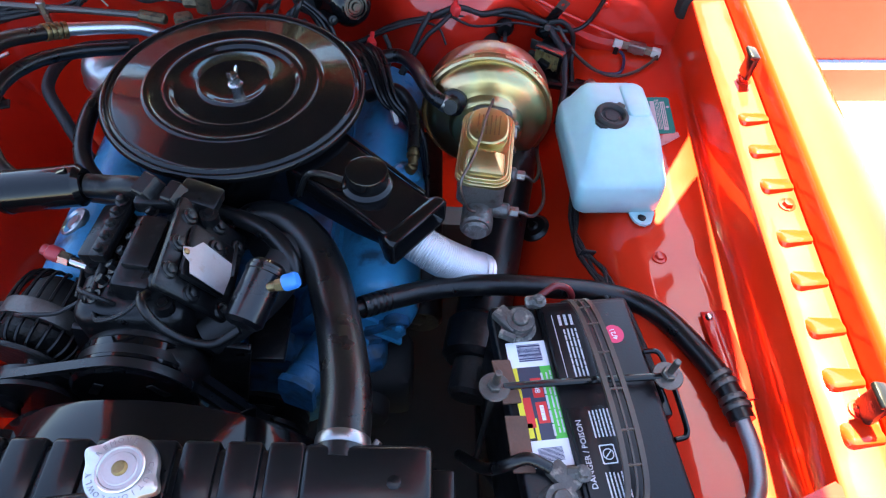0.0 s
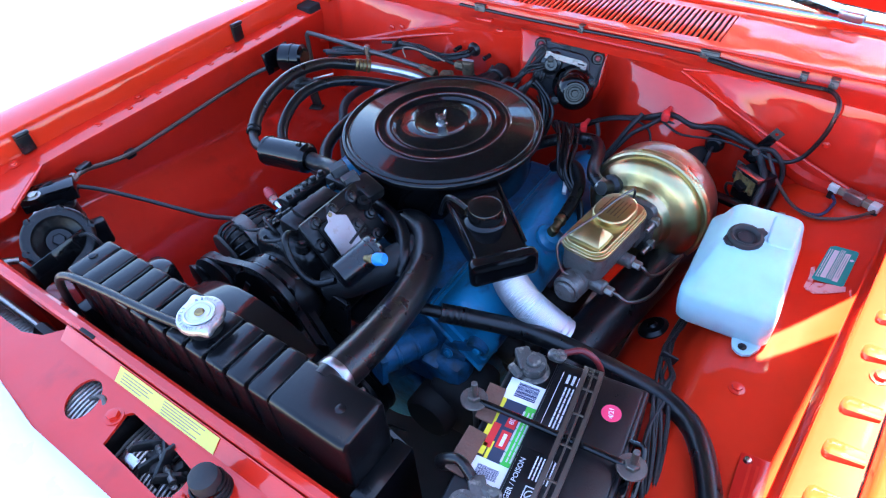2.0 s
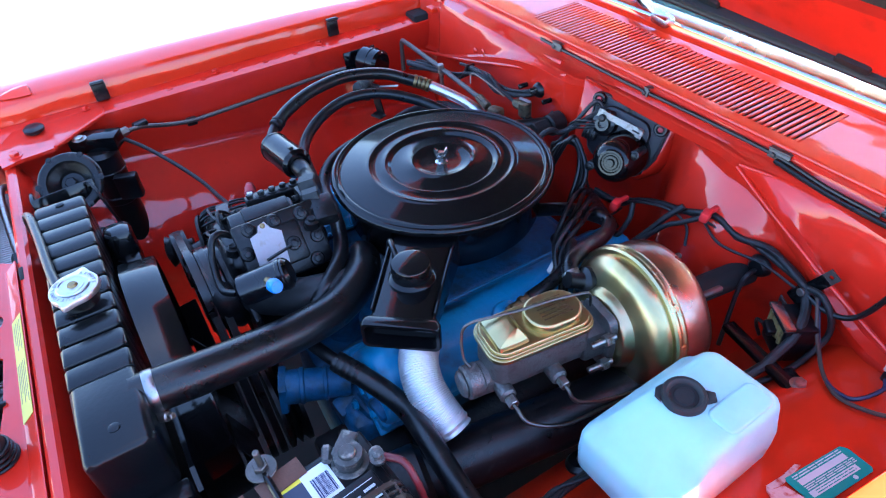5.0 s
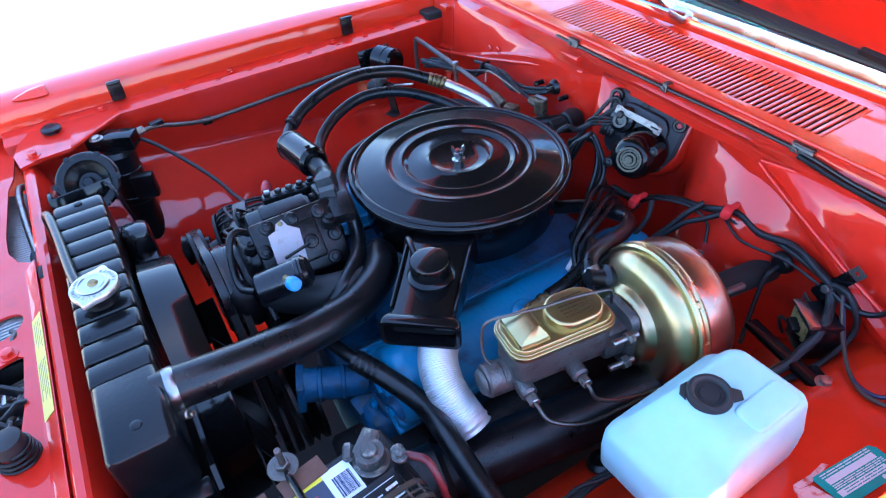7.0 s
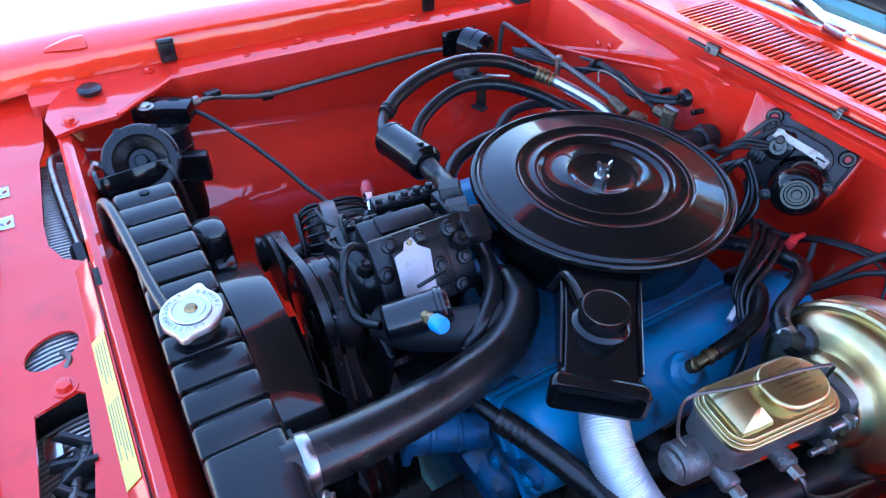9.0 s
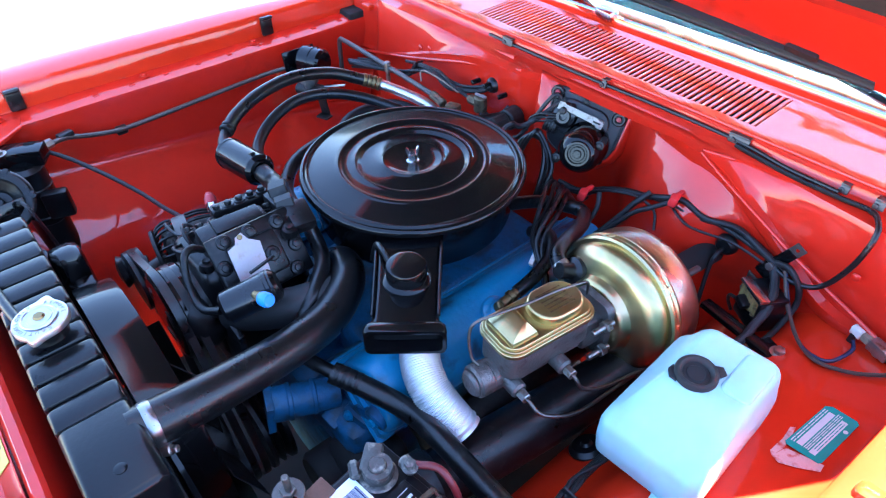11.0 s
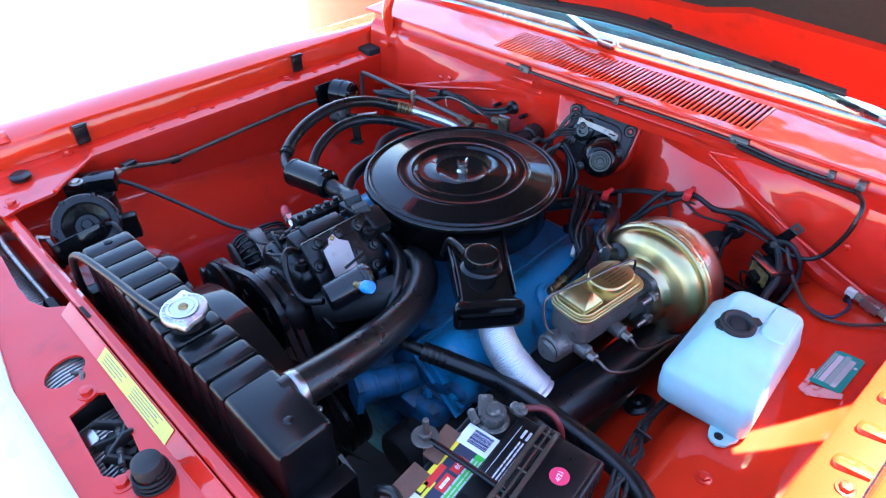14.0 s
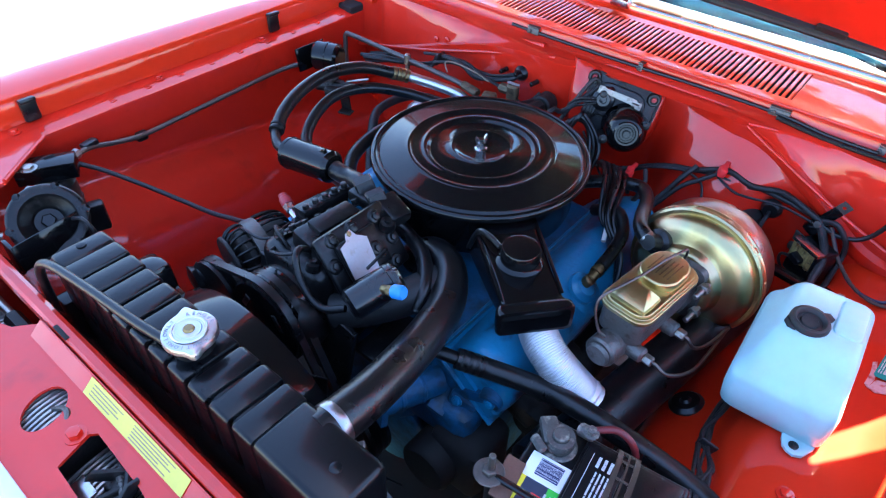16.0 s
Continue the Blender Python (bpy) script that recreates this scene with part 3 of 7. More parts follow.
hood = part("hood", prism(hood_outline, -0.002, 0.012, HOOD), RED, body, "open red hood leaning back on its hinges", smooth=0)
# unseen lip, drawn out rearwards to keep the sun off the cowl
part("hood_shade_lip", loft([[HOOD @ Vector((x, v, w)) for v, w in ((0.10, -0.002), (0.02, 0.010), (-0.010, 0.038), (-0.031, 0.088), (-0.035, 0.101), (-0.028, 0.103), (0.000, 0.053), (0.045, 0.026), (0.10, 0.012))] for x in (-0.70, -0.3, 0.3, 0.67)]), RED_BAY_SHADE, hood, smooth=40)
part("hood_inner_frame", plate([(-HW + 0.02, -0.025), (-0.20, 0.010), (0.0, 0.030), (0.20, 0.010), (HW - 0.08, -0.035), (HW - 0.09, HL - 0.03), (-HW + 0.06, HL - 0.03)],
                               [[(-HW + 0.13, 0.125), (-0.2, 0.105), (0.18, 0.105), (0.26, 0.128), (HW - 0.115, 0.10), (HW - 0.13, HL - 0.09), (-HW + 0.10, HL - 0.09)][::-1]], -0.030, -0.004, HOOD), RED_BAY_SHADE, hood, "red pressed inner frame", smooth=0)
part("hood_lining", prism([(-HW + 0.12, 0.09), (HW - 0.10, 0.085), (HW - 0.115, HL - 0.07), (-HW + 0.09, HL - 0.07)], -0.016, -0.005, HOOD), LINING, hood, "dark fibre lining", smooth=0)


def seal_at(x):
    """The weather seal bows with the hood's rear edge."""
    k = min(1.0, abs(x) / 0.435)
    return 0.046 - 0.054 * k, -0.041 + 0.018 * k


SEAL_SECTION = ((-0.009, 0.009), (-0.010, -0.005), (-0.006, -0.010), (0.0, -0.011), (0.003, -0.008), (0.007, -0.011), (0.011, -0.009), (0.012, -0.003), (0.010, 0.009))
seal = part("hood_seal", loft([[HOOD @ Vector((x, seal_at(x)[0] + a, seal_at(x)[1] + b)) for a, b in SEAL_SECTION] for x in (-0.62, -0.435, -0.3, -0.2, -0.1, -0.03, 0.03, 0.1, 0.2, 0.3, 0.38, 0.433)]), RUBBER_MATT, hood, "black foam weather seal", smooth=40)
for x in (-0.18, 0.09, 0.33):
    part("seal_clip", prism(round_rect(0.050, 0.012, 0.005, 4), -0.004, 0.004, HOOD @ pose(x, seal_at(x)[0] + 0.016, -0.033, 0, 0, -7 if x > 0 else 7), 0.002), RUBBER_MATT, seal)
for sx in (-1, 1):
    x = 0.03 + sx * 0.62 + (0.075 if sx > 0 else 0)
    hinge = part("hood_hinge", join(tube([(x, 0.36, 0.90), (x, 0.345, 0.98), (x - sx * 0.004, 0.36, 1.06), (x, 0.33, 1.22)], 0.013, 10, 6),
                                    block((0.03, 0.07, 0.012), pose(x, 0.36, 0.905), 0.003)), RED, body, "red hood hinge arm")
# solid near-black box in place of the shade inside the hinge recess
part("hinge_recess_shade", box(-0.672, -0.622, 0.30, 0.40, 0.850, 0.886, 0.006), SHADOWED, body)

# small raised pod at the front of the far wing
part("wing_pod", loft([[(-0.688 + 0.6 * a * k, y, 0.926 + 0.65 * b * k) for a, b in ((-0.030, 0), (-0.024, 0.014), (-0.010, 0.022), (0.008, 0.020), (0.020, 0.010), (0.026, 0))] for y, k in ((-0.615, 0.15), (-0.60, 0.5), (-0.58, 0.85), (-0.56, 1.0), (-0.551, 0.95), (-0.549, 0.6))]), RED, body, smooth=60)

# radiator support, latch panel and nose
support = part("radiator_support", loft([[(x, -0.637, 0.852), (x, -0.636, 0.863), (x, -0.632, 0.866), (x, -0.623, 0.866), (x, -0.618, 0.863), (x, -0.615, 0.855), (x, -0.599, 0.800), (x, -0.597, 0.62), (x, -0.601, 0.62), (x, -0.603, 0.800), (x, -0.620, 0.858), (x, -0.632, 0.860)]
                                         for x in (-0.53, -0.3, 0.0, 0.3, 0.62)]), RED_BAY_SHADE, body, "red radiator support bar", smooth=30)
part("panel_step", loft([[(x, -0.6385, 0.8505), (x, -0.6385, 0.8655), (x, -0.640, 0.8655), (x, -0.657, 0.8510), (x, -0.660, 0.8505)] for x in (-0.205, 0.0, 0.3, 0.61)]), RED_BAY_SHADE, body, smooth=30)
# thin dark plate drawn for the shade in a notch
part("support_notch_shade", block((0.032, 0.006, 0.0015), pose(-0.165, -0.6325, 0.8662), 0.0004), SHADOWED, body)
oval = [(-0.087 + 0.024 * math.cos(t * math.pi / 12) - 0.007 * math.sin(t * math.pi / 12), -0.696 + 0.028 * math.sin(t * math.pi / 12)) for t in range(24)]
latch = [(-0.006, -0.721), (0.108, -0.727), (0.124, -0.716), (0.120, -0.684), (0.080, -0.678), (-0.012, -0.673), (-0.018, -0.680)]
latch_panel = part("latch_panel", plate([(-0.215, -0.638), (0.62, -0.638), (0.62, -0.757), (-0.10, -0.757), (-0.24, -0.738), (-0.68, -0.735), (-0.72, -0.65), (-0.60, -0.652), (-0.52, -0.658), (-0.478, -0.669), (-0.405, -0.674), (-0.32, -0.680), (-0.272, -0.679), (-0.238, -0.666), (-0.224, -0.648)],
                                        [oval[::-1], latch], 0.846, 0.850), RED_BAY_SHADE, body, "red hood latch panel", smooth=0)
rings = []
for x in (-0.80, -0.5, -0.24, -0.10, 0.1, 0.4, 0.66, 0.85):
    y = -0.733 - 0.024 * smoothstep(-0.30, -0.08, x)
    rings.append([(x, y, 0.858), (x, y - 0.006, 0.8605), (x, y - 0.012, 0.860), (x, y - 0.06, 0.845), (x, y - 0.12, 0.80), (x, y - 0.13, 0.60), (x, y - 0.10, 0.60), (x, y - 0.05, 0.835), (x, y, 0.845)])
part("nose_trim", loft(rings), NOSE_WHITE, body, "pale painted nose trim in the sun", smooth=40)
# dark disc drawn for the shade in a hole
part("trim_hole_shade", lathe([(0, 0.001), (0.004, 0.001), (0.004, 0), (0, 0)], 14, pose(-0.13, -0.775, 0.8545, 17, 0, 0)), SHADOWED, body)
part("corner_plate", plate([(-0.666, -0.43), (-0.605, -0.445), (-0.520, -0.545), (-0.515, -0.600), (-0.500, -0.636), (-0.555, -0.645), (-0.600, -0.635), (-0.665, -0.60)], [], 0.868, 0.874), RED_BAY_SHADE, body, "red corner gusset plate", smooth=0)
part("corner_plate_lip", tube([(-0.605, -0.443, 0.874), (-0.565, -0.490, 0.875), (-0.520, -0.543, 0.875)], 0.004, 8, 4), RED_BAY_SHADE, body)
part("corner_plate", plate([(0.72, -0.60), (0.66, -0.54), (0.60, -0.565), (0.56, -0.60), (0.56, -0.64), (0.71, -0.66)], [], 0.893, 0.899), RED_BAY_SHADE, body, smooth=0)
# the bay's underside has its shade put into the colour
part("underbody_tray", box(-0.60, 0.72, -0.62, 0.34, 0.16, 0.20), SHADOWED, body, "underside of the bay, coloured near black for shade", smooth=0)
condenser = part("condenser", box(-0.56, 0.50, -0.755, -0.642, 0.45, 0.795, 0.01), DARK_METAL, body, "dark finned condenser ahead of the radiator")
part("fin_core", box(-0.140, -0.03, -0.745, -0.65, 0.790, 0.829, 0.004), DARK_METAL, condenser)
fin_mesh = None
for i in range(100):
    if fin_mesh is None:
        f = part("condenser_fin", tube([(0.010, -0.745, 0.797), (0.004, -0.70, 0.806), (-0.006, -0.645, 0.797)], 0.0024, 6, 3), FIN, condenser)
        fin_mesh = f.data
    else:
        f = new("condenser_fin", fin_mesh)
        f.parent = condenser
    f.location = (-0.54 + 0.0068 * i, 0, 0.034 if 58 < i < 76 else 0.0)
door = part("open_door", loft([[(x, y0 + dy, z) for y0, z in ((0.70, 0.25), (0.685, 0.45), (0.69, 0.70), (0.71, 0.90), (0.735, 0.90), (0.76, 0.25))] for x, dy in ((-1.47, 0.0), (-1.462, -0.004), (-1.1, -0.03), (-0.84, -0.06))]), RED, body, "open red door standing out beyond the wing", smooth=40)

door = part("open_door", loft([[(x, y0 + dy, z) for y0, z in ((0.73, 0.36), (0.705, 0.45), (0.70, 0.70), (0.72, 0.90), (0.745, 0.90), (0.77, 0.36))] for x, dy in ((0.905, -0.055), (1.25, -0.03), (1.66, -0.004), (1.672, 0.0))]), RED, body, "open red door standing out beyond the fender", smooth=40)
part("door_moulding", loft([[(x, 0.700 + dy + a, z) for a, z in ((0.0, 0.490), (-0.008, 0.494), (-0.010, 0.505), (-0.008, 0.516), (0.0, 0.520))] for x, dy in ((0.91, -0.048), (1.25, -0.028), (1.66, 0.0))]), SILVER_TRIM, door, "pale side moulding", smooth=40)
# near-black box again, for the shade of the driver's hinge recess
part("hinge_recess_shade", box(0.704, 0.752, 0.276, 0.345, 0.862, 0.905, 0.006), SHADOWED, body)

for pts, r in ((((0.315, 0.318, 0.934), (0.36, 0.312, 0.914), (0.43, 0.304, 0.885), (0.52, 0.296, 0.848), (0.64, 0.284, 0.808)), 0.0034),
               (((0.315, 0.322, 0.936), (0.37, 0.338, 0.934), (0.45, 0.346, 0.928), (0.52, 0.344, 0.920)), 0.0035), (((0.53, 0.342, 0.918), (0.60, 0.344, 0.906), (0.68, 0.340, 0.892)), 0.006),
               (((-0.06, 0.312, 0.936), (-0.20, 0.305, 0.905), (-0.40, 0.298, 0.852), (-0.60, 0.300, 0.806)), 0.004), (((-0.10, 0.335, 0.940), (-0.25, 0.335, 0.926), (-0.42, 0.335, 0.915)), 0.006)):
    part("pressed_ridge", tube(pts, r, 10, 8), RED_BAY_SHADE, body, smooth=80)

# ---- engine and air cleaner ----
def air_cleaner():
    t = thing("air_cleaner", (0, 0, 0.80), "round satin black air cleaner with a ringed lid, on the engine", "air cleaner")
    lid = part("lid", lathe([(0, 0.8975), (0.03, 0.8975), (0.04, 0.8995), (0.0455, 0.9025), (0.0485, 0.9030), (0.051, 0.9015), (0.054, 0.8990), (0.084, 0.8975), (0.0885, 0.9010), (0.0915, 0.9035),
                             (0.0945, 0.9038), (0.097, 0.9025), (0.101, 0.9010), (0.113, 0.9008), (0.1165, 0.9025), (0.119, 0.9045), (0.122, 0.9045), (0.1245, 0.9030), (0.127, 0.9015), (0.164, 0.8980),
                             (0.1675, 0.8962), (0.1695, 0.8985), (0.1715, 0.8990), (0.1735, 0.8975), (0.1752, 0.8960), (0.1775, 0.8978), (0.1805, 0.8975), (0.1832, 0.8950), (0.1845, 0.8910), (0.1835, 0.8870), (0.180, 0.8855), (0.172, 0.8865), (0.165, 0.8900), (0, 0.8900)], 96, pose(-0.006, 0.006, 0)), SATIN_BLACK, t, smooth=40)
    part("housing", lathe([(0, .888), (.170, .888), (.1715, .882), (.168, .876), (.164, .873), (.163, .815), (.160, .806), (.150, .800), (.09, .796), (0, .796)], 96, pose(-0.006, 0.006, 0)), SATIN_BLACK, t, smooth=40)
    nut = part("wing_nut", lathe([(0, 0), (.0105, 0), (.0105, .002), (.0075, .004), (.0065, .013), (.0045, .014), (.0045, .020), (0, .020)], 20, pose(-0.006, 0.006, .8965)), BRIGHT, t, "bright zinc wing nut")
    for s in (-1, 1):
        part("wing", prism([(0.004, 0), (0.008, 0.004), (0.0115, 0.016), (0.0100, 0.022), (0.0065, 0.019), (0.004, 0.010)], -0.0014, 0.0014,
                           pose(-0.006, 0.006, .9015) @ pose(0, 0, 0, 90, 0, 65) @ Matrix.Diagonal((s, 1, 1, 1)), 0.0006, 1), BRIGHT, nut)
    # snorkel towards the front corner
    a = math.degrees(math.atan2(-0.647, 0.763))
    S = pose(0, 0, 0.858, 0, 0, a)
    rings = []
    for x, w, zb, zt in ((0.145, 0.098, -0.045, 0.022), (0.20, 0.092, -0.040, 0.022), (0.27, 0.086, -0.030, 0.021), (0.318, 0.086, -0.012, 0.019), (0.330, 0.088, -0.010, 0.019)):
        rings.append([S @ Vector((x, y, (zt + zb) / 2 + z)) for y, z in round_rect(w, zt - zb, 0.008, 4)])
    sn = part("snorkel", loft(rings), SATIN_BLACK, t, smooth=40)
    mouth = []
    for x, g in ((0.312, -0.004), (0.322, 0.004), (0.330, 0.013), (0.340, 0.015), (0.344, 0.012), (0.344, 0.004), (0.330, -0.002), (0.312, -0.012)):
        mouth.append([S @ Vector((x, y, 0.000 + z)) for y, z in round_rect(0.090 + g, 0.030 + g, 0.008, 5)])
    part("snorkel_mouth", loft(mouth, caps=False), SATIN_BLACK, t, smooth=50)
    for s in (-1, 1):
        part("snorkel_seam", tube([S @ Vector((0.16, s * 0.047, 0.022)), S @ Vector((0.24, s * 0.044, 0.022)), S @ Vector((0.315, s * 0.042, 0.019))], 0.0025, 8, 4), SATIN_BLACK, sn)
    pod = S @ pose(0.252, 0.0, 0.020)
    part("vacuum_pod", lathe([(0, .030), (.022, .030), (.026, .0285), (.0275, .026), (.0275, .008), (.031, .006), (.033, .004), (.033, 0), (0, 0)], 40, pod), SATIN_BLACK, t)
    part("vacuum_pipe", tube([pod @ Vector((-0.02, -0.024, 0.015)), pod @ Vector((-0.04, -0.035, 0.019)), pod @ Vector((-0.062, -0.045, 0.010)), pod @ Vector((-0.075, -0.055, -0.03))], 0.0042, 8), RUBBER, t)
    part("maker_sticker", block((0.055, 0.0006, 0.012), pose(-0.055, -0.152, 0.834, 0, 0, -20)), PLASTIC_BLACK, t)
    return t


air_cleaner()

DUCT = [(0.242, -0.184, 0.810), (0.266, -0.203, 0.806), (0.293, -0.213, 0.795), (0.320, -0.213, 0.778), (0.347, -0.207, 0.756)]
duct = thing("preheat_duct", (0.30, -0.22, 0.76), "silver corrugated foil duct hanging from the snorkel", "air duct")
part("corrugated_hose", tube(DUCT, 0.0265, 28, 120, ribs=lambda d: 0.0265 + 0.0008 * math.sin(d * 2 * math.pi / 0.0027)), FOIL, duct, smooth=80)
p1, t1 = along(DUCT, 0.120)
part("crumpled_end", lathe([(.022, 0), (.0275, .001), (.0262, .005), (.0288, .009), (.0258, .014), (.0280, .018), (.021, .020)], 17, axis(p1, p1 + t1)), FOIL, duct)

# engine block, heads, valve covers and intake, all in blue enamel
engine = thing("engine", (0.02, 0.0, 0.35), "blue enamelled V8 engine, grimy and coloured darker for shade in its hollows", "engine")


def cover_at(sx, y):
    """The passenger bank stands a little further out and higher."""
    return pose(0.02 + sx * (0.185 if sx > 0 else 0.218), y, 0.715 if sx > 0 else 0.730, 0, sx * 38, 0)


def cover_rings(sx):
    rings = []
    for y, k in ((-0.258, 0.70), (-0.257, 0.80), (-0.252, 0.91), (-0.243, 0.97), (-0.228, 1.0), (-0.1, 1.0), (0.05, 1.0), (0.2, 1.0), (0.235, 0.92), (0.245, 0.5)):
        M = cover_at(sx, y)
        rings.append([M @ Vector((x * (0.6 + 0.4 * k), 0, -0.03 + (z + 0.03) * k)) for x, z in
                      ((-0.062, -0.03), (0.062, -0.03), (0.060, 0.01), (0.050, 0.035), (0.032, 0.050), (0.0, 0.056), (-0.032, 0.050), (-0.050, 0.035), (-0.060, 0.01))])
    return rings


for sx in (1, -1):
    cover = part("valve_cover", loft(cover_rings(sx)), BLUE, engine, "smooth blue valve cover", smooth=60)
    M = cover_at(sx, 0)
    part("cover_step", loft([[M @ Vector((x * k, y, z)) for x, z in ((-0.066, -0.030), (0.066, -0.030), (0.0655, -0.016), (0.060, -0.010), (-0.060, -0.010), (-0.0655, -0.016))] for y, k in ((-0.264, 0.9), (-0.258, 1.0), (0.245, 1.0), (0.252, 0.9))]), BLUE, cover, smooth=40)
    part("filler_boss", lathe([(0, .016), (.018, .015), (.024, .010), (.032, .003), (.036, 0), (0, 0)], 30, M @ pose(0.012, -0.03 if sx > 0 else 0.08, 0.051, 0, 14, 0)), BLUE, cover, smooth=60)
    part("cover_flange", box(-0.070, 0.070, -0.268, 0.255, -0.036, -0.029, 0.002, 1, M), BLUE, cover)
    # heads use the darker blue for the shade below the covers
    part("cylinder_head", box(-0.075, 0.065, -0.262, 0.25, -0.14, -0.037, 0.012, 2, M), BLUE_GRIME_SHADE, engine)
    for y in (-0.22, -0.08, 0.06, 0.2):
        part("cover_bolt", hexbolt(M @ Vector((0.064, y, -0.029)), M.to_3x3() @ Vector((0, 0, 1)), 0.005, 0.006), BLUE, cover)
part("block", box(-0.17, 0.21, -0.24, 0.27, 0.36, 0.66, 0.02), BLUE_GRIME_SHADE, engine)
# manifold and runners likewise, their shade is in the colour
manifold = part("intake_manifold", box(-0.10, 0.14, -0.21, 0.20, 0.64, 0.735, 0.02), BLUE_GRIME_SHADE, engine, smooth=45)
for sx in (-1, 1):
    for y in (-0.14, -0.03, 0.07, 0.16):
        part("intake_runner", rod((0.02, y, 0.715), (0.02 + sx * 0.13, y + 0.02 * sx, 0.675), 0.026, 16, 0.004), BLUE_GRIME_SHADE, manifold, smooth=45)
part("carburettor", join(box(-0.06, 0.07, -0.06, 0.09, 0.735, 0.80, 0.01), rod((0.0, 0.0, 0.76), (0.0, 0.0, 0.802), 0.06, 28, 0.004)), DARK_METAL, engine, "dull carburettor under the air cleaner")
part("timing_cover", join(prism(circle2(0.115, 28), -0.03, 0.03, pose(0.02, -0.265, 0.50, 90, 0, 0), 0.012), box(-0.06, 0.10, -0.29, -0.24, 0.50, 0.66, 0.015)), BLUE_GRIME_SHADE, engine, smooth=45)
part("water_pump_housing", join(rod((0.04, -0.30, 0.60), (0.04, -0.20, 0.60), 0.075, 28, 0.01), box(0.06, 0.22, -0.30, -0.24, 0.58, 0.66, 0.02), rod((0.03, -0.23, 0.65), (0.03, -0.20, 0.78), 0.035, 24, 0.004)), BLUE_GRIME_SHADE, engine, smooth=45)
PU = axis((0.104, -0.368, 0.689), (0.142, -0.266, 0.676))
fp = part("pump_body", lathe([(0, .004), (.020, .004), (.0255, .008), (.0265, .012), (.0265, .030), (.0285, .032), (.0285, .037), (.0255, .039), (.0255, .066), (.027, .068), (.027, .072), (.0245, .074), (.0235, .108), (0, .108)], 30, PU), BLUE_GRIME_SHADE, engine, "grimy blue pump body", smooth=30)
part("pump_end_flange", prism([(-0.024, -0.034), (0.020, -0.036), (0.027, -0.010), (0.024, 0.022), (0.0, 0.028), (-0.025, 0.020)], 0.0, 0.012, PU, 0.003), BLUE_GRIME_SHADE, fp, smooth=40)
part("pump_bracket", join(block((0.030, 0.05, 0.012), pose(0.160, -0.280, 0.655, 15, 20, 10), 0.003), block((0.045, 0.02, 0.07), pose(0.185, -0.268, 0.640, 0, 12, 15), 0.006)), BLUE_GRIME_SHADE, engine, smooth=40)
part("front_boss", join(rod((0.235, -0.268, 0.699), (0.232, -0.245, 0.705), 0.019, 22, 0.003), block((0.07, 0.012, 0.020), pose(0.206, -0.262, 0.688, 0, -25, 6), 0.004)), BLUE_GRIME_SHADE, engine, smooth=40)
for q in ((0.236, -0.268, 0.700), (0.186, -0.279, 0.672), (0.21, -0.272, 0.62)):
    part("boss_bolt", hexbolt(q, (0.1, -1, 0.3), 0.006, 0.007), BLUE, engine)
# low casting coloured near black, as if in deep shade
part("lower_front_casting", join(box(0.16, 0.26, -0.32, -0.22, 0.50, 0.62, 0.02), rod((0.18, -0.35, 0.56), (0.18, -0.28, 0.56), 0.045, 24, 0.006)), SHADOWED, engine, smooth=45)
exhaust = part("exhaust_manifold", rod((0.27, -0.20, 0.60), (0.27, 0.22, 0.60), 0.034, 18, 0.006), DARK_METAL, engine, smooth=45)
for y in (-0.18, -0.05, 0.08, 0.2):
    part("exhaust_runner", rod((0.21, y, 0.63), (0.275, y, 0.605), 0.026, 14, 0.003), DARK_METAL, exhaust, smooth=45)
part("front_pulley", lathe([(0, -.02), (.06, -.02), (.075, -.02), (.075, -.013), (.062, -.006), (.075, .0), (.062, .007), (.075, .013), (.075, .02), (0, .02)], 36, pose(0.03, -0.36, 0.56, 90, 0, 0)), CAST_BLACK, engine, "black belt pulley")

filler = thing("oil_filler_cap", (-0.215, -0.165, 0.775), "dull silver oil filler cap on a blue valve cover", "filler cap")
part("cap_disc", lathe([(0, .010), (.010, .010), (.012, .007), (.018, .007), (.0205, .011), (.0225, .010), (.0235, .004), (.022, 0), (0, 0)], 32, pose(-0.214, -0.162, 0.776, 0, -32, 0)), CAP_METAL, filler, smooth=40)

# grey dome behind the air cleaner
trans = thing("choke_heater", (-0.26, 0.18, 0.76), "pale grey domed metal canister behind the air cleaner", "canister")
part("dome", lathe([(0, .050), (.020, .048), (.034, .040), (.041, .026), (.043, .010), (.046, .008), (.046, 0), (0, 0)], 36, pose(-0.275, 0.175, 0.765, 0, -6, 0)), CAP_METAL, trans, smooth=50)
# breather elbow and hose on the cover beside the booster
pcv = thing("breather_valve", (0.238, -0.035, 0.775), "corroded breather elbow in a blue valve cover, with a black hose", "valve")
part("grommet", lathe([(0, 0), (.027, 0), (.025, .005), (.019, .008), (.016, .013), (.011, .014), (0, .014)], 28, axis((0.240, -0.036, 0.764), (0.264, -0.036, 0.798))), BLUE, pcv, "blue raised cover boss")
part("elbow", join(rod((0.240, -0.036, 0.772), (0.250, -0.034, 0.790), 0.009, 14, 0.002), rod((0.249, -0.036, 0.788), (0.249, 0.0, 0.795), 0.008, 14, 0.002), rod((0.249, -0.02, 0.791), (0.249, -0.012, 0.793), 0.0105, 14, 0.001)), BRASS, pcv)
part("breather_hose", tube([(0.249, -0.005, 0.794), (0.249, 0.03, 0.802), (0.243, 0.07, 0.815), (0.215, 0.10, 0.825), (0.17, 0.11, 0.80)], 0.0105, 12), RUBBER, pcv)

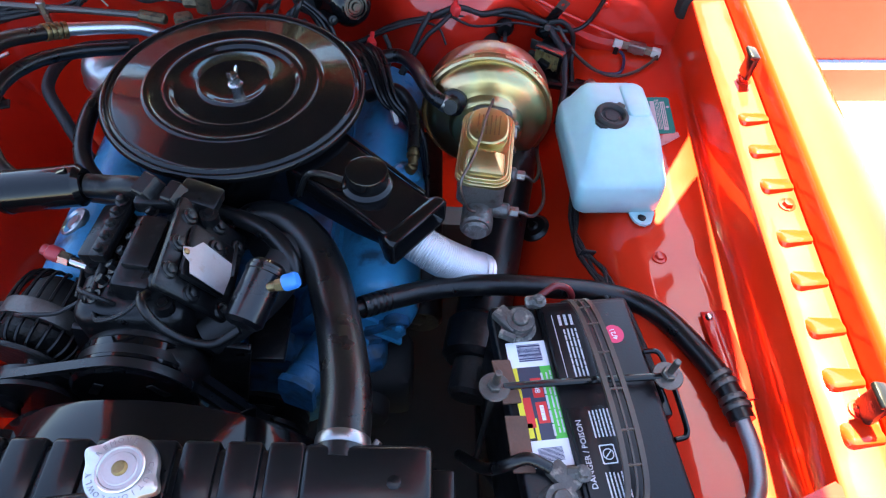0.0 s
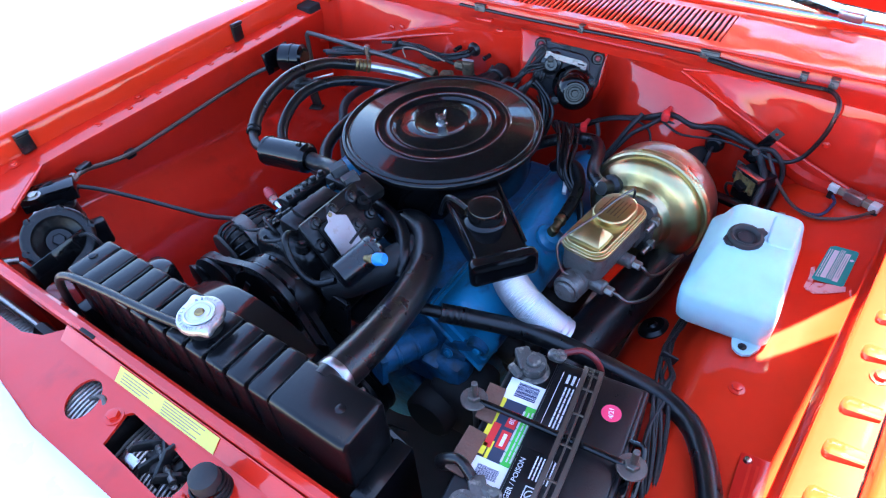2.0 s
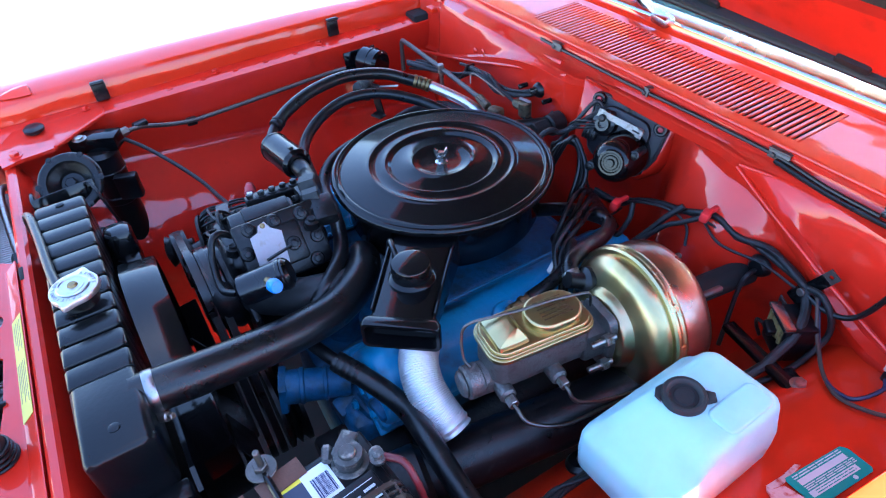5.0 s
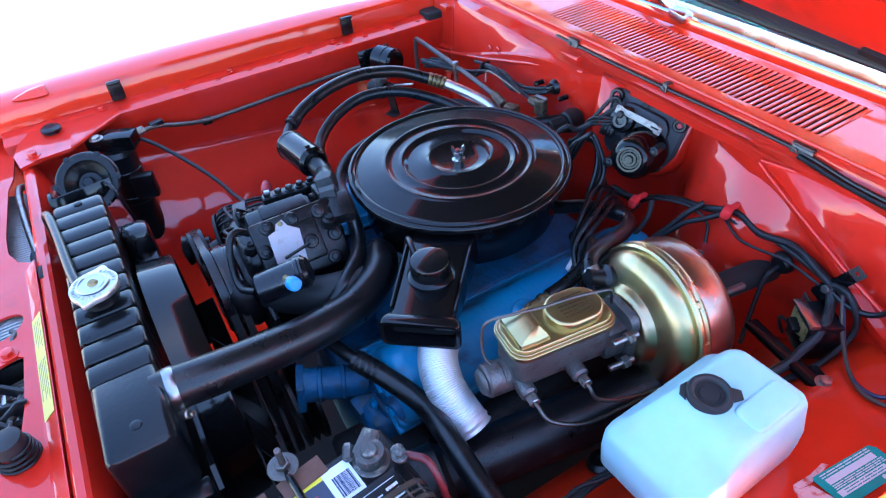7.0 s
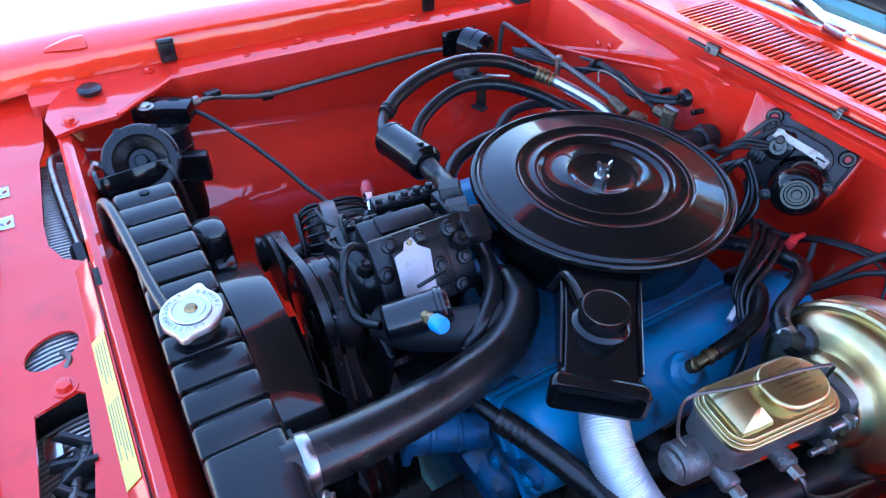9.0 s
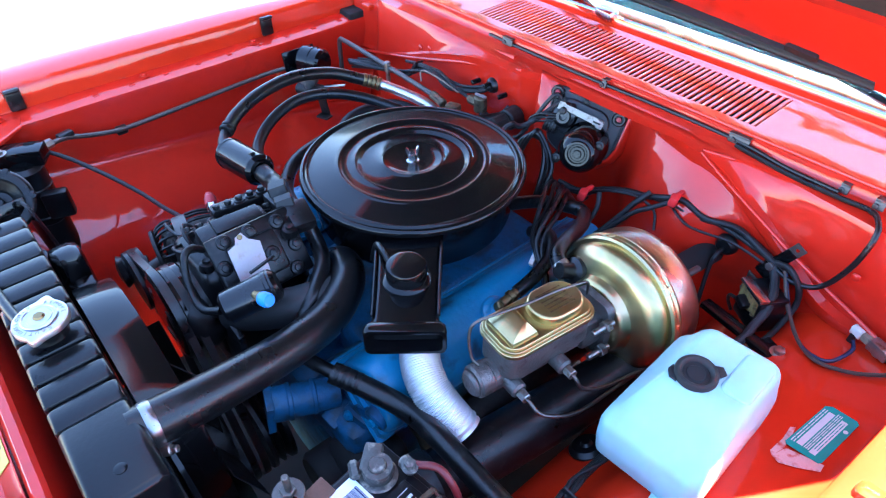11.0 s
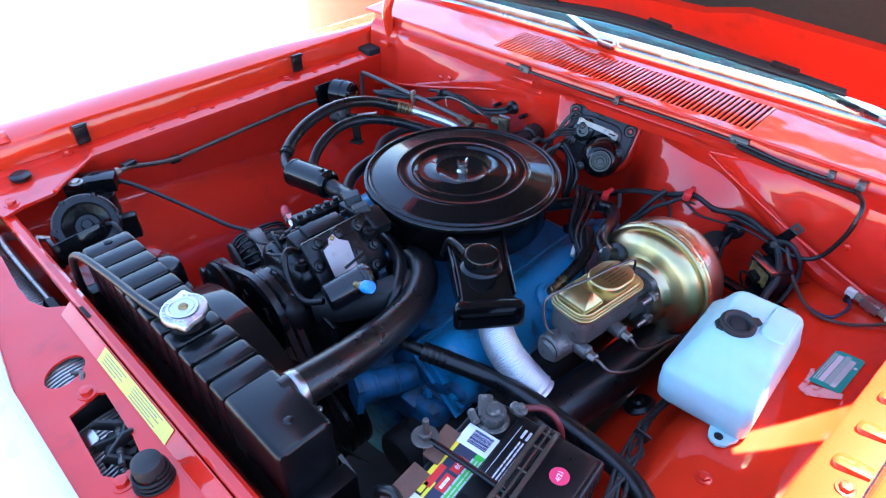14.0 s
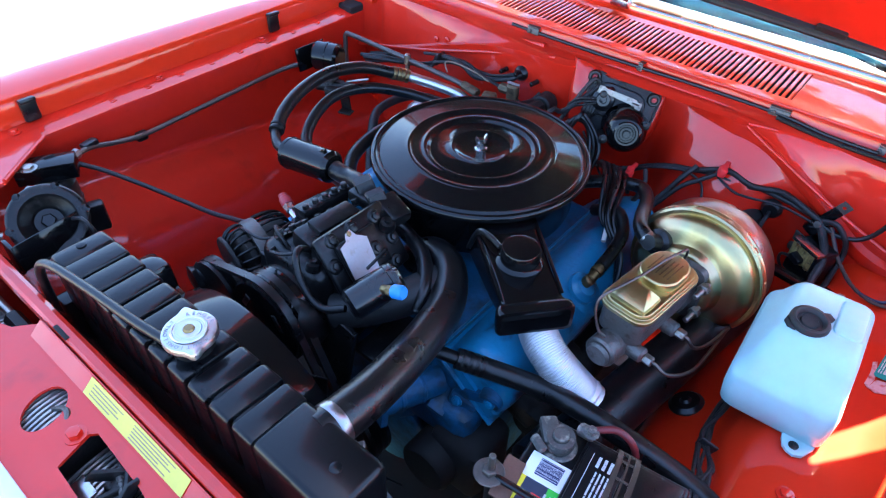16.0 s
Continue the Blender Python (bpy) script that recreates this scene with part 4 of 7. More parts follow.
# ---- radiator, shroud and hoses ----
radiator = thing("radiator", (0.012, -0.555, 0.40), "black painted radiator with a ribbed top tank", "radiator")
TX0, TX1, TY0, TY1 = -0.252, 0.278, -0.590, -0.516


def tank_bm(x0, x1, y0, y1, z0, z1, r, s=1.0):
    rings = []
    for x, k in ((x0, 0.010 * s), (x0 + 0.004 * s, 0.003 * s), (x0 + 0.012 * s, 0.0), (x1 - 0.012 * s, 0.0), (x1 - 0.004 * s, 0.003 * s), (x1, 0.010 * s)):
        rings.append([(x, (y0 + y1) / 2 + y, (z0 + z1) / 2 + z - k * 0.5) for y, z in round_rect(y1 - y0 - 2 * k, z1 - z0 - k, r, 4)])
    return loft(rings)


tank = part("top_tank", tank_bm(TX0, TX1, TY0 + 0.0055, TY1 - 0.0055, 0.815, 0.9075, 0.007), TANK_BLACK, radiator, smooth=40)
for i in range(10):
    x = TX0 + 0.052 + 0.0385 * i
    if abs(x - 0.012) < 0.012:
        continue
    part("tank_rib", tank_bm(x - 0.0166, x + 0.0166, TY0, TY1, 0.822, 0.9125, 0.0055, 0.30), TANK_BLACK, tank, smooth=24)
part("tank_end_pad", tank_bm(0.160, TX1 + 0.002, TY0, TY1, 0.818, 0.9125, 0.009, 0.6), TANK_BLACK, tank, smooth=40)
part("tank_end_pad", tank_bm(TX0 - 0.002, TX0 + 0.034, TY0, TY1, 0.822, 0.9115, 0.006, 0.5), TANK_BLACK, tank, smooth=40)
for x, y in ((0.245, -0.552), (TX0 + 0.012, -0.552)):
    part("tank_stud", lathe([(0, 0.002), (0.004, 0.002), (0.0065, 0.0012), (0.0065, 0), (0, 0)], 14, pose(x, y, 0.912)), TANK_BLACK, tank)
part("core", box(-0.25, 0.275, -0.585, -0.53, 0.42, 0.82, 0.004), DARK_METAL, radiator, "dark finned radiator core")
for x in (-0.268, 0.292):
    part("side_strap", box(x - 0.014, x + 0.014, -0.60, -0.51, 0.40, 0.825, 0.004), TANK_BLACK, radiator)
part("bottom_tank", box(-0.25, 0.275, -0.592, -0.52, 0.36, 0.42, 0.01), TANK_BLACK, radiator)
part("outlet_neck", rod((0.193, -0.535, 0.888), (0.194, -0.500, 0.886), 0.021, 24, 0.003), TANK_BLACK, radiator)
part("filler_neck", lathe([(0, 0), (.024, 0), (.022, .008), (.022, .022), (.027, .024), (0, .024)], 32, pose(0.016, -0.553, 0.908)), TANK_BLACK, radiator)

ears = []
for i in range(96):
    a = 2 * math.pi * i / 96
    k = 0.0325 + 0.0085 * max(0, math.cos(a + 0.45)) ** 40 + 0.0085 * max(0, math.cos(a + 0.45 + math.pi)) ** 40
    ears.append((k * math.cos(a), k * math.sin(a)))
cap = part("filler_cap", prism([(x * 0.94, y * 0.94) for x, y in ears], 0, 0.008, pose(0.016, -0.553, 0.931), 0.003), CAP_METAL, radiator, "bright metal filler cap with two grip ears", smooth=30)
part("cap_disc", lathe([(0, .0085), (.0135, .0085), (.0145, .0078), (.017, .0078), (.018, .0092), (.0195, .0092), (.0205, .0080), (.0, .0078)], 40, pose(0.016, -0.553, 0.9325)), CAP_METAL, cap)
part("cap_rivet", lathe([(0, .0035), (.005, .003), (.0065, .001), (.0068, 0), (0, 0)], 18, pose(0.016, -0.553, 0.9408)), BRASS, cap, "dull brass rivet")
for word, a0 in (("CAUTION", -80), ("REMOVE", 60), ("SLOWLY", 178)):
    for k, ch in enumerate(word):
        part("stamped_letter", lettering(ch, 0.0066, pose(0.016, -0.553, 0.9393) @ pose(0, 0, 0, 0, 0, a0 - 15 * k) @ pose(0, 0.0248, 0)), NAMEPLATE, cap, smooth=0)

OVER = [(0.0, -0.572, 0.922), (-0.06, -0.580, 0.921), (-0.16, -0.588, 0.916), (-0.235, -0.596, 0.910), (-0.258, -0.604, 0.895), (-0.262, -0.607, 0.84), (-0.262, -0.607, 0.70)]
over = thing("overflow_hose", (-0.2, -0.60, 0.86), "thin black overflow hose lying along the radiator tank", "hose")
part("hose", tube(OVER, 0.0062, 12), RUBBER, over)

shroud = thing("fan_shroud", (0.0, -0.47, 0.45), "black moulded fan shroud behind the radiator", "fan shroud")
rings = []
for i in range(41):
    a = radians(-30 + 240 * i / 40)
    c, s = math.cos(a), math.sin(a)
    rings.append([(-0.030 + r * c, y, 0.656 + r * s) for r, y in ((0.211, -0.510), (0.2095, -0.49), (0.207, -0.462), (0.205, -0.457), (0.198, -0.456), (0.197, -0.48), (0.196, -0.510))])
part("shroud_ring", loft(rings), SATIN_BLACK, shroud, smooth=50)
part("shroud_panel", plate([(-0.262, 0.40), (0.288, 0.40), (0.288, 0.80), (0.262, 0.815), (-0.235, 0.815), (-0.262, 0.80)], [[(-0.030 + 0.196 * math.cos(t), min(0.808, 0.656 + 0.196 * math.sin(t))) for t in [2 * math.pi * k / 40 for k in range(40)]][::-1]],
                           -0.006, 0.0, pose(0, -0.508, 0, 90, 0, 0)), SATIN_BLACK, shroud, smooth=0)
part("shroud_flange", join(block((0.055, 0.044, 0.075), pose(-0.200, -0.493, 0.825, 0, -8, 0), 0.012), block((0.10, 0.040, 0.05), pose(-0.17, -0.492, 0.80, 0, 12, 0), 0.012)), SATIN_BLACK, shroud)
for q in ((-0.225, -0.505, 0.842),):
    part("shroud_bolt", hexbolt(q, (0, 0.8, 1), 0.007, 0.007), CAST_BLACK, shroud)

fan = thing("cooling_fan", (0.02, -0.44, 0.56), "dark cooling fan inside its shroud", "fan")
part("hub", lathe([(0, -.02), (.05, -.02), (.055, -.01), (.055, .03), (0, .035)], 28, pose(0.02, -0.44, 0.58, 90, 0, 0)), DARK_METAL, fan)
for i in range(7):
    part("blade", block((0.06, 0.002, 0.16), pose(0.02, -0.44, 0.58) @ pose(0, 0, 0, 0, 360 / 7 * i + 9, 0) @ pose(0, 0, 0.125, 0, 0, 28), 0.0008, 1), CAST_BLACK, fan)

UPPER = [(0.193, -0.530, 0.888), (0.194, -0.500, 0.886), (0.192, -0.454, 0.879), (0.181, -0.394, 0.864), (0.166, -0.333, 0.848), (0.146, -0.269, 0.836), (0.121, -0.225, 0.835), (0.087, -0.194, 0.832), (0.046, -0.178, 0.818), (0.012, -0.180, 0.79)]
upper = thing("radiator_hose", (0.18, -0.36, 0.86), "thick black upper radiator hose with a moulded bend", "radiator hose")
part("hose", tube(UPPER, 0.0262, 28, 12), RUBBER, upper, smooth=80)
clamp = part("hose_clamp", collar(UPPER, 0.020, 0.012, 0.0270, 36), CLAMP_STEEL, upper, "bright steel worm clamp")
pc, tc = along(UPPER, 0.020)
part("clamp_screw", join(rod(pc + Vector((0.018, -0.008, -0.024)), pc + Vector((0.030, 0.006, -0.018)), 0.0062, 14, 0.0015), rod(pc + Vector((0.030, 0.006, -0.018)), pc + Vector((0.034, 0.011, -0.016)), 0.0045, 6, 0.001)), STEEL, clamp)
for i in range(22):
    p, d = along(UPPER, 0.055 + 0.0065 * i)
    s = d.cross(Vector((0, 0, 1))).normalized()
    n = s.cross(d)
    part("print_mark", block((0.0012, 0.005 if i % 3 else 0.003, 0.0003), Matrix.Translation(p + (s * 0.62 + n * 0.78) * 0.0256) @ Matrix((( d.x, s.x * .78 - n.x * .62, s.x * .62 + n.x * .78, 0), (d.y, s.y * .78 - n.y * .62, s.y * .62 + n.y * .78, 0), (d.z, s.z * .78 - n.z * .62, s.z * .62 + n.z * .78, 0), (0, 0, 0, 1)))), TAN_WIRE, upper)

BYPASS = [(0.010, -0.345, 0.80), (0.045, -0.325, 0.812), (0.082, -0.285, 0.825), (0.098, -0.240, 0.828), (0.085, -0.205, 0.812), (0.05, -0.19, 0.78)]
byp = thing("bypass_hose", (0.06, -0.28, 0.81), "fat black bypass hose beside the radiator hose", "hose")
part("hose", tube(BYPASS, 0.027, 24, 10), RUBBER_MATT, byp, smooth=80)

HEATER = [(0.112, -0.285, 0.822), (0.108, -0.272, 0.838), (0.094, -0.247, 0.848), (0.056, -0.214, 0.850), (0.0, -0.192, 0.848), (-0.076, -0.172, 0.835), (-0.145, -0.158, 0.838), (-0.195, -0.112, 0.850), (-0.212, -0.04, 0.858), (-0.205, 0.03, 0.858), (-0.175, 0.12, 0.845), (-0.10, 0.24, 0.84), (-0.055, 0.292, 0.852)]
heat = thing("heater_hose", (-0.1, -0.1, 0.86), "black heater hose looped round the air cleaner", "hose")
part("hose", tube(HEATER, 0.0118, 16, 10), RUBBER, heat, smooth=80)
part("firewall_union", join(rod((-0.053, 0.268, 0.850), (-0.053, 0.300, 0.852), 0.021, 20, 0.003), rod((-0.06, 0.24, 0.846), (-0.054, 0.27, 0.85), 0.016, 8, 0.002)), DARK_METAL, heat, "corroded firewall union")

ACL = [(0.150, -0.312, 0.80), (0.191, -0.294, 0.791), (0.233, -0.268, 0.776), (0.294, -0.246, 0.770), (0.361, -0.247, 0.782), (0.43, -0.250, 0.785), (0.50, -0.250, 0.778), (0.547, -0.262, 0.778), (0.580, -0.295, 0.792), (0.607, -0.345, 0.802), (0.6265, -0.3975, 0.811), (0.636, -0.446, 0.812), (0.641, -0.492, 0.806), (0.634, -0.53, 0.79), (0.60, -0.575, 0.75)]
acl = thing("refrigerant_line", (0.5, -0.3, 0.80), "thick black refrigerant hose arching over the battery, with crimped metal ends", "hose")
part("hose", tube(ACL[1:12], 0.0148, 18, 10), RUBBER, acl, smooth=80)
part("steel_end", tube(ACL[10:], 0.0095, 14, 8), DULL_ALU, acl, "dull grey metal tube end")
part("front_fitting", tube(ACL[:3], 0.0095, 14, 6), CAST_BLACK, acl)
for d in (0.004, 0.014, 0.024, 0.034):
    part("crimp_ring", collar(ACL[1:12], d + 0.004, 0.006, 0.0152, 24), CAST_BLACK, acl)
for d in (0.0, 0.011, 0.030, 0.040):
    part("crimp_ring", collar(ACL[9:], d + 0.050, 0.007, 0.0166, 24), DULL_BOLT, acl, "dull steel crimp ring")

# ---- compressor, alternator, belts and refrigerant parts ----
comp = thing("compressor", (-0.04, -0.30, 0.70), "black V-twin air conditioning compressor with a bare foil plate", "compressor")
C = pose(-0.062, -0.292, 0.808, 0, 0, 0)
part("crankcase", join(box(-0.065, 0.065, -0.075, 0.085, -0.12, 0.06, 0.02, 3, C), rod((-0.045, -0.40, 0.775), (-0.045, -0.36, 0.79), 0.06, 28, 0.008)), CAST_BLACK, comp, smooth=45)
for sx, nm in ((1, "cylinder_head"), (-1, "cylinder_head")):
    # each bank leans outwards; the head plate closes it
    B = C @ pose(0, 0, 0.01 if sx > 0 else 0.0, 0, 52 if sx > 0 else -72, 0)
    h = 0.078 if sx > 0 else 0.052
    part("cylinder_bank", box(-0.044, 0.046, -0.048, 0.066, 0.0, h, 0.012, 2, B), CAST_BLACK, comp, smooth=45)
    hd = part(nm, join(box(-0.048, 0.052, -0.055, 0.074, h, h + 0.012, 0.005, 2, B), box(-0.028, 0.034, -0.034, 0.040, h + 0.012, h + 0.022, 0.005, 2, B)), CAST_BLACK, comp, smooth=45)
    for bx, by in ((-0.036, -0.030), (-0.035, 0.008), (-0.003, -0.044), (0.006, 0.022), (-0.032, 0.050), (0.041, -0.044), (0.041, 0.048), (0.008, 0.061)):
        z = h + (0.022 if abs(bx) < 0.03 and abs(by) < 0.036 else 0.012)
        part("bolt_boss", lathe([(0, .003), (.0095, .003), (.0110, .0015), (.0115, 0), (0, 0)], 20, B @ pose(bx, by, z - 0.001)), CAST_BLACK, hd)
        part("head_bolt", hexbolt(B @ Vector((bx, by, z + 0.002)), B.to_3x3() @ Vector((0, 0, 1)), 0.0062, 0.006), CAST_BLACK, hd)
B = C @ pose(0, 0, 0.01, 0, 52, 0)
part("name_plate", prism([(-0.023, -0.035), (-0.027, -0.022), (-0.036, -0.018), (-0.039, -0.008), (-0.028, -0.003), (-0.018, 0.011), (0.029, 0.005), (0.024, -0.038)], 0.1105, 0.1115, B @ pose(0, 0, -0.0005)), NAMEPLATE, comp, "worn bare foil plate", smooth=0)
part("plate_rivet", lathe([(0, .002), (.003, .0015), (.004, 0), (0, 0)], 12, B @ pose(-0.034, -0.012, 0.111)), BRASS, comp)
part("top_rail", join(block((0.030, 0.072, 0.010), pose(-0.050, -0.283, 0.899, 0, 7, -4), 0.003), block((0.044, 0.104, 0.034), pose(-0.054, -0.290, 0.879, 0, 6, -4), 0.008)), CAST_BLACK, comp, "flat black casting between the banks")
rear = part("rear_casting", join(block((0.034, 0.080, 0.044), pose(-0.108, -0.256, 0.866, 0, -8, -6), 0.005), block((0.020, 0.090, 0.014), pose(-0.098, -0.256, 0.888, 0, -4, -6), 0.003)), CAST_BLACK, comp)
for k in range(5):
    part("casting_bolt", hexbolt((-0.100 + 0.001 * k, -0.292 + 0.018 * k, 0.894 + 0.0006 * k), (-0.1, 0, 1), 0.0055, 0.008), CAST_BLACK, rear)
part("suction_block", join(block((0.050, 0.036, 0.022), pose(-0.008, -0.206, 0.892, 0, 14, -10), 0.005), block((0.075, 0.030, 0.020), pose(-0.045, -0.212, 0.892, 0, 0, 0), 0.005)), CAST_BLACK, comp)
for k in range(7):
    part("rail_stud", hexbolt((-0.095 + 0.006 * k, -0.345 + 0.019 * k, 0.879 + 0.0015 * k), (-0.5, 0, 1), 0.006, 0.010), CAST_BLACK, comp)
for k, (x, y, z, r) in enumerate(((-0.020, -0.352, 0.872, 0.010), (0.006, -0.232, 0.888, 0.011), (-0.098, -0.232, 0.872, 0.010), (-0.118, -0.30, 0.862, 0.009), (-0.110, -0.335, 0.85, 0.010))):
    part("casting_boss", lathe([(0, .016), (r * 0.5, .016), (r * 0.55, .012), (r, .011), (r * 1.15, 0), (0, 0)], 16, pose(x, y, z - 0.006, 8 * (k % 3) - 8, 10 * (k % 2), 0)), CAST_BLACK, comp)
for k in range(4):
    part("casting_rib", box(-0.0025, 0.0025, -0.030, 0.030, -0.012, 0.012, 0.001, 1, pose(-0.128 + 0.013 * k, -0.300 + 0.006 * k, 0.846 + 0.007 * k, 0, -30, 8)), CAST_BLACK, comp)
part("earth_lead", tube([(-0.10, -0.355, 0.862), (-0.085, -0.372, 0.873), (-0.06, -0.368, 0.880), (-0.045, -0.350, 0.884), (-0.05, -0.325, 0.889)], 0.0026, 8), CLOTH, comp)
part("earth_lead", tube([(-0.20, -0.345, 0.835), (-0.18, -0.352, 0.848), (-0.15, -0.348, 0.846), (-0.125, -0.335, 0.852), (-0.11, -0.33, 0.862)], 0.0026, 8), CLOTH, comp)
part("mount_bracket", join(block((0.20, 0.010, 0.16), pose(-0.05, -0.358, 0.74, 0, 12, 0), 0.003), block((0.05, 0.10, 0.012), pose(0.07, -0.30, 0.745, 0, 0, 0), 0.003)), CAST_BLACK, comp)
clutch = part("clutch_pulley", lathe([(0, -.026), (.012, -.026), (.014, -.020), (.030, -.020), (.034, -.016), (.052, -.016), (.058, -.021), (.0655, -.022), (.068, -.019), (.0685, .006), (.066, .008), (.066, .010), (.0685, .012), (.0685, .020), (.064, .024), (0, .024)], 56,
                                     axis((-0.062, -0.385, 0.785), (-0.062, -0.43, 0.785)) @ pose(0, 0, 0.012)), SATIN_BLACK, comp, "black clutch drum with a belt groove", smooth=30)
for k in range(3):
    a = 2 * math.pi * k / 3 + 0.5
    part("clutch_spring", block((0.030, 0.010, 0.003), axis((-0.062, -0.4205, 0.785), (-0.062, -0.50, 0.785)) @ pose(0.040 * math.cos(a), 0.040 * math.sin(a), 0.0, 0, 0, math.degrees(a) + 90), 0.001), CAST_BLACK, clutch)
part("clutch_coil", lathe([(.030, 0), (.062, 0), (.064, .003), (.064, .020), (.03, .020)], 40, axis((-0.062, -0.385, 0.785), (-0.062, -0.36, 0.785))), CAST_BLACK, comp)
FL0, FL1 = (0.068, -0.370, 0.867), (0.091, -0.299, 0.887)
part("filter_drum", join(rod(FL0, FL1, 0.0225, 30, 0.005), rod((0.0865, -0.3130, 0.8831), (0.0885, -0.3067, 0.8848), 0.0236, 30, 0.001)), GLOSS_BLACK, comp, "smooth black filter drum", smooth=40)
part("drum_port", join(rod((0.104, -0.333, 0.893), (0.114, -0.333, 0.897), 0.0075, 6, 0.001), rod((0.085, -0.334, 0.888), (0.106, -0.333, 0.894), 0.006, 12, 0.001)), BRASS, comp, "brass service port")
port_cap = part("port_cap", lathe([(0, 0), (.009, 0), (.0098, .002), (.0098, .014), (.008, .017), (0, .017)], 12, axis((0.113, -0.332, 0.8965), (0.137, -0.328, 0.905))), BLUE_CAP, comp, "blue plastic service cap")
part("pressure_pipe", tube([(-0.035, -0.345, 0.888), (-0.034, -0.360, 0.900), (-0.026, -0.374, 0.898), (-0.012, -0.383, 0.880), (0.012, -0.388, 0.862), (0.040, -0.388, 0.857), (0.066, -0.374, 0.865)], 0.0052, 14), CAST_BLACK, comp)
part("tie_strap", block((0.004, 0.040, 0.004), pose(0.052, -0.300, 0.893, 12, 10, 4), 0.001), CAST_BLACK, comp)
part("red_port", join(rod((-0.148, -0.284, 0.860), (-0.162, -0.280, 0.863), 0.0085, 6, 0.001), rod((-0.125, -0.290, 0.855), (-0.152, -0.283, 0.8605), 0.006, 12, 0.001)), BRIGHT, comp)
part("port_cap", lathe([(0, 0), (.0088, 0), (.0095, .002), (.0095, .014), (.007, .017), (.007, .022), (0, .022)], 12, axis((-0.161, -0.280, 0.863), (-0.193, -0.270, 0.871))), RED_CAP, comp, "faded red plastic cap")
part("coil_wire", tube([(-0.12, -0.33, 0.87), (-0.105, -0.345, 0.889), (-0.085, -0.35, 0.882), (-0.075, -0.345, 0.86)], 0.003, 8), CLOTH, comp)

belt_pulley = thing("belt_pulley", (-0.178, -0.41, 0.77), "black grooved belt pulley ahead of the alternator", "pulley")
part("wheel", lathe([(0, -.02), (.02, -.02), (.04, -.014), (.05, -.016), (.05, -.010), (.042, -.004), (.05, .002), (.05, .008), (0, .008)], 34, pose(-0.178, -0.416, 0.772, 90, 0, 0)), CAST_BLACK, belt_pulley)
part("spindle", rod((-0.178, -0.412, 0.772), (-0.190, -0.365, 0.776), 0.016, 16, 0.002), CAST_BLACK, belt_pulley)


def belt(p, rp, q, rq, y, w=0.011, t=0.007):
    """A V-belt drawn round two wheels in one upright plane."""
    pv, qv = Vector((p[0], p[1])), Vector((q[0], q[1]))
    d = qv - pv
    ang = math.atan2(d.y, d.x)
    off = math.acos(max(-1, min(1, (rp - rq) / d.length)))
    pts = []
    for k in range(17):
        a = ang + off + (2 * math.pi - 2 * off) * k / 16
        pts.append((pv.x + rp * math.cos(a), pv.y + rp * math.sin(a)))
    for k in range(17):
        a = ang - off + 2 * off * k / 16
        pts.append((qv.x + rq * math.cos(a), qv.y + rq * math.sin(a)))
    c = (pv + qv) / 2
    rings = []
    for i, (x, z) in enumerate(pts):
        a, b = Vector(pts[i - 1]), Vector(pts[(i + 1) % len(pts)])
        n = Vector(((b - a).y, -(b - a).x)).normalized()
        rings.append([(x + n.x * h, y + v, z + n.y * h) for h, v in ((0, -w / 2), (t, -w / 2), (t, w / 2), (0, w / 2))])
    rings.append(rings[0])
    return loft(rings, caps=False)


for k, (p, rp, q, rq, y) in enumerate((((-0.062, 0.785), 0.062, (0.03, 0.56), 0.068, -0.410), ((-0.062, 0.785), 0.062, (0.03, 0.56), 0.068, -0.393), ((-0.062, 0.785), 0.066, (-0.178, 0.772), 0.044, -0.412))):
    b = thing("drive_belt", (q[0], y, q[1]), "black rubber V-belt round the compressor pulley", "belt", group="drive belts")
    part("belt_band", belt(p, rp, q, rq, y), RUBBER, b, smooth=50)

alt = thing("alternator", (-0.258, -0.33, 0.68), "grey and black finned alternator", "alternator")
A0 = axis((-0.205, -0.362, 0.775), (-0.185, -0.262, 0.783)) @ Matrix.Diagonal((0.82, 0.82, 0.95, 1))
part("front_case", lathe([(0, 0.004), (.036, 0.004), (.048, .009), (.054, .016), (.054, .026), (.05, .030), (0, .03)], 40, A0), DARK_METAL, alt)
part("stator_ring", lathe([(.05, .030), (.064, .030), (.065, .033), (.065, .050), (.064, .053), (.05, .053)], 48, A0), DULL_BOLT, alt, "dull laminated stator ring")
part("rear_case", lathe([(0, .05), (.050, .053), (.050, .06), (.046, .085), (.035, .098), (0, .10)], 40, A0), DARK_METAL, alt)
for i in range(22):
    a = 360 / 22 * i
    T = A0 @ pose(0, 0, 0, 0, 0, a)
    part("fin", tube([T @ Vector(q) for q in ((0.0635, 0, 0.028), (0.0625, 0, 0.012), (0.052, 0, -0.002), (0.030, 0, -0.006))], 0.0023, 6, 4), CAST_BLACK, alt)
    part("fin", tube([T @ Vector(q) for q in ((0.0635, 0, 0.054), (0.0625, 0, 0.075), (0.054, 0, 0.096), (0.030, 0, 0.104))], 0.0023, 6, 4), CAST_BLACK, alt)
part("pulley", lathe([(0, -.05), (.018, -.05), (.034, -.045), (.028, -.036), (.034, -.028), (.015, -.02), (.015, 0), (0, 0)], 30, A0 @ pose(0, 0, -0.03)), CAST_BLACK, alt)
part("fan_disc", lathe([(0, -.012), (.054, -.012), (.056, -.010), (.056, -.006), (0, -.006)], 36, A0), DARK_METAL, alt)

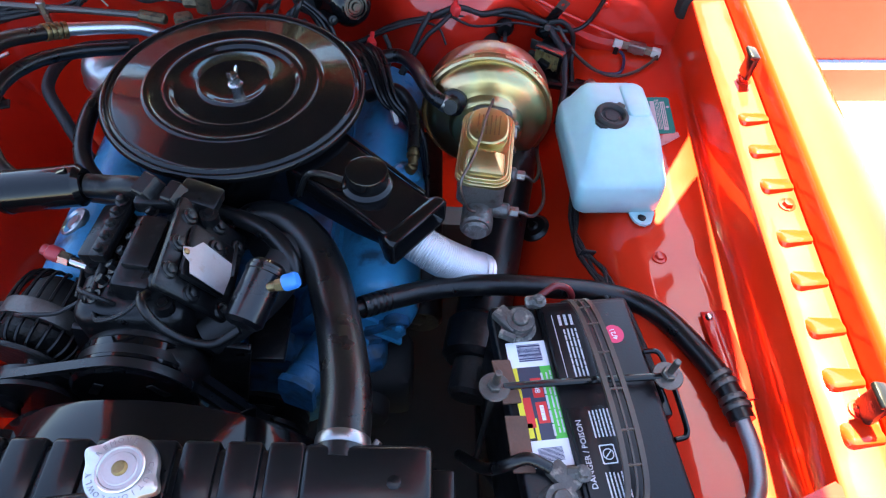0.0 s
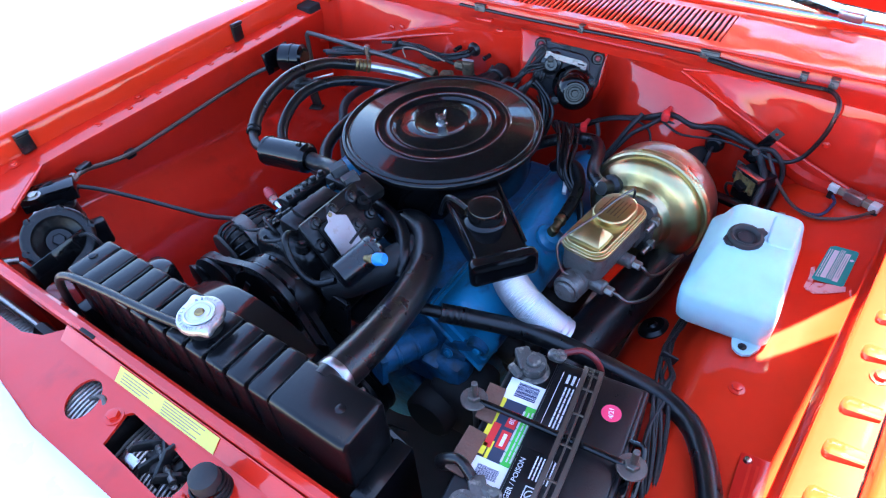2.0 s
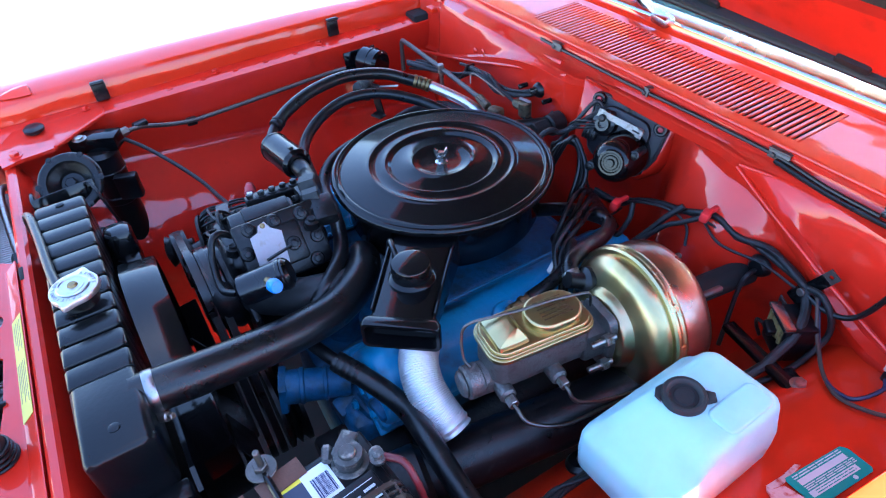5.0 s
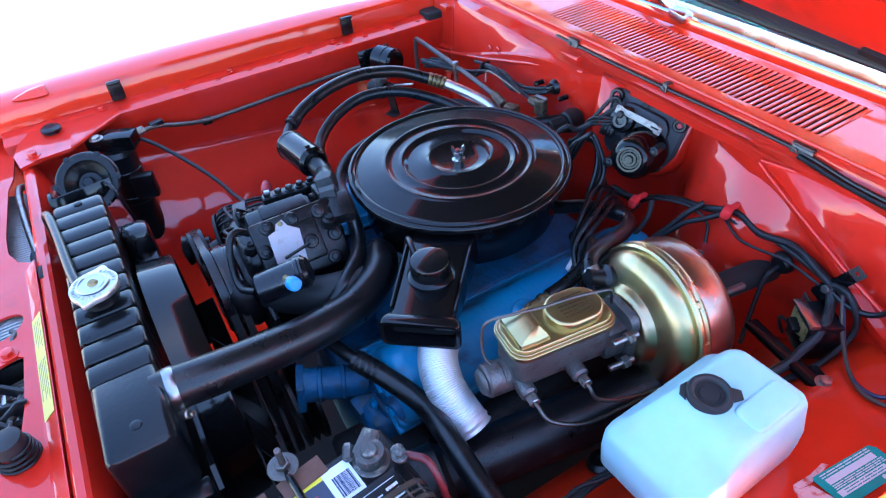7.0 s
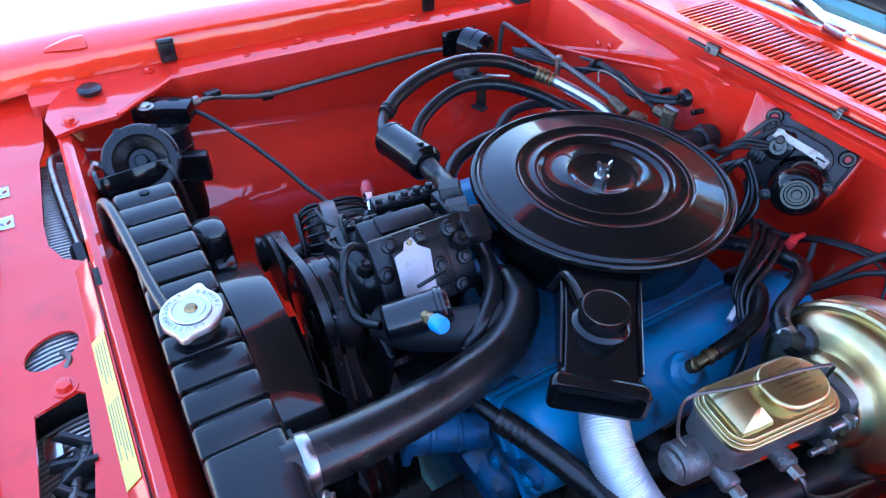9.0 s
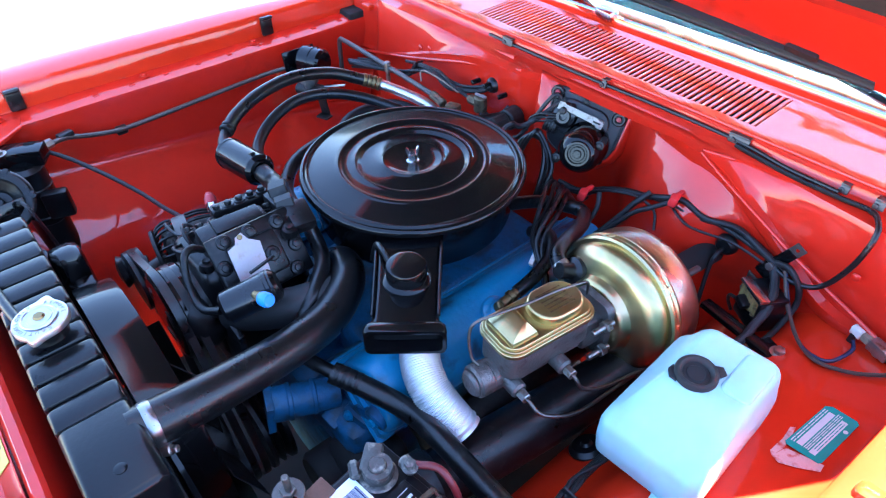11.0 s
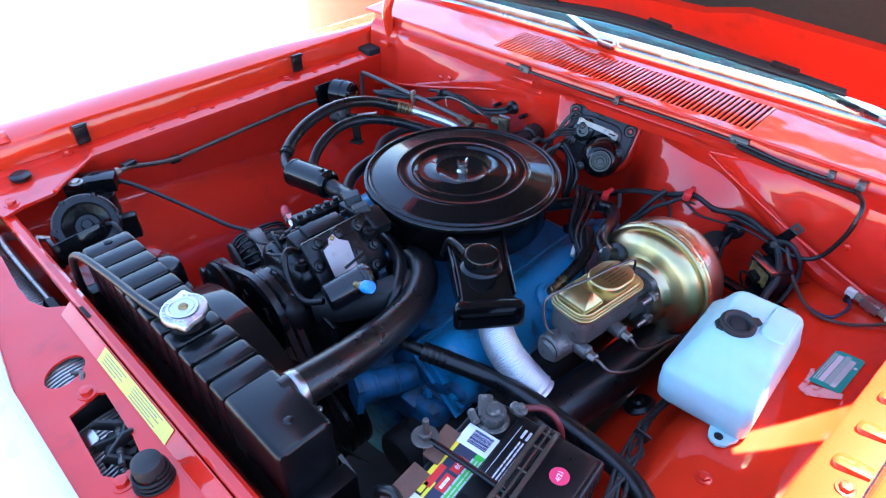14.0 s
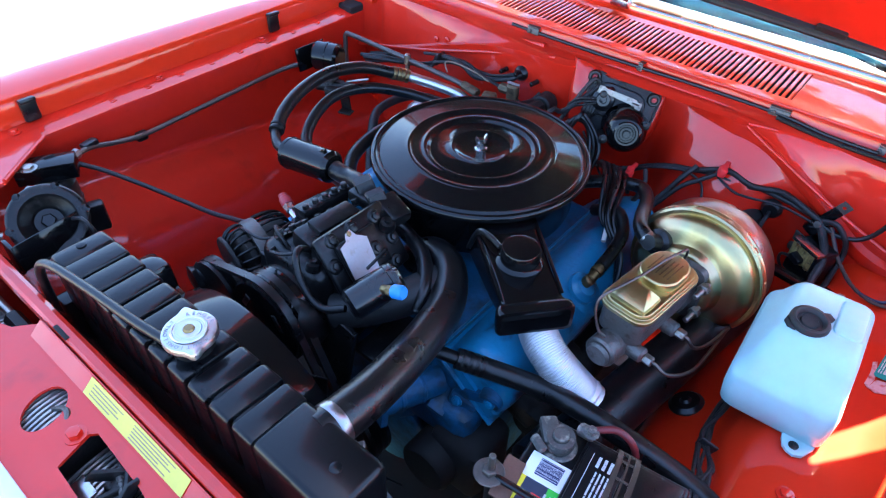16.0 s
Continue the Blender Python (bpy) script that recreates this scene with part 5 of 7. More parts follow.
LEAD_W = [(-0.555, -0.425, 0.834), (-0.53, -0.395, 0.815), (-0.48, -0.355, 0.785), (-0.42, -0.325, 0.765), (-0.345, -0.312, 0.768), (-0.285, -0.308, 0.785), (-0.235, -0.312, 0.806)]
lw = thing("alternator_lead", (-0.45, -0.35, 0.77), "thin black lead slung from the receiver to the alternator", "cable")
part("lead", tube(LEAD_W, 0.0042, 10), CLOTH, lw)

# receiver block and bottle by the passenger corner
rec = thing("receiver_drier", (-0.53, -0.45, 0.42), "black receiver bottle with a square head block", "receiver drier")
part("bottle", join(rod((-0.533, -0.474, 0.42), (-0.533, -0.474, 0.838), 0.031, 28, 0.008), rod((-0.533, -0.474, 0.72), (-0.533, -0.474, 0.738), 0.033, 28, 0.002), rod((-0.533, -0.474, 0.79), (-0.533, -0.474, 0.796), 0.0325, 28, 0.002)), PLASTIC_BLACK, rec, smooth=40)
part("head_block", block((0.040, 0.092, 0.030), pose(-0.545, -0.474, 0.852, 0, 0, -28), 0.002), SATIN_BLACK, rec)
part("head_bolt", hexbolt((-0.541, -0.500, 0.867), (0, 0, 1), 0.009, 0.006), STEEL, rec, "dull steel bolt")
part("pipe_nut", rod((-0.560, -0.428, 0.845), (-0.566, -0.412, 0.845), 0.009, 6, 0.001), STEEL, rec)
part("pipe_nut", rod((-0.508, -0.515, 0.848), (-0.497, -0.531, 0.848), 0.011, 6, 0.001), STEEL, rec)
part("down_pipe", tube([(-0.502, -0.524, 0.848), (-0.478, -0.552, 0.848), (-0.465, -0.565, 0.832), (-0.463, -0.568, 0.79)], 0.0062, 12), STEEL, rec, "bent dull metal pipe")
part("side_switch", block((0.022, 0.045, 0.055), pose(-0.492, -0.452, 0.765, 0, 0, -20), 0.005), PLASTIC_BLACK, rec)

ROD_L = [(-0.560, -0.424, 0.845), (-0.578, -0.385, 0.838), (-0.590, -0.335, 0.820), (-0.598, -0.281, 0.808), (-0.606, -0.20, 0.806), (-0.608, -0.05, 0.812), (-0.604, 0.06, 0.818), (-0.585, 0.11, 0.822), (-0.55, 0.15, 0.82)]
rl = thing("liquid_line", (-0.6, -0.2, 0.80), "thin grimy metal liquid line clipped along the inner fender", "pipe")
part("pipe", tube(ROD_L, 0.0048, 10, 10), DULL_BOLT, rl)
part("pipe_clip", block((0.012, 0.022, 0.018), pose(-0.602, -0.283, 0.805), 0.003), RUBBER, rl, "black pipe clip")
part("pipe_clip", block((0.016, 0.03, 0.012), pose(-0.583, -0.385, 0.842, 0, 0, 15), 0.003), RUBBER, rl)

horn = thing("horn", (-0.42, -0.53, 0.74), "round black disc horn on a folded bracket", "horn")
H = axis((-0.412, -0.535, 0.848), (-0.412 + 0.70, -0.535 - 0.18, 0.848 + 0.68))
part("dish", lathe([(0, .000), (.020, .000), (.024, .006), (.036, .010), (.040, .016), (.050, .018), (.054, .016), (.056, .012), (.054, .008), (.048, .004), (.046, -.012), (.03, -.025), (0, -.028)], 48, H), CAST_BLACK, horn, smooth=40)
part("hub", rod(H @ Vector((0, 0, 0)), H @ Vector((0, 0, 0.014)), 0.011, 6, 0.002), SATIN_BLACK, horn)
for i in range(6):
    a = 2 * math.pi * i / 6
    part("rim_screw", hexbolt(H @ Vector((0.052 * math.cos(a), 0.052 * math.sin(a), 0.016)), H.to_3x3() @ Vector((0, 0, 1)), 0.004, 0.004), SATIN_BLACK, horn)
part("front_bracket", join(block((0.003, 0.105, 0.042), pose(-0.375, -0.553, 0.842, 0, -14, 8), 0.001), block((0.03, 0.006, 0.05), pose(-0.388, -0.603, 0.836), 0.001)), SATIN_BLACK, horn)
part("bracket", join(block((0.11, 0.05, 0.004), pose(-0.42, -0.547, 0.822, 0, 0, 0), 0.001), block((0.11, 0.004, 0.05), pose(-0.42, -0.548, 0.800, 0, 0, 0), 0.001), block((0.06, 0.004, 0.12), pose(-0.40, -0.55, 0.72), 0.001)), SATIN_BLACK, horn)
part("terminal_wire", tube([(-0.385, -0.512, 0.855), (-0.36, -0.505, 0.862), (-0.350, -0.498, 0.83), (-0.38, -0.485, 0.72), (-0.375, -0.48, 0.68)], 0.0032, 8), CLOTH, horn)

# muffler can and the two refrigerant hoses behind it
muf = thing("discharge_muffler", (-0.2, -0.195, 0.86), "black muffler can in the compressor's discharge hose", "muffler")
M0, M1 = Vector((-0.255, -0.201, 0.882)), Vector((-0.150, -0.191, 0.892))
part("can", join(rod(M0, M1, 0.0265, 30, 0.006), rod(M0.lerp(M1, 0.10), M0.lerp(M1, 0.13), 0.0275, 30, 0.001)), SATIN_BLACK, muf, smooth=40)
part("clamp_plate", prism([(-0.022, -0.03), (0.020, -0.016), (0.020, 0.016), (-0.022, 0.03)], -0.004, 0.004, axis(M1, M1 + (M1 - M0)) @ pose(0, 0, -0.004, 0, 90, 0) @ pose(0.03, 0, 0), 0.002), SATIN_BLACK, muf)
part("outlet_pipe", tube([(-0.150, -0.191, 0.890), (-0.120, -0.190, 0.888), (-0.090, -0.196, 0.895), (-0.060, -0.205, 0.895)], 0.015, 14), CAST_BLACK, muf)
part("flange_nut", join(rod((-0.075, -0.215, 0.898), (-0.062, -0.19, 0.905), 0.017, 6, 0.002), rod((-0.04, -0.225, 0.90), (-0.03, -0.20, 0.905), 0.014, 6, 0.002)), CAST_BLACK, muf)
DISCH = [(-0.255, -0.201, 0.882), (-0.285, -0.196, 0.880), (-0.315, -0.175, 0.884), (-0.340, -0.135, 0.897), (-0.358, -0.075, 0.910), (-0.365, 0.0, 0.914), (-0.355, 0.075, 0.902), (-0.332, 0.125, 0.882), (-0.315, 0.150, 0.872)]
dis = thing("discharge_hose", (-0.35, 0.0, 0.85), "glossy black discharge hose arching to a bare metal tube", "hose")
part("hose", tube(DISCH[2:], 0.0118, 16, 10), RUBBER, dis, smooth=80)
part("metal_neck", tube(DISCH[:4], 0.0085, 12, 8), CAST_BLACK, dis)
for d in (0.004, 0.013):
    part("crimp_ring", collar(DISCH[2:], d, 0.006, 0.0135), CAST_BLACK, dis)
for d in (0.000, 0.010, 0.020, 0.030):
    part("crimp_ring", collar([DISCH[-2], DISCH[-1], (-0.285, 0.172, 0.861)], d + 0.012, 0.007, 0.0135), BRASS, dis, "brass coloured crimp ring")
part("metal_tube", tube([(-0.305, 0.160, 0.868), (-0.255, 0.185, 0.857), (-0.21, 0.20, 0.848), (-0.17, 0.21, 0.83), (-0.12, 0.24, 0.82)], 0.0105, 14, 8), ALU, dis, "bare aluminium tube")
SUCT = [(-0.085, -0.190, 0.862), (-0.18, -0.165, 0.846), (-0.255, -0.150, 0.842), (-0.305, -0.120, 0.850), (-0.332, -0.070, 0.868), (-0.340, -0.01, 0.880), (-0.325, 0.055, 0.876), (-0.285, 0.115, 0.858), (-0.22, 0.16, 0.838)]
suc = thing("suction_hose", (-0.3, -0.05, 0.83), "black suction hose looped beside the discharge hose", "hose")
part("hose", tube(SUCT, 0.0105, 16, 10), RUBBER, suc, smooth=80)
low = thing("lower_hose", (-0.33, 0.05, 0.78), "dull black hose low beside the engine", "hose")
part("hose", tube([(-0.24, -0.03, 0.74), (-0.30, 0.04, 0.79), (-0.345, 0.11, 0.80), (-0.33, 0.20, 0.80), (-0.24, 0.24, 0.79)], 0.0095, 12), RUBBER_MATT, low)

# ---- brake booster, master cylinder, washer bottle ----
boost = thing("brake_booster", (0.375, 0.15, 0.70), "gold zinc plated brake booster drum on the firewall", "brake booster")
BX = axis((0.362, 0.034, 0.808), (0.378, 0.234, 0.792))
part("front_shell", lathe([(0, -.008), (.050, -.008), (.0535, -.006), (.056, .000), (.059, .006), (.066, .009), (.078, .011), (.088, .016), (.0945, .024), (.0970, .033), (.0975, .042), (0, .044)], 72, BX), GOLD, boost, smooth=40)
# the sleeve takes the shade colour, near black
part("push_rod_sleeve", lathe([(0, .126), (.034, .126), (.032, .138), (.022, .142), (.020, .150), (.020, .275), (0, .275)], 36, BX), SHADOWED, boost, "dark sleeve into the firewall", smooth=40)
part("seam_ring", lathe([(.095, .034), (.1025, .034), (.1055, .0365), (.1060, .040), (.1045, .043), (.1045, .045), (.1062, .048), (.1055, .0515), (.1025, .053), (.095, .053)], 72, BX), GOLD, boost, smooth=30)
part("rear_shell", lathe([(0, .052), (.1005, .052), (.1015, .056), (.1015, .088), (.0990, .097), (.0915, .104), (.078, .109), (.070, .114), (.066, .124), (.062, .128), (.030, .130), (0, .130)], 72, BX), ROSE_ZINC, boost, smooth=40)
for i in range(12):
    a = 2 * math.pi * i / 12 + 0.2
    q = BX @ Vector((0.1045 * math.cos(a), 0.1045 * math.sin(a), 0.044))
    w = BX.to_3x3() @ Vector((math.cos(a), math.sin(a), 0))
    part("seam_crimp", block((0.008, 0.010, 0.003), axis(q, q + w), 0.0012, 1), GOLD, boost)
for sx, sz in ((0.05, 0.05), (0.05, -0.05), (-0.05, 0.05), (-0.05, -0.05)):
    part("rear_stud", rod(BX @ Vector((sx * 0.8, sz * 0.8, 0.128)), BX @ Vector((sx * 0.8, sz * 0.8, 0.165)), 0.005, 12, 0.001), DULL_BOLT, boost)
VB = axis((0.310, 0.050, 0.846), (0.300, 0.012, 0.864))
part("check_valve", lathe([(0, 0), (.021, 0), (.022, .006), (.020, .014), (.013, .018), (.0115, .024), (.0115, .040), (0, .040)], 28, VB @ pose(0, 0, -0.004)), RUBBER, boost, "black check valve")
VAC = [(0.304, 0.035, 0.850), (0.292, 0.033, 0.857), (0.276, 0.046, 0.860), (0.264, 0.075, 0.857), (0.254, 0.110, 0.850), (0.242, 0.144, 0.843), (0.222, 0.170, 0.838), (0.195, 0.172, 0.834), (0.14, 0.155, 0.822), (0.09, 0.13, 0.80)]
vac = thing("vacuum_hose", (0.24, 0.1, 0.80), "black vacuum hose from the booster to the engine", "hose")
part("hose", tube(VAC, 0.0115, 16, 10), RUBBER, vac, smooth=80)
part("hose_band", collar(VAC, 0.012, 0.010, 0.0130), STEEL, vac, "rusty hose band")

mc = thing("master_cylinder", (0.36, -0.07, 0.79), "grey cast iron master cylinder with a gold pressed lid", "master cylinder")
MCM = Matrix.Translation((0.351, -0.078, 0.0)) @ pose(0, 0, 0, 0, 0, -7)


def slab(w, d, z0, z1, r, bev, dx=0.0, dy=0.0):
    return prism([(x + dx, y + dy) for x, y in round_rect(w, d, r, 6)], z0, z1, MCM, bev, 3)


part("reservoir_casting", join(slab(0.066, 0.138, 0.826, 0.868, 0.016, 0.002), slab(0.056, 0.120, 0.812, 0.830, 0.014, 0.001)), CAST_GREY, mc, smooth=40)
part("bore_casting", join(rod(MCM @ Vector((0, -0.080, 0.812)), MCM @ Vector((0, 0.10, 0.806)), 0.022, 26, 0.003), rod(MCM @ Vector((0, -0.100, 0.814)), MCM @ Vector((0, -0.076, 0.813)), 0.0225, 24, 0.003),
                          rod(MCM @ Vector((0, -0.106, 0.814)), MCM @ Vector((0, -0.098, 0.814)), 0.018, 24, 0.004)), CAST_GREY, mc, smooth=40)
part("side_boss", rod(MCM @ Vector((0.015, -0.058, 0.812)), MCM @ Vector((0.044, -0.058, 0.812)), 0.0115, 12, 0.003), CAST_GREY, mc, smooth=40)
part("side_boss", rod(MCM @ Vector((0.015, 0.012, 0.815)), MCM @ Vector((0.050, 0.012, 0.815)), 0.0115, 12, 0.003), CAST_GREY, mc, smooth=40)
part("mounting_flange", join(prism(round_rect(0.062, 0.095, 0.014, 5), -0.006, 0.006, MCM @ pose(0.004, 0.100, 0.812, 90, 0, 0), 0.002), block((0.055, 0.04, 0.05), MCM @ pose(0, 0.082, 0.815), 0.008)), CAST_GREY, mc, smooth=40)
for sx, sz in ((0.040, 0.028), (0.040, -0.020), (-0.032, 0.024)):
    part("mounting_stud", join(rod(MCM @ Vector((sx, 0.10, 0.812 + sz)), MCM @ Vector((sx, 0.062, 0.812 + sz)), 0.0045, 12, 0.001), rod(MCM @ Vector((sx, 0.092, 0.812 + sz)), MCM @ Vector((sx, 0.082, 0.812 + sz)), 0.009, 6, 0.001)), STEEL, mc)
lid = part("lid", join(slab(0.076, 0.148, 0.868, 0.8735, 0.022, 0.0015), slab(0.072, 0.144, 0.8735, 0.8775, 0.021, 0.0015), slab(0.066, 0.138, 0.877, 0.881, 0.020, 0.002)), GOLD, mc, "gold pressed lid", smooth=30)
part("lid_dome", slab(0.058, 0.076, 0.880, 0.893, 0.028, 0.004, 0.0, 0.026), GOLD, lid, smooth=40)
part("lid_dome", loft([[MCM @ Vector((x * 0.5 * w, -0.042 + dy + y * 0.5 * d, z)) for x, y in ((-1, -1), (-0.9, -1.06), (0.9, -1.06), (1, -1), (1.03, 0), (1, 1), (0.9, 1.06), (-0.9, 1.06), (-1, 1), (-1.03, 0))]
                       for w, d, dy, z in ((0.054, 0.040, 0, 0.880), (0.051, 0.037, 0, 0.886), (0.046, 0.032, 0.001, 0.8885), (0.026, 0.006, 0.009, 0.8955), (0.020, 0.002, 0.010, 0.8958))]), GOLD, lid, smooth=28)
part("stamped_writing", print_bars(0.040, 0.036, 6, MCM @ pose(0.0, 0.026, 0.8932, 0, 0, 90), 5, 0.35), BRASS, lid, smooth=0)
part("bail_wire", tube([MCM @ Vector(q) for q in ((0.000, 0.085, 0.868), (0.002, 0.080, 0.893), (0.000, 0.064, 0.898), (-0.006, 0.030, 0.898), (-0.010, -0.010, 0.897), (-0.016, -0.048, 0.897), (-0.026, -0.078, 0.889), (-0.026, -0.088, 0.872), (-0.014, -0.092, 0.845), (-0.004, -0.088, 0.836))], 0.0020, 10, 8), WIRE_STEEL, mc, "thin steel bail wire")
for k, pts in enumerate((((0.044, -0.058, 0.812), (0.060, -0.058, 0.812), (0.080, -0.050, 0.800), (0.095, -0.010, 0.790), (0.092, 0.05, 0.782), (0.085, 0.11, 0.77)),
                         ((0.050, 0.012, 0.815), (0.066, 0.012, 0.814), (0.078, 0.018, 0.800), (0.086, 0.05, 0.790), (0.085, 0.12, 0.77)))):
    part("brake_pipe", tube([MCM @ Vector(q) for q in pts], 0.0027, 10, 8), WIRE_STEEL, mc, "thin steel brake pipe")
    part("pipe_nut", rod(MCM @ Vector(pts[0]), MCM @ Vector((pts[0][0] + 0.013, pts[0][1], pts[0][2])), 0.0075, 6, 0.001), STEEL, mc)

col = thing("steering_shaft", (0.39, 0.0, 0.66), "black steering shaft housing under the master cylinder", "steering shaft")
part("housing", join(rod((0.355, -0.26, 0.690), (0.440, 0.16, 0.735), 0.040, 28, 0.006), rod((0.345, -0.315, 0.684), (0.357, -0.25, 0.691), 0.048, 28, 0.008)), CAST_BLACK, col, smooth=40)
part("coupling", rod((0.335, -0.365, 0.678), (0.348, -0.305, 0.685), 0.03, 20, 0.006), DARK_METAL, col)
tag = part("paper_tag", block((0.009, 0.095, 0.0010), pose(0.414, -0.058, 0.701, 0, 62, -4)), TAG, col, "yellowed paper tag")

jug = thing("washer_bottle", (0.54, -0.03, 0.785), "milky pale blue plastic washer bottle on the inner fender", "washer bottle")


def jug_ring(z, x0, x1, y0, y1, r, n=6):
    cx, cy = (x0 + x1) / 2, (y0 + y1) / 2
    return [(cx + x, cy + y, z) for x, y in round_rect(x1 - x0, y1 - y0, r, n)]


J = [jug_ring(0.778, 0.500, 0.600, -0.100, 0.060, 0.012), jug_ring(0.784, 0.490, 0.606, -0.113, 0.066, 0.013), jug_ring(0.793, 0.482, 0.609, -0.119, 0.069, 0.014), jug_ring(0.815, 0.479, 0.610, -0.1185, 0.072, 0.015),
     jug_ring(0.836, 0.4785, 0.610, -0.116, 0.073, 0.016), jug_ring(0.843, 0.480, 0.609, -0.113, 0.073, 0.017), jug_ring(0.848, 0.484, 0.608, -0.107, 0.073, 0.017), jug_ring(0.852, 0.490, 0.607, -0.100, 0.073, 0.017), jug_ring(0.874, 0.502, 0.604, -0.062, 0.071, 0.017),
     jug_ring(0.879, 0.506, 0.602, -0.052, 0.069, 0.016), jug_ring(0.8825, 0.510, 0.598, -0.044, 0.065, 0.015), jug_ring(0.8840, 0.515, 0.592, -0.036, 0.059, 0.013)]
bm = loft(J)
bm.transform(Matrix.Translation((0.54, -0.03, 0)) @ pose(0, 0, 0, 0, 0, 3) @ Matrix.Translation((-0.54, 0.03, 0)))
part("bottle", bm, JUG, jug, smooth=60)
part("bottle_shoulder", prism(round_rect(0.036, 0.074, 0.010, 6), 0.0, 0.0128, pose(0.577, 0.024, 0.8735, 0, 3, 3), 0.0040, 4), JUG, jug, smooth=80)
part("mounting_tab", plate([(0.568, -0.108), (0.571, -0.124), (0.575, -0.134), (0.581, -0.139), (0.590, -0.141), (0.599, -0.136), (0.607, -0.118), (0.608, -0.100)], [circle2(0.0032, 14, 0.586, -0.128)[::-1]], 0.788, 0.7925), JUG, jug, smooth=0)
part("tab_screw", hexbolt((0.586, -0.128, 0.7925), (0, 0, 1), 0.0040, 0.003), CAST_BLACK, jug)
capm = pose(0.535, -0.016, 0.884, 3, 3, 0) @ Matrix.Diagonal((0.86, 0.86, 1, 1))
part("filler_cap", lathe([(0, .004), (.012, .004), (.0135, .0025), (.018, .0025), (.0195, .0065), (.0225, .0085), (.0265, .0080), (.0285, .005), (.0285, -.002), (0, -.002)], 40, capm), RUBBER_MATT, jug, "matt black rubber filler cap", smooth=40)
part("cap_tongue", prism([(-0.010, 0), (0.010, 0), (0.006, 0.012), (-0.006, 0.012)], -0.001, 0.004, capm @ pose(0.016, 0.022, 0, 0, 0, -36), 0.001), RUBBER_MATT, jug)
part("cap_tongue", prism([(-0.014, 0), (0.014, 0), (0.006, 0.008), (-0.006, 0.008)], -0.001, 0.003, capm @ pose(-0.020, -0.018, 0, 0, 0, 130), 0.001), RUBBER_MATT, jug)

stick = thing("fluid_sticker", (0.66, 0.09, 0.795), "teal printed sticker on the red inner fender", "sticker")
SM = pose(0.6595, 0.101, 0.7930, 0, -9, -5) @ pose(0, 0, 0, 0, 0, 90)
part("sheet", prism([(-0.045, -0.019), (-0.040, -0.0215), (0.042, -0.0200), (0.046, -0.016), (0.047, 0.014), (0.042, 0.0205), (-0.043, 0.0215), (-0.046, 0.018)], 0, 0.0008, SM), TEAL, stick, smooth=0)
part("writing", print_bars(0.074, 0.006, 2, SM @ pose(0, 0.0165, 0.001), 3, 0.45), PALE, stick, smooth=0)
part("panel", box(-0.036, 0.036, 0.005, 0.0125, 0.0009, 0.0012, 0, 1, SM), PALE, stick, smooth=0)
part("writing", print_bars(0.076, 0.007, 3, SM @ pose(0.002, 0.0005, 0.001), 6, 0.5), PALE, stick, smooth=0)
part("panel", box(-0.038, 0.034, -0.0115, -0.0040, 0.0009, 0.0012, 0, 1, SM), PALE, stick, smooth=0)
part("writing", print_bars(0.060, 0.006, 2, SM @ pose(0, -0.0078, 0.0013), 8, 0.35), TEAL, stick, smooth=0)
part("mark", prism(circle2(0.0028, 14, 0.02, -0.0158), 0.0009, 0.0012, SM), PALE, stick, smooth=0)
old = thing("torn_sticker", (0.64, 0.02, 0.790), "pale torn remains of an older sticker on the inner fender", "sticker")
TM = pose(0.6595, 0.0, 0.7932, 0, -9, 0)
part("paper_strip", prism([(-0.031, 0.036), (-0.026, 0.030), (-0.0215, 0.050), (-0.0235, 0.070), (-0.026, 0.088), (-0.031, 0.084), (-0.029, 0.062)], 0, 0.0006, TM), PAPER, old, smooth=0)
part("paper_strip", prism([(-0.026, 0.030), (-0.016, 0.026), (0.002, 0.034), (0.022, 0.046), (0.021, 0.057), (0.006, 0.055), (-0.020, 0.051)], 0, 0.0006, TM), PAPER, old, smooth=0)

# ---- battery ----
bat = thing("battery", (0.455, -0.44, 0.63), "black car battery with a printed label, held by a clamp bar", "battery")
BM = Matrix.Translation((0.447, -0.440, 0.0)) @ pose(0, 0, 0, 0, 0, 7.2)
BW, BL, BT = 0.170, 0.256, 0.848
part("case", box(-BW / 2 + 0.004, BW / 2 - 0.004, -BL / 2 + 0.004, BL / 2 - 0.004, 0.635, 0.815, 0.006, 2, BM), BATTERY_BLACK, bat)
part("top_cover", box(-BW / 2, BW / 2, -BL / 2, BL / 2, 0.815, BT, 0.005, 3, BM), BATTERY_BLACK, bat)
part("raised_deck", box(-0.030, BW / 2 - 0.006, -BL / 2 + 0.008, BL / 2 - 0.008, BT - 0.001, BT + 0.007, 0.004, 2, BM), BATTERY_BLACK, bat)
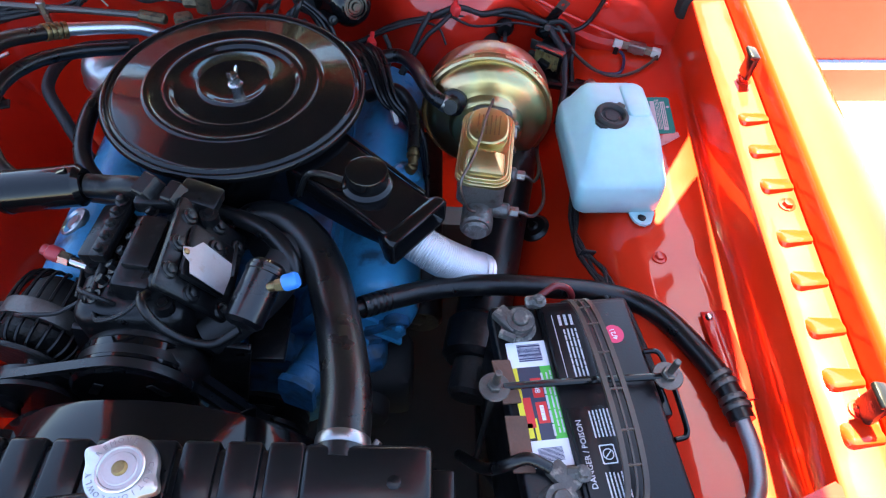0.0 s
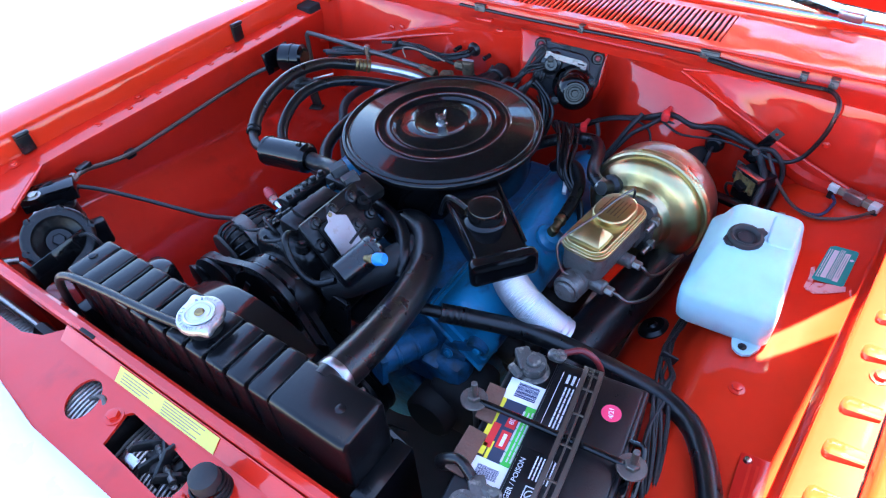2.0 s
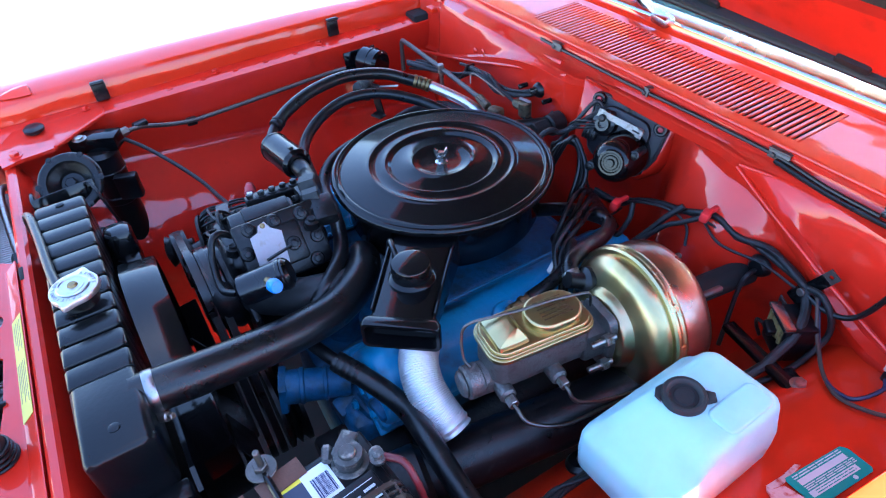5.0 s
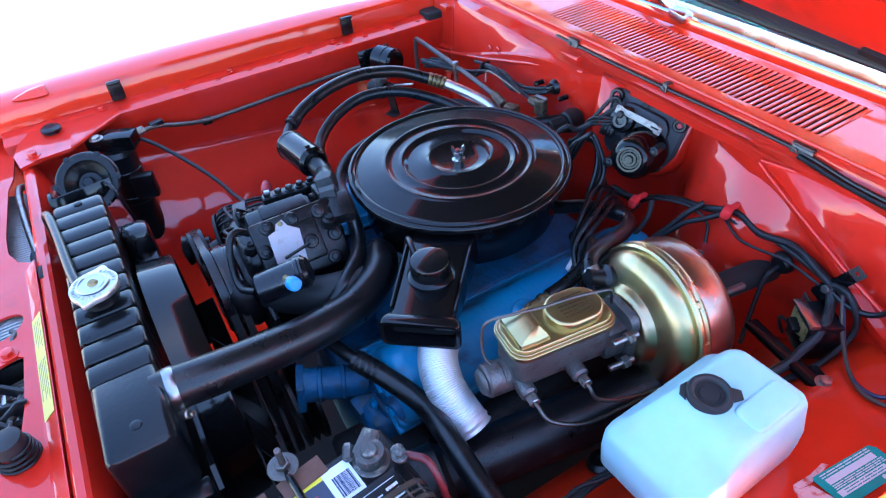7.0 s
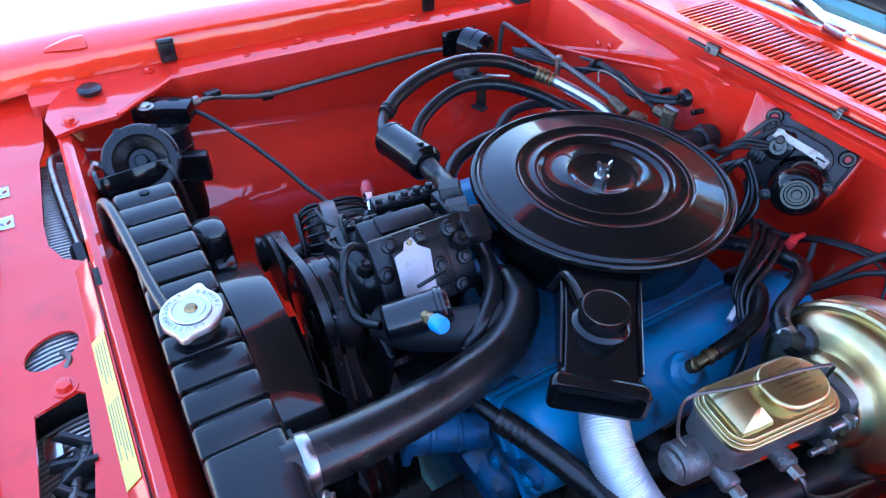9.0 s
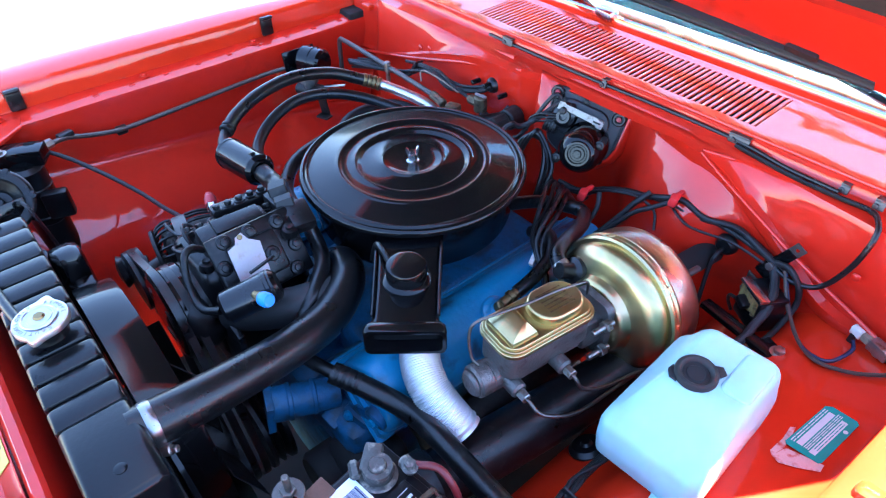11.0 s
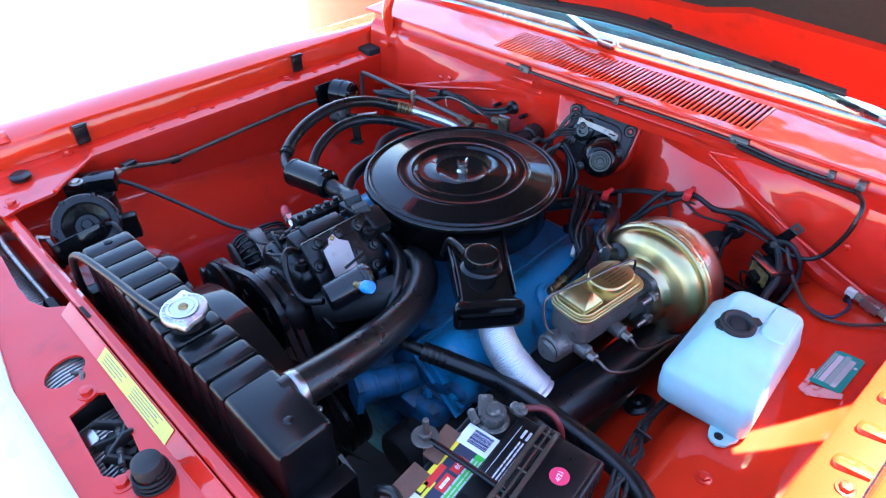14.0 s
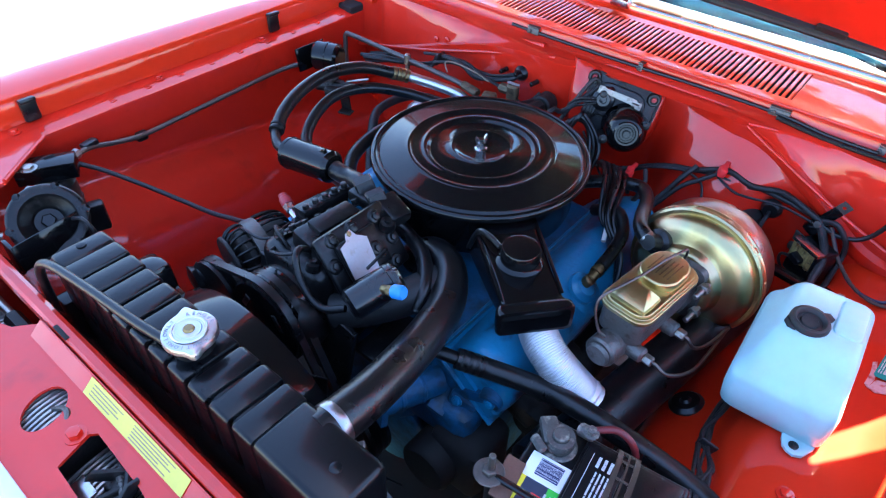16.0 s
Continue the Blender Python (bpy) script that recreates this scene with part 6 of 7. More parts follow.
for y, d in ((0.062, 0.092), (-0.062, 0.100)):
    v = part("vent_cover", prism([(-0.022, -d / 2), (0.016, -d / 2), (0.022, -d / 2 + 0.008), (0.022, d / 2 - 0.008), (0.016, d / 2), (-0.022, d / 2)], BT + 0.006, BT + 0.0125, BM @ pose(-0.004, y, 0), 0.002), BATTERY_BLACK, bat, "black vent cover with white print")
    if y < 0:
        part("lettering", lettering("DANGER / POISON", 0.0084, BM @ pose(-0.018, y, BT + 0.0127, 0, 0, 90)), PALE, v, smooth=0)
        part("pictogram_box", plate([(a, b) for a, b in round_rect(0.016, 0.020, 0.001, 1)], [[(a, b) for a, b in round_rect(0.0135, 0.0175, 0.001, 1)][::-1]], 0, 0.0003, BM @ pose(0.004, y - 0.003, BT + 0.0126)), PALE, v, smooth=0)
        part("pictogram", join(plate(circle2(0.006, 20), [circle2(0.0048, 20)[::-1]], 0, 0.0003, BM @ pose(0.004, y - 0.003, BT + 0.0126)), box(-0.005, 0.005, -0.0006, 0.0006, 0, 0.0003, 0, 1, BM @ pose(0.004, y - 0.003, BT + 0.0126, 0, 0, 45))), PALE, v, smooth=0)
        part("small_print", print_bars(0.030, 0.024, 6, BM @ pose(0.006, y + 0.030, BT + 0.0126, 0, 0, 90), 12, 0.4), PALE, v, smooth=0)
        part("small_print", print_bars(0.026, 0.024, 6, BM @ pose(0.006, y - 0.034, BT + 0.0126, 0, 0, 90), 13, 0.4), PALE, v, smooth=0)
    else:
        part("rule_line", box(-0.0172, -0.0165, -0.040, 0.040, BT + 0.0125, BT + 0.0128, 0, 1, BM @ pose(0, y, 0)), PALE, v, smooth=0)
        part("small_print", print_bars(0.060, 0.018, 4, BM @ pose(0.000, y - 0.010, BT + 0.0126, 0, 0, 90), 22, 0.42), PALE, v, smooth=0)
        part("pictogram", print_bars(0.014, 0.020, 3, BM @ pose(-0.002, y + 0.032, BT + 0.0126, 0, 0, 90), 24, 0.5), PALE, v, smooth=0)
# printed label on the low side of the top
L = BM @ pose(-0.050, 0.004, BT + 0.0005, 0, 0, 0)
lab = part("label", box(-0.025, 0.025, -0.072, 0.072, 0, 0.0008, 0, 1, L), WHITE, bat, "white, yellow, grey and green printed label", smooth=0)


def patch(name, x0, x1, y0, y1, material, lift=0.0011):
    return part(name, box(x0, x1, y0, y1, 0.0009, lift, 0, 1, L), material, lab, smooth=0)


patch("grey_band", -0.020, 0.008, -0.044, 0.040, PRINT_GREY)
patch("yellow_band", -0.025, -0.018, -0.044, 0.040, YELLOW, 0.0012)
patch("yellow_corner", -0.025, -0.008, -0.044, -0.020, YELLOW, 0.00125)
patch("green_band", 0.008, 0.0235, -0.044, 0.040, GREEN)
patch("red_badge", -0.006, 0.006, -0.026, -0.002, SCARLET, 0.0013)
patch("red_badge", -0.006, 0.006, 0.003, 0.026, SCARLET, 0.0013)
patch("logo_mark", -0.019, -0.010, -0.030, 0.004, SCARLET, 0.00135)
patch("logo_mark", -0.024, -0.012, -0.044, -0.022, PRINT_BLACK, 0.0013)
patch("logo_mark", -0.022, -0.014, -0.041, -0.025, YELLOW, 0.00135)
for i in range(18):
    w = random.Random(i).uniform(0.0004, 0.0012)
    patch("barcode_bar", -0.013, 0.014, 0.047 + 0.0012 * i, 0.047 + 0.0012 * i + w, BARS)
for i in range(11):
    patch("barcode_bar", -0.014, 0.012, -0.066 + 0.0013 * i, -0.066 + 0.0013 * i + 0.0007, BARS)
part("small_print", print_bars(0.072, 0.009, 2, L @ pose(0.016, -0.002, 0.0011, 0, 0, 90), 31, 0.4), PALE, lab, smooth=0)
part("small_print", print_bars(0.074, 0.004, 1, L @ pose(0.0082, -0.004, 0.0011, 0, 0, 90), 33, 0.6), PALE, lab, smooth=0)
part("badge_lettering", lettering("800", 0.009, L @ pose(0.0, 0.015, 0.0014, 0, 0, 90)), WHITE, lab, smooth=0)
part("badge_print", print_bars(0.018, 0.006, 1, L @ pose(0.0, -0.014, 0.0014, 0, 0, 90), 7, 0.7), WHITE, lab, smooth=0)
part("date_sticker", lathe([(0, .0004), (.0118, .0004), (.0118, 0), (0, 0)], 28, BM @ pose(0.052, 0.073, BT + 0.0072)), PINK, bat, "cerise round date sticker", smooth=0)
part("date_lettering", lettering("4/21", 0.0085, BM @ pose(0.052, 0.073, BT + 0.0078, 0, 0, 100)), WHITE, bat, smooth=0)
for k in range(4):
    part("side_rib", box(BW / 2 - 0.002 + 0.002 * 0, BW / 2 + 0.001, 0.068 + 0.010 * k, 0.072 + 0.010 * k, 0.75, BT - 0.004, 0.001, 1, BM), BATTERY_BLACK, bat)
# folding carry strap with its two windows
ARCH = spline([(0.014, 0.124, BT + 0.002), (0.017, 0.112, BT + 0.020), (0.020, 0.08, BT + 0.031), (0.022, 0.02, BT + 0.035), (0.022, -0.05, BT + 0.033), (0.019, -0.10, BT + 0.024), (0.015, -0.126, BT + 0.002)], 8)


def ribbon(dx, w, t):
    return loft([[BM @ (q + Vector((dx + a * w, 0, b * t))) for a, b in ((-0.5, 0), (0.5, 0), (0.5, 1), (-0.5, 1))] for q in ARCH])


def web(k, a, b):
    p, q = ARCH[k] + Vector((a, 0, 0.002)), ARCH[k] + Vector((b, 0, 0.002))
    return rod(BM @ p, BM @ q, 0.0016, 6, 0.0004)


carry = part("carry_strap", join(ribbon(-0.0095, 0.0055, 0.0040), ribbon(0.0095, 0.0055, 0.0040), *[web(k, -0.009, 0.009) for k in (7, 12, 17, 22, 27, 32, 37)]), STRAP, bat, "black slotted plastic carry strap", smooth=0)
part("strap_spine", ribbon(0.0, 0.0022, 0.003), STRAP, carry, smooth=0)
for y, d in ((0.085, 1), (-0.10, -1)):
    P = BM @ pose(-0.055, y * 1.0 + (0.012 if d > 0 else -0.005), 0)
    part("post", lathe([(0, .022), (.008, .022), (.0092, .0205), (.0098, 0), (.019, 0), (.021, -.001), (0, -.001)], 26, P @ pose(0, 0, BT + 0.001)), LEAD, bat, "dull lead battery post")
    t = part("terminal_clamp", join(lathe([(.0098, .003), (.016, .003), (.0165, .005), (.0165, .015), (.016, .017), (.0098, .017)], 26, P @ pose(0, 0, BT + 0.001)),
                                    block((0.020, 0.034, 0.012), P @ pose(-0.014 if d > 0 else 0.008, 0.004 if d > 0 else 0.022, BT + 0.011, 0, 0, 35), 0.003), rod(P @ Vector((-0.026, -0.012, BT + 0.011)), P @ Vector((-0.010, -0.022, BT + 0.011)), 0.006, 6, 0.001)), LEAD, bat, "corroded lead terminal clamp")
    part("clamp_bolt", join(rod(P @ Vector((0.012, 0.026, BT + 0.010)), P @ Vector((0.030, 0.022, BT + 0.016)), 0.008, 10, 0.002), hexbolt(P @ Vector((0.026, 0.022, BT + 0.018)), (0, 0, 1), 0.006, 0.008)), LEAD, t)
part("fibre_strip", block((0.022, 0.052, 0.004), BM @ pose(-0.083, 0.028, BT + 0.004, 0, 12, 4), 0.001), CARD, bat, "brown fibre packing strip")
part("fibre_strip", block((0.024, 0.060, 0.004), BM @ pose(-0.082, -0.042, BT + 0.004, 0, 10, -2), 0.001), CARD, bat, "brown fibre packing strip")

hold = thing("battery_clamp", (0.44, -0.425, 0.86), "thin black clamp bar with two threaded hook bolts across the battery", "battery clamp")
JA, JB = Vector((0.346, -0.436, 0.862)), Vector((0.537, -0.418, 0.862))
part("clamp_bar", join(tube([JA, JA.lerp(JB, 0.12) + Vector((0, 0, 0.004)), JA.lerp(JB, 0.5) + Vector((0, 0, 0.005)), JA.lerp(JB, 0.9) + Vector((0, 0, 0.004)), JB], 0.0042, 10, 6)), SATIN_BLACK, hold)
for q in (JA, JB):
    part("hook_bolt", rod(q + Vector((0, 0, -0.21)), q + Vector((0.001, 0.001, 0.036)), 0.0038, 12, 0.001), DULL_BOLT, hold, "dull threaded hook bolt")
    part("washer", lathe([(0, .002), (.016, .0015), (.017, 0), (0, 0)], 24, Matrix.Translation(q + Vector((0, 0, 0.004)))), DULL_BOLT, hold)
    part("nut", rod(q + Vector((0, 0, 0.0055)), q + Vector((0, 0, 0.013)), 0.0085, 6, 0.0012), DULL_BOLT, hold)
part("end_plate", block((0.012, 0.05, 0.05), BM @ pose(BW / 2 + 0.004, 0.0, BT - 0.03), 0.003), SATIN_BLACK, hold)
part("loop_guard", tube([BM @ Vector(q) for q in ((0.082, 0.050, BT + 0.002), (0.098, 0.046, BT + 0.004), (0.102, 0.02, BT + 0.002), (0.102, -0.03, BT), (0.098, -0.05, BT), (0.084, -0.054, BT))], 0.0032, 8, 6), SATIN_BLACK, hold)

tray = thing("battery_tray", (0.46, -0.44, 0.60), "black steel battery tray under the battery", "tray")
part("tray_pan", box(0.35, 0.57, -0.60, -0.28, 0.610, 0.634, 0.004), SATIN_BLACK, tray)
part("tray_leg", box(0.53, 0.56, -0.58, -0.30, 0.50, 0.612, 0.004), SATIN_BLACK, tray)

cab = thing("battery_cable", (0.40, -0.30, 0.82), "dark red battery cable leaving the rear post", "cable")
part("cable", tube([(0.405, -0.318, 0.864), (0.425, -0.305, 0.868), (0.445, -0.302, 0.855), (0.452, -0.298, 0.82), (0.44, -0.28, 0.75), (0.40, -0.25, 0.68)], 0.0042, 12), RED_WIRE, cab)
cab2 = thing("battery_cable", (0.37, -0.55, 0.80), "black battery cable dropping from the front post", "cable")
part("cable", tube([(0.398, -0.520, 0.862), (0.375, -0.512, 0.866), (0.352, -0.515, 0.850), (0.338, -0.50, 0.80), (0.32, -0.45, 0.70)], 0.0065, 12), RUBBER, cab2)

# ---- things on the firewall ----
wm = thing("wiper_motor", (0.09, 0.29, 0.80), "black wiper motor on a square plate bolted to the firewall", "wiper motor")
W = Matrix(((0.896, 0.071, 0.438, 0.0805), (0.377, 0.401, -0.835, 0.3385), (-0.235, 0.913, 0.332, 0.9110), (0, 0, 0, 1)))
WP = [(-0.070, 0.002), (-0.065, 0.012), (-0.050, 0.014), (0.058, 0.017), (0.069, 0.014), (0.073, 0.004), (0.076, -0.052), (0.070, -0.074), (0.052, -0.094), (0.030, -0.101), (-0.018, -0.098), (-0.040, -0.090), (-0.050, -0.076), (-0.060, -0.045)]


def pad_ring(left, k, n):
    """A ring of the pad round the plate: it reaches farther on the passenger's side and stops under the ledge."""
    return [W @ Vector((x * (left if x < 0 else k), min(0.018, -0.04 + (y + 0.04) * (left * 0.9 if x < 0 else k)), n)) for x, y in WP]


part("motor_pad", loft([pad_ring(*q) for q in ((1.04, 1.04, -0.0055), (1.10, 1.08, -0.007), (1.42, 1.12, -0.011), (1.48, 1.16, -0.015), (1.54, 1.22, -0.030), (1.60, 1.30, -0.090))]), RED_BAY_SHADE, body, "raised red pad in the firewall", smooth=60)
part("mounting_plate", prism(WP, -0.006, 0.000, W, 0.002), GASKET, wm, "black gasket plate")
part("plate_rim", tube([W @ Vector((x * 0.95, y * 0.95 - 0.002, 0.0005)) for x, y in WP + WP[:1]], 0.0018, 8, 4), GASKET, wm)
part("cover_dish", prism(round_rect(0.100, 0.062, 0.026, 6), 0.0, 0.012, W @ pose(0.000, -0.030, 0, 0, 0, 0), 0.004), GASKET, wm)
part("gear_boss", lathe([(0, .022), (.006, .022), (.007, .026), (.012, .026), (.0135, .018), (.020, .016), (.023, .010), (.024, 0), (0, 0)], 30, W @ pose(-0.030, -0.030, 0.008)), GLOSS_BLACK, wm)
part("motor_body", lathe([(0, .106), (.006, .106), (.0075, .102), (.0115, .102), (.013, .100), (.0155, .100), (.017, .103), (.0205, .103), (.0225, .100), (.0265, .099), (.030, .095), (.034, .086), (.0375, .078), (.0380, .030), (.041, .024), (.041, 0), (0, 0)], 52, W @ pose(0.026, -0.062, 0.0)), SATIN_BLACK, wm, "black ringed motor can", smooth=35)
strap = part("bracket_strap", prism([(-0.043, -0.006), (-0.034, -0.006), (-0.032, -0.003), (0.030, -0.004), (0.032, -0.008), (0.043, -0.008), (0.043, 0.004), (0.034, 0.005), (0.030, 0.008), (-0.030, 0.007), (-0.034, 0.009), (-0.043, 0.008)], 0.0, 0.0022, W @ pose(-0.003, -0.016, 0.028, 0, 0, -1), 0.0006), IVORY, wm, "ivory painted bracket strap", smooth=30)
part("strap_block", block((0.018, 0.012, 0.014), W @ pose(0.030, -0.017, 0.020), 0.002), IVORY, strap)
# raised dark strip drawn for the shade in the strap's slot
part("strap_slot_shade", block((0.014, 0.003, 0.001), W @ pose(0.028, -0.016, 0.0306), 0.0003), DARK_METAL, strap)
part("contact_stud", lathe([(0, .014), (.005, .013), (.0065, .010), (.0065, 0), (0, 0)], 16, W @ pose(-0.034, -0.020, 0.026)), PLASTIC_BLACK, wm)
part("hose_stub", rod(W @ Vector((-0.026, -0.026, 0.012)), W @ Vector((-0.022, -0.006, 0.024)), 0.006, 12, 0.001), PLASTIC_BLACK, wm)
for x, y, h in ((-0.006, 0.004, 0.0), (0.052, -0.038, 0.085), (-0.006, -0.088, 0.085), (0.058, -0.082, 0.0)):
    part("cap_screw", hexbolt(W @ Vector((x, y, h)), W.to_3x3() @ Vector((0, 0, 1)), 0.0055, 0.005), CAST_BLACK, wm)
for x, y in ((0.052, -0.038), (-0.006, -0.088)):
    part("can_lug", rod(W @ Vector((x, y, 0.03)), W @ Vector((x, y, 0.086)), 0.008, 14, 0.002), GLOSS_BLACK, wm)
part("switch_box", block((0.026, 0.024, 0.016), W @ pose(-0.046, -0.058, 0.010), 0.004), PLASTIC_BLACK, wm)
for k in range(4):
    part("switch_rib", block((0.004, 0.022, 0.003), W @ pose(-0.055 + 0.006 * k, -0.058, 0.0195), 0.001), PLASTIC_BLACK, wm)
for x, y in ((-0.0595, 0.0), (0.0595, 0.0), (0.050, -0.084)):
    part("grommet", lathe([(0, .004), (.006, .004), (.0075, .007), (.0105, .007), (.0125, .004), (.013, 0), (0, 0)], 24, W @ pose(x, y, 0)), RUBBER, wm)
    part("screw", lathe([(0, .0075), (.004, .007), (.0052, .005), (0, .004)], 14, W @ pose(x, y, 0)), RED_CAP, wm, "red tipped screw")
for k in range(3):
    part("pigtail", tube([W @ Vector((-0.032 + 0.004 * k, -0.030, 0.026)), W @ Vector((-0.050, -0.034 - 0.006 * k, 0.034)), W @ Vector((-0.072, -0.044 - 0.008 * k, 0.030 - 0.004 * k)), W @ Vector((-0.085, -0.062 - 0.006 * k, 0.02)), W @ Vector((-0.082, -0.085, 0.01))], 0.0021, 8), CLOTH, wm)
part("pigtail", tube([W @ Vector((-0.040, -0.012, 0.012)), W @ Vector((-0.062, -0.006, 0.02)), (0.005, 0.25, 0.855), (-0.01, 0.245, 0.84), (0.0, 0.24, 0.815)], 0.004, 8), CLOTH, wm)
part("pigtail", tube([W @ Vector((-0.040, -0.004, 0.012)), (0.008, 0.255, 0.872), (-0.006, 0.235, 0.876), (-0.012, 0.215, 0.86), (0.0, 0.21, 0.82), (0.02, 0.21, 0.78)], 0.005, 8), CLOTH, wm)

hose = thing("washer_tube", (0.2, 0.36, 0.945), "thin black washer tube clipped along the cowl edge", "tube")
WT = [(-0.20, 0.362, 0.949), (-0.145, 0.360, 0.949), (0.0, 0.357, 0.950), (0.096, 0.355, 0.952), (0.22, 0.358, 0.953), (0.348, 0.358, 0.952), (0.43, 0.352, 0.947), (0.505, 0.346, 0.949), (0.552, 0.344, 0.951), (0.571, 0.320, 0.952), (0.577, 0.299, 0.938), (0.576, 0.290, 0.914), (0.570, 0.288, 0.885), (0.556, 0.286, 0.849), (0.538, 0.284, 0.831), (0.512, 0.283, 0.826), (0.487, 0.284, 0.832)]
part("tube", tube(WT[:8], 0.0032, 8, 8), RUBBER, hose)
part("tube", tube([(q[0], q[1] - 0.006, q[2] - 0.004) if i < 5 else q for i, q in enumerate(WT[5:])], 0.0039, 10, 8), RUBBER, hose)
for x, y, z, w in ((-0.145, 0.360, 0.951, 0.026), (0.096, 0.355, 0.953, 0.010), (0.348, 0.361, 0.953, 0.034), (0.508, 0.360, 0.949, 0.012), (0.556, 0.352, 0.952, 0.014)):
    part("clip", join(block((w, 0.004, 0.012), pose(x, y - 0.003, z, -15, 0, 0), 0.001), rod((x - w * 0.25, y - 0.005, z), (x - w * 0.25, y - 0.009, z), 0.004, 10, 0.001), block((w, 0.016, 0.003), pose(x, y + 0.002, z + 0.008, -5, 0, 0), 0.001)), DULL_BOLT, hose, "dull metal spring clip")

can = thing("vacuum_canister", (-0.516, 0.131, 0.82), "black drum shaped vacuum canister on the inner fender", "canister")
part("drum", join(rod((-0.548, 0.118, 0.853), (-0.492, 0.140, 0.853), 0.031, 34, 0.006), rod((-0.522, 0.1285, 0.853), (-0.516, 0.131, 0.853), 0.0325, 34, 0.001)), SATIN_BLACK, can, smooth=40)
part("bracket", block((0.05, 0.08, 0.004), pose(-0.565, 0.12, 0.845, 0, 80, 0), 0.001), SATIN_BLACK, can)
val = thing("water_valve", (-0.463, 0.082, 0.82), "grimy heater valve with a pale cap and two hose stubs", "valve")
part("valve_cap", lathe([(0, .020), (.009, .020), (.011, .016), (.018, .014), (.020, .010), (.020, 0), (.012, -.004), (.012, -.02), (0, -.02)], 30, pose(-0.463, 0.082, 0.842)), LEAD, val, smooth=35)
part("valve_body", join(rod((-0.49, 0.065, 0.822), (-0.415, 0.105, 0.822), 0.012, 14, 0.003), block((0.03, 0.05, 0.02), pose(-0.455, 0.085, 0.818, 0, 0, 25), 0.005)), DARK_METAL, val, smooth=40)
part("valve_bracket", join(block((0.022, 0.004, 0.06), pose(-0.43, 0.09, 0.800, 10, 0, 20), 0.001), block((0.03, 0.02, 0.004), pose(-0.425, 0.085, 0.772, 0, 0, 20), 0.001)), DARK_METAL, val)
part("valve_lever", block((0.05, 0.008, 0.003), pose(-0.415, 0.115, 0.838, 0, -12, 30), 0.001), STEEL, val)
htube = thing("fuel_pipe", (-0.4, 0.23, 0.83), "dull bent steel pipe running across the firewall", "pipe")
part("pipe", tube([(-0.580, 0.236, 0.780), (-0.581, 0.238, 0.835), (-0.578, 0.239, 0.853), (-0.560, 0.239, 0.857), (-0.45, 0.232, 0.860), (-0.33, 0.224, 0.862), (-0.215, 0.216, 0.863), (-0.18, 0.214, 0.862)], 0.0056, 10, 10), DULL_BOLT, htube)
part("pipe_stay", join(block((0.010, 0.006, 0.05), pose(-0.37, 0.224, 0.845), 0.001), rod((-0.37, 0.224, 0.852), (-0.37, 0.224, 0.875), 0.007, 8, 0.002)), STEEL, htube)
part("pipe_end", join(rod((-0.21, 0.216, 0.863), (-0.165, 0.208, 0.862), 0.009, 8, 0.002), block((0.030, 0.024, 0.028), pose(-0.135, 0.205, 0.862, 0, 0, 20), 0.007)), OLD_BRASS, htube, "dull brassy valve block")

reg = thing("voltage_regulator", (0.49, 0.25, 0.76), "black relay box with a bright metal rim and an amber coil", "relay")
R0 = pose(0.492, 0.252, 0.795, 0, 0, -32)
part("case", join(box(-0.027, 0.027, -0.006, 0.030, -0.046, 0.016, 0.004, 2, R0), box(-0.027, 0.027, -0.015, -0.004, -0.046, -0.022, 0.004, 2, R0), box(0.019, 0.027, -0.015, -0.004, -0.046, 0.014, 0.003, 2, R0)), GLOSS_BLACK, reg)
part("rim", box(-0.027, 0.027, -0.019, -0.003, 0.014, 0.021, 0.0015, 2, R0), BRIGHT, reg, "bright folded metal rim")
part("coil", join(*[rod(R0 @ Vector((-0.024 + 0.006 * i, -0.010, -0.022 + 0.003 * (i % 2))), R0 @ Vector((-0.024 + 0.006 * i, -0.010, 0.013)), 0.0042, 10, 0.001) for i in range(8)]), AMBER_COIL, reg, "amber varnished coil", smooth=40)
part("plug", join(block((0.022, 0.016, 0.013), R0 @ pose(-0.006, -0.018, -0.010, 0, 15, 0), 0.004), rod(R0 @ Vector((-0.018, -0.022, -0.012)), R0 @ Vector((-0.006, -0.018, -0.010)), 0.005, 12, 0.002)), PLASTIC_BLACK, reg, smooth=40)
part("plug_wire", tube([R0 @ Vector(q) for q in ((-0.017, -0.023, -0.012), (-0.028, -0.026, -0.016), (-0.032, -0.022, -0.032), (-0.026, -0.016, -0.048))], 0.0026, 8), CLOTH, reg)
part("mount_ear", join(block((0.020, 0.003, 0.020), R0 @ pose(-0.036, 0.006, 0.004), 0.003), hexbolt(R0 @ Vector((-0.038, 0.004, -0.016)), R0.to_3x3() @ Vector((0, -1, 0)), 0.006, 0.006)), DULL_BOLT, reg)
part("arm", join(block((0.13, 0.020, 0.010), pose(0.50, 0.195, 0.775, 0, 0, -10), 0.003), block((0.05, 0.022, 0.006), pose(0.555, 0.193, 0.776, 0, 0, -20), 0.002)), SATIN_BLACK, reg)
part("arm_bolt", hexbolt((0.559, 0.193, 0.779), (0, 0, 1), 0.008, 0.008), STEEL, reg)

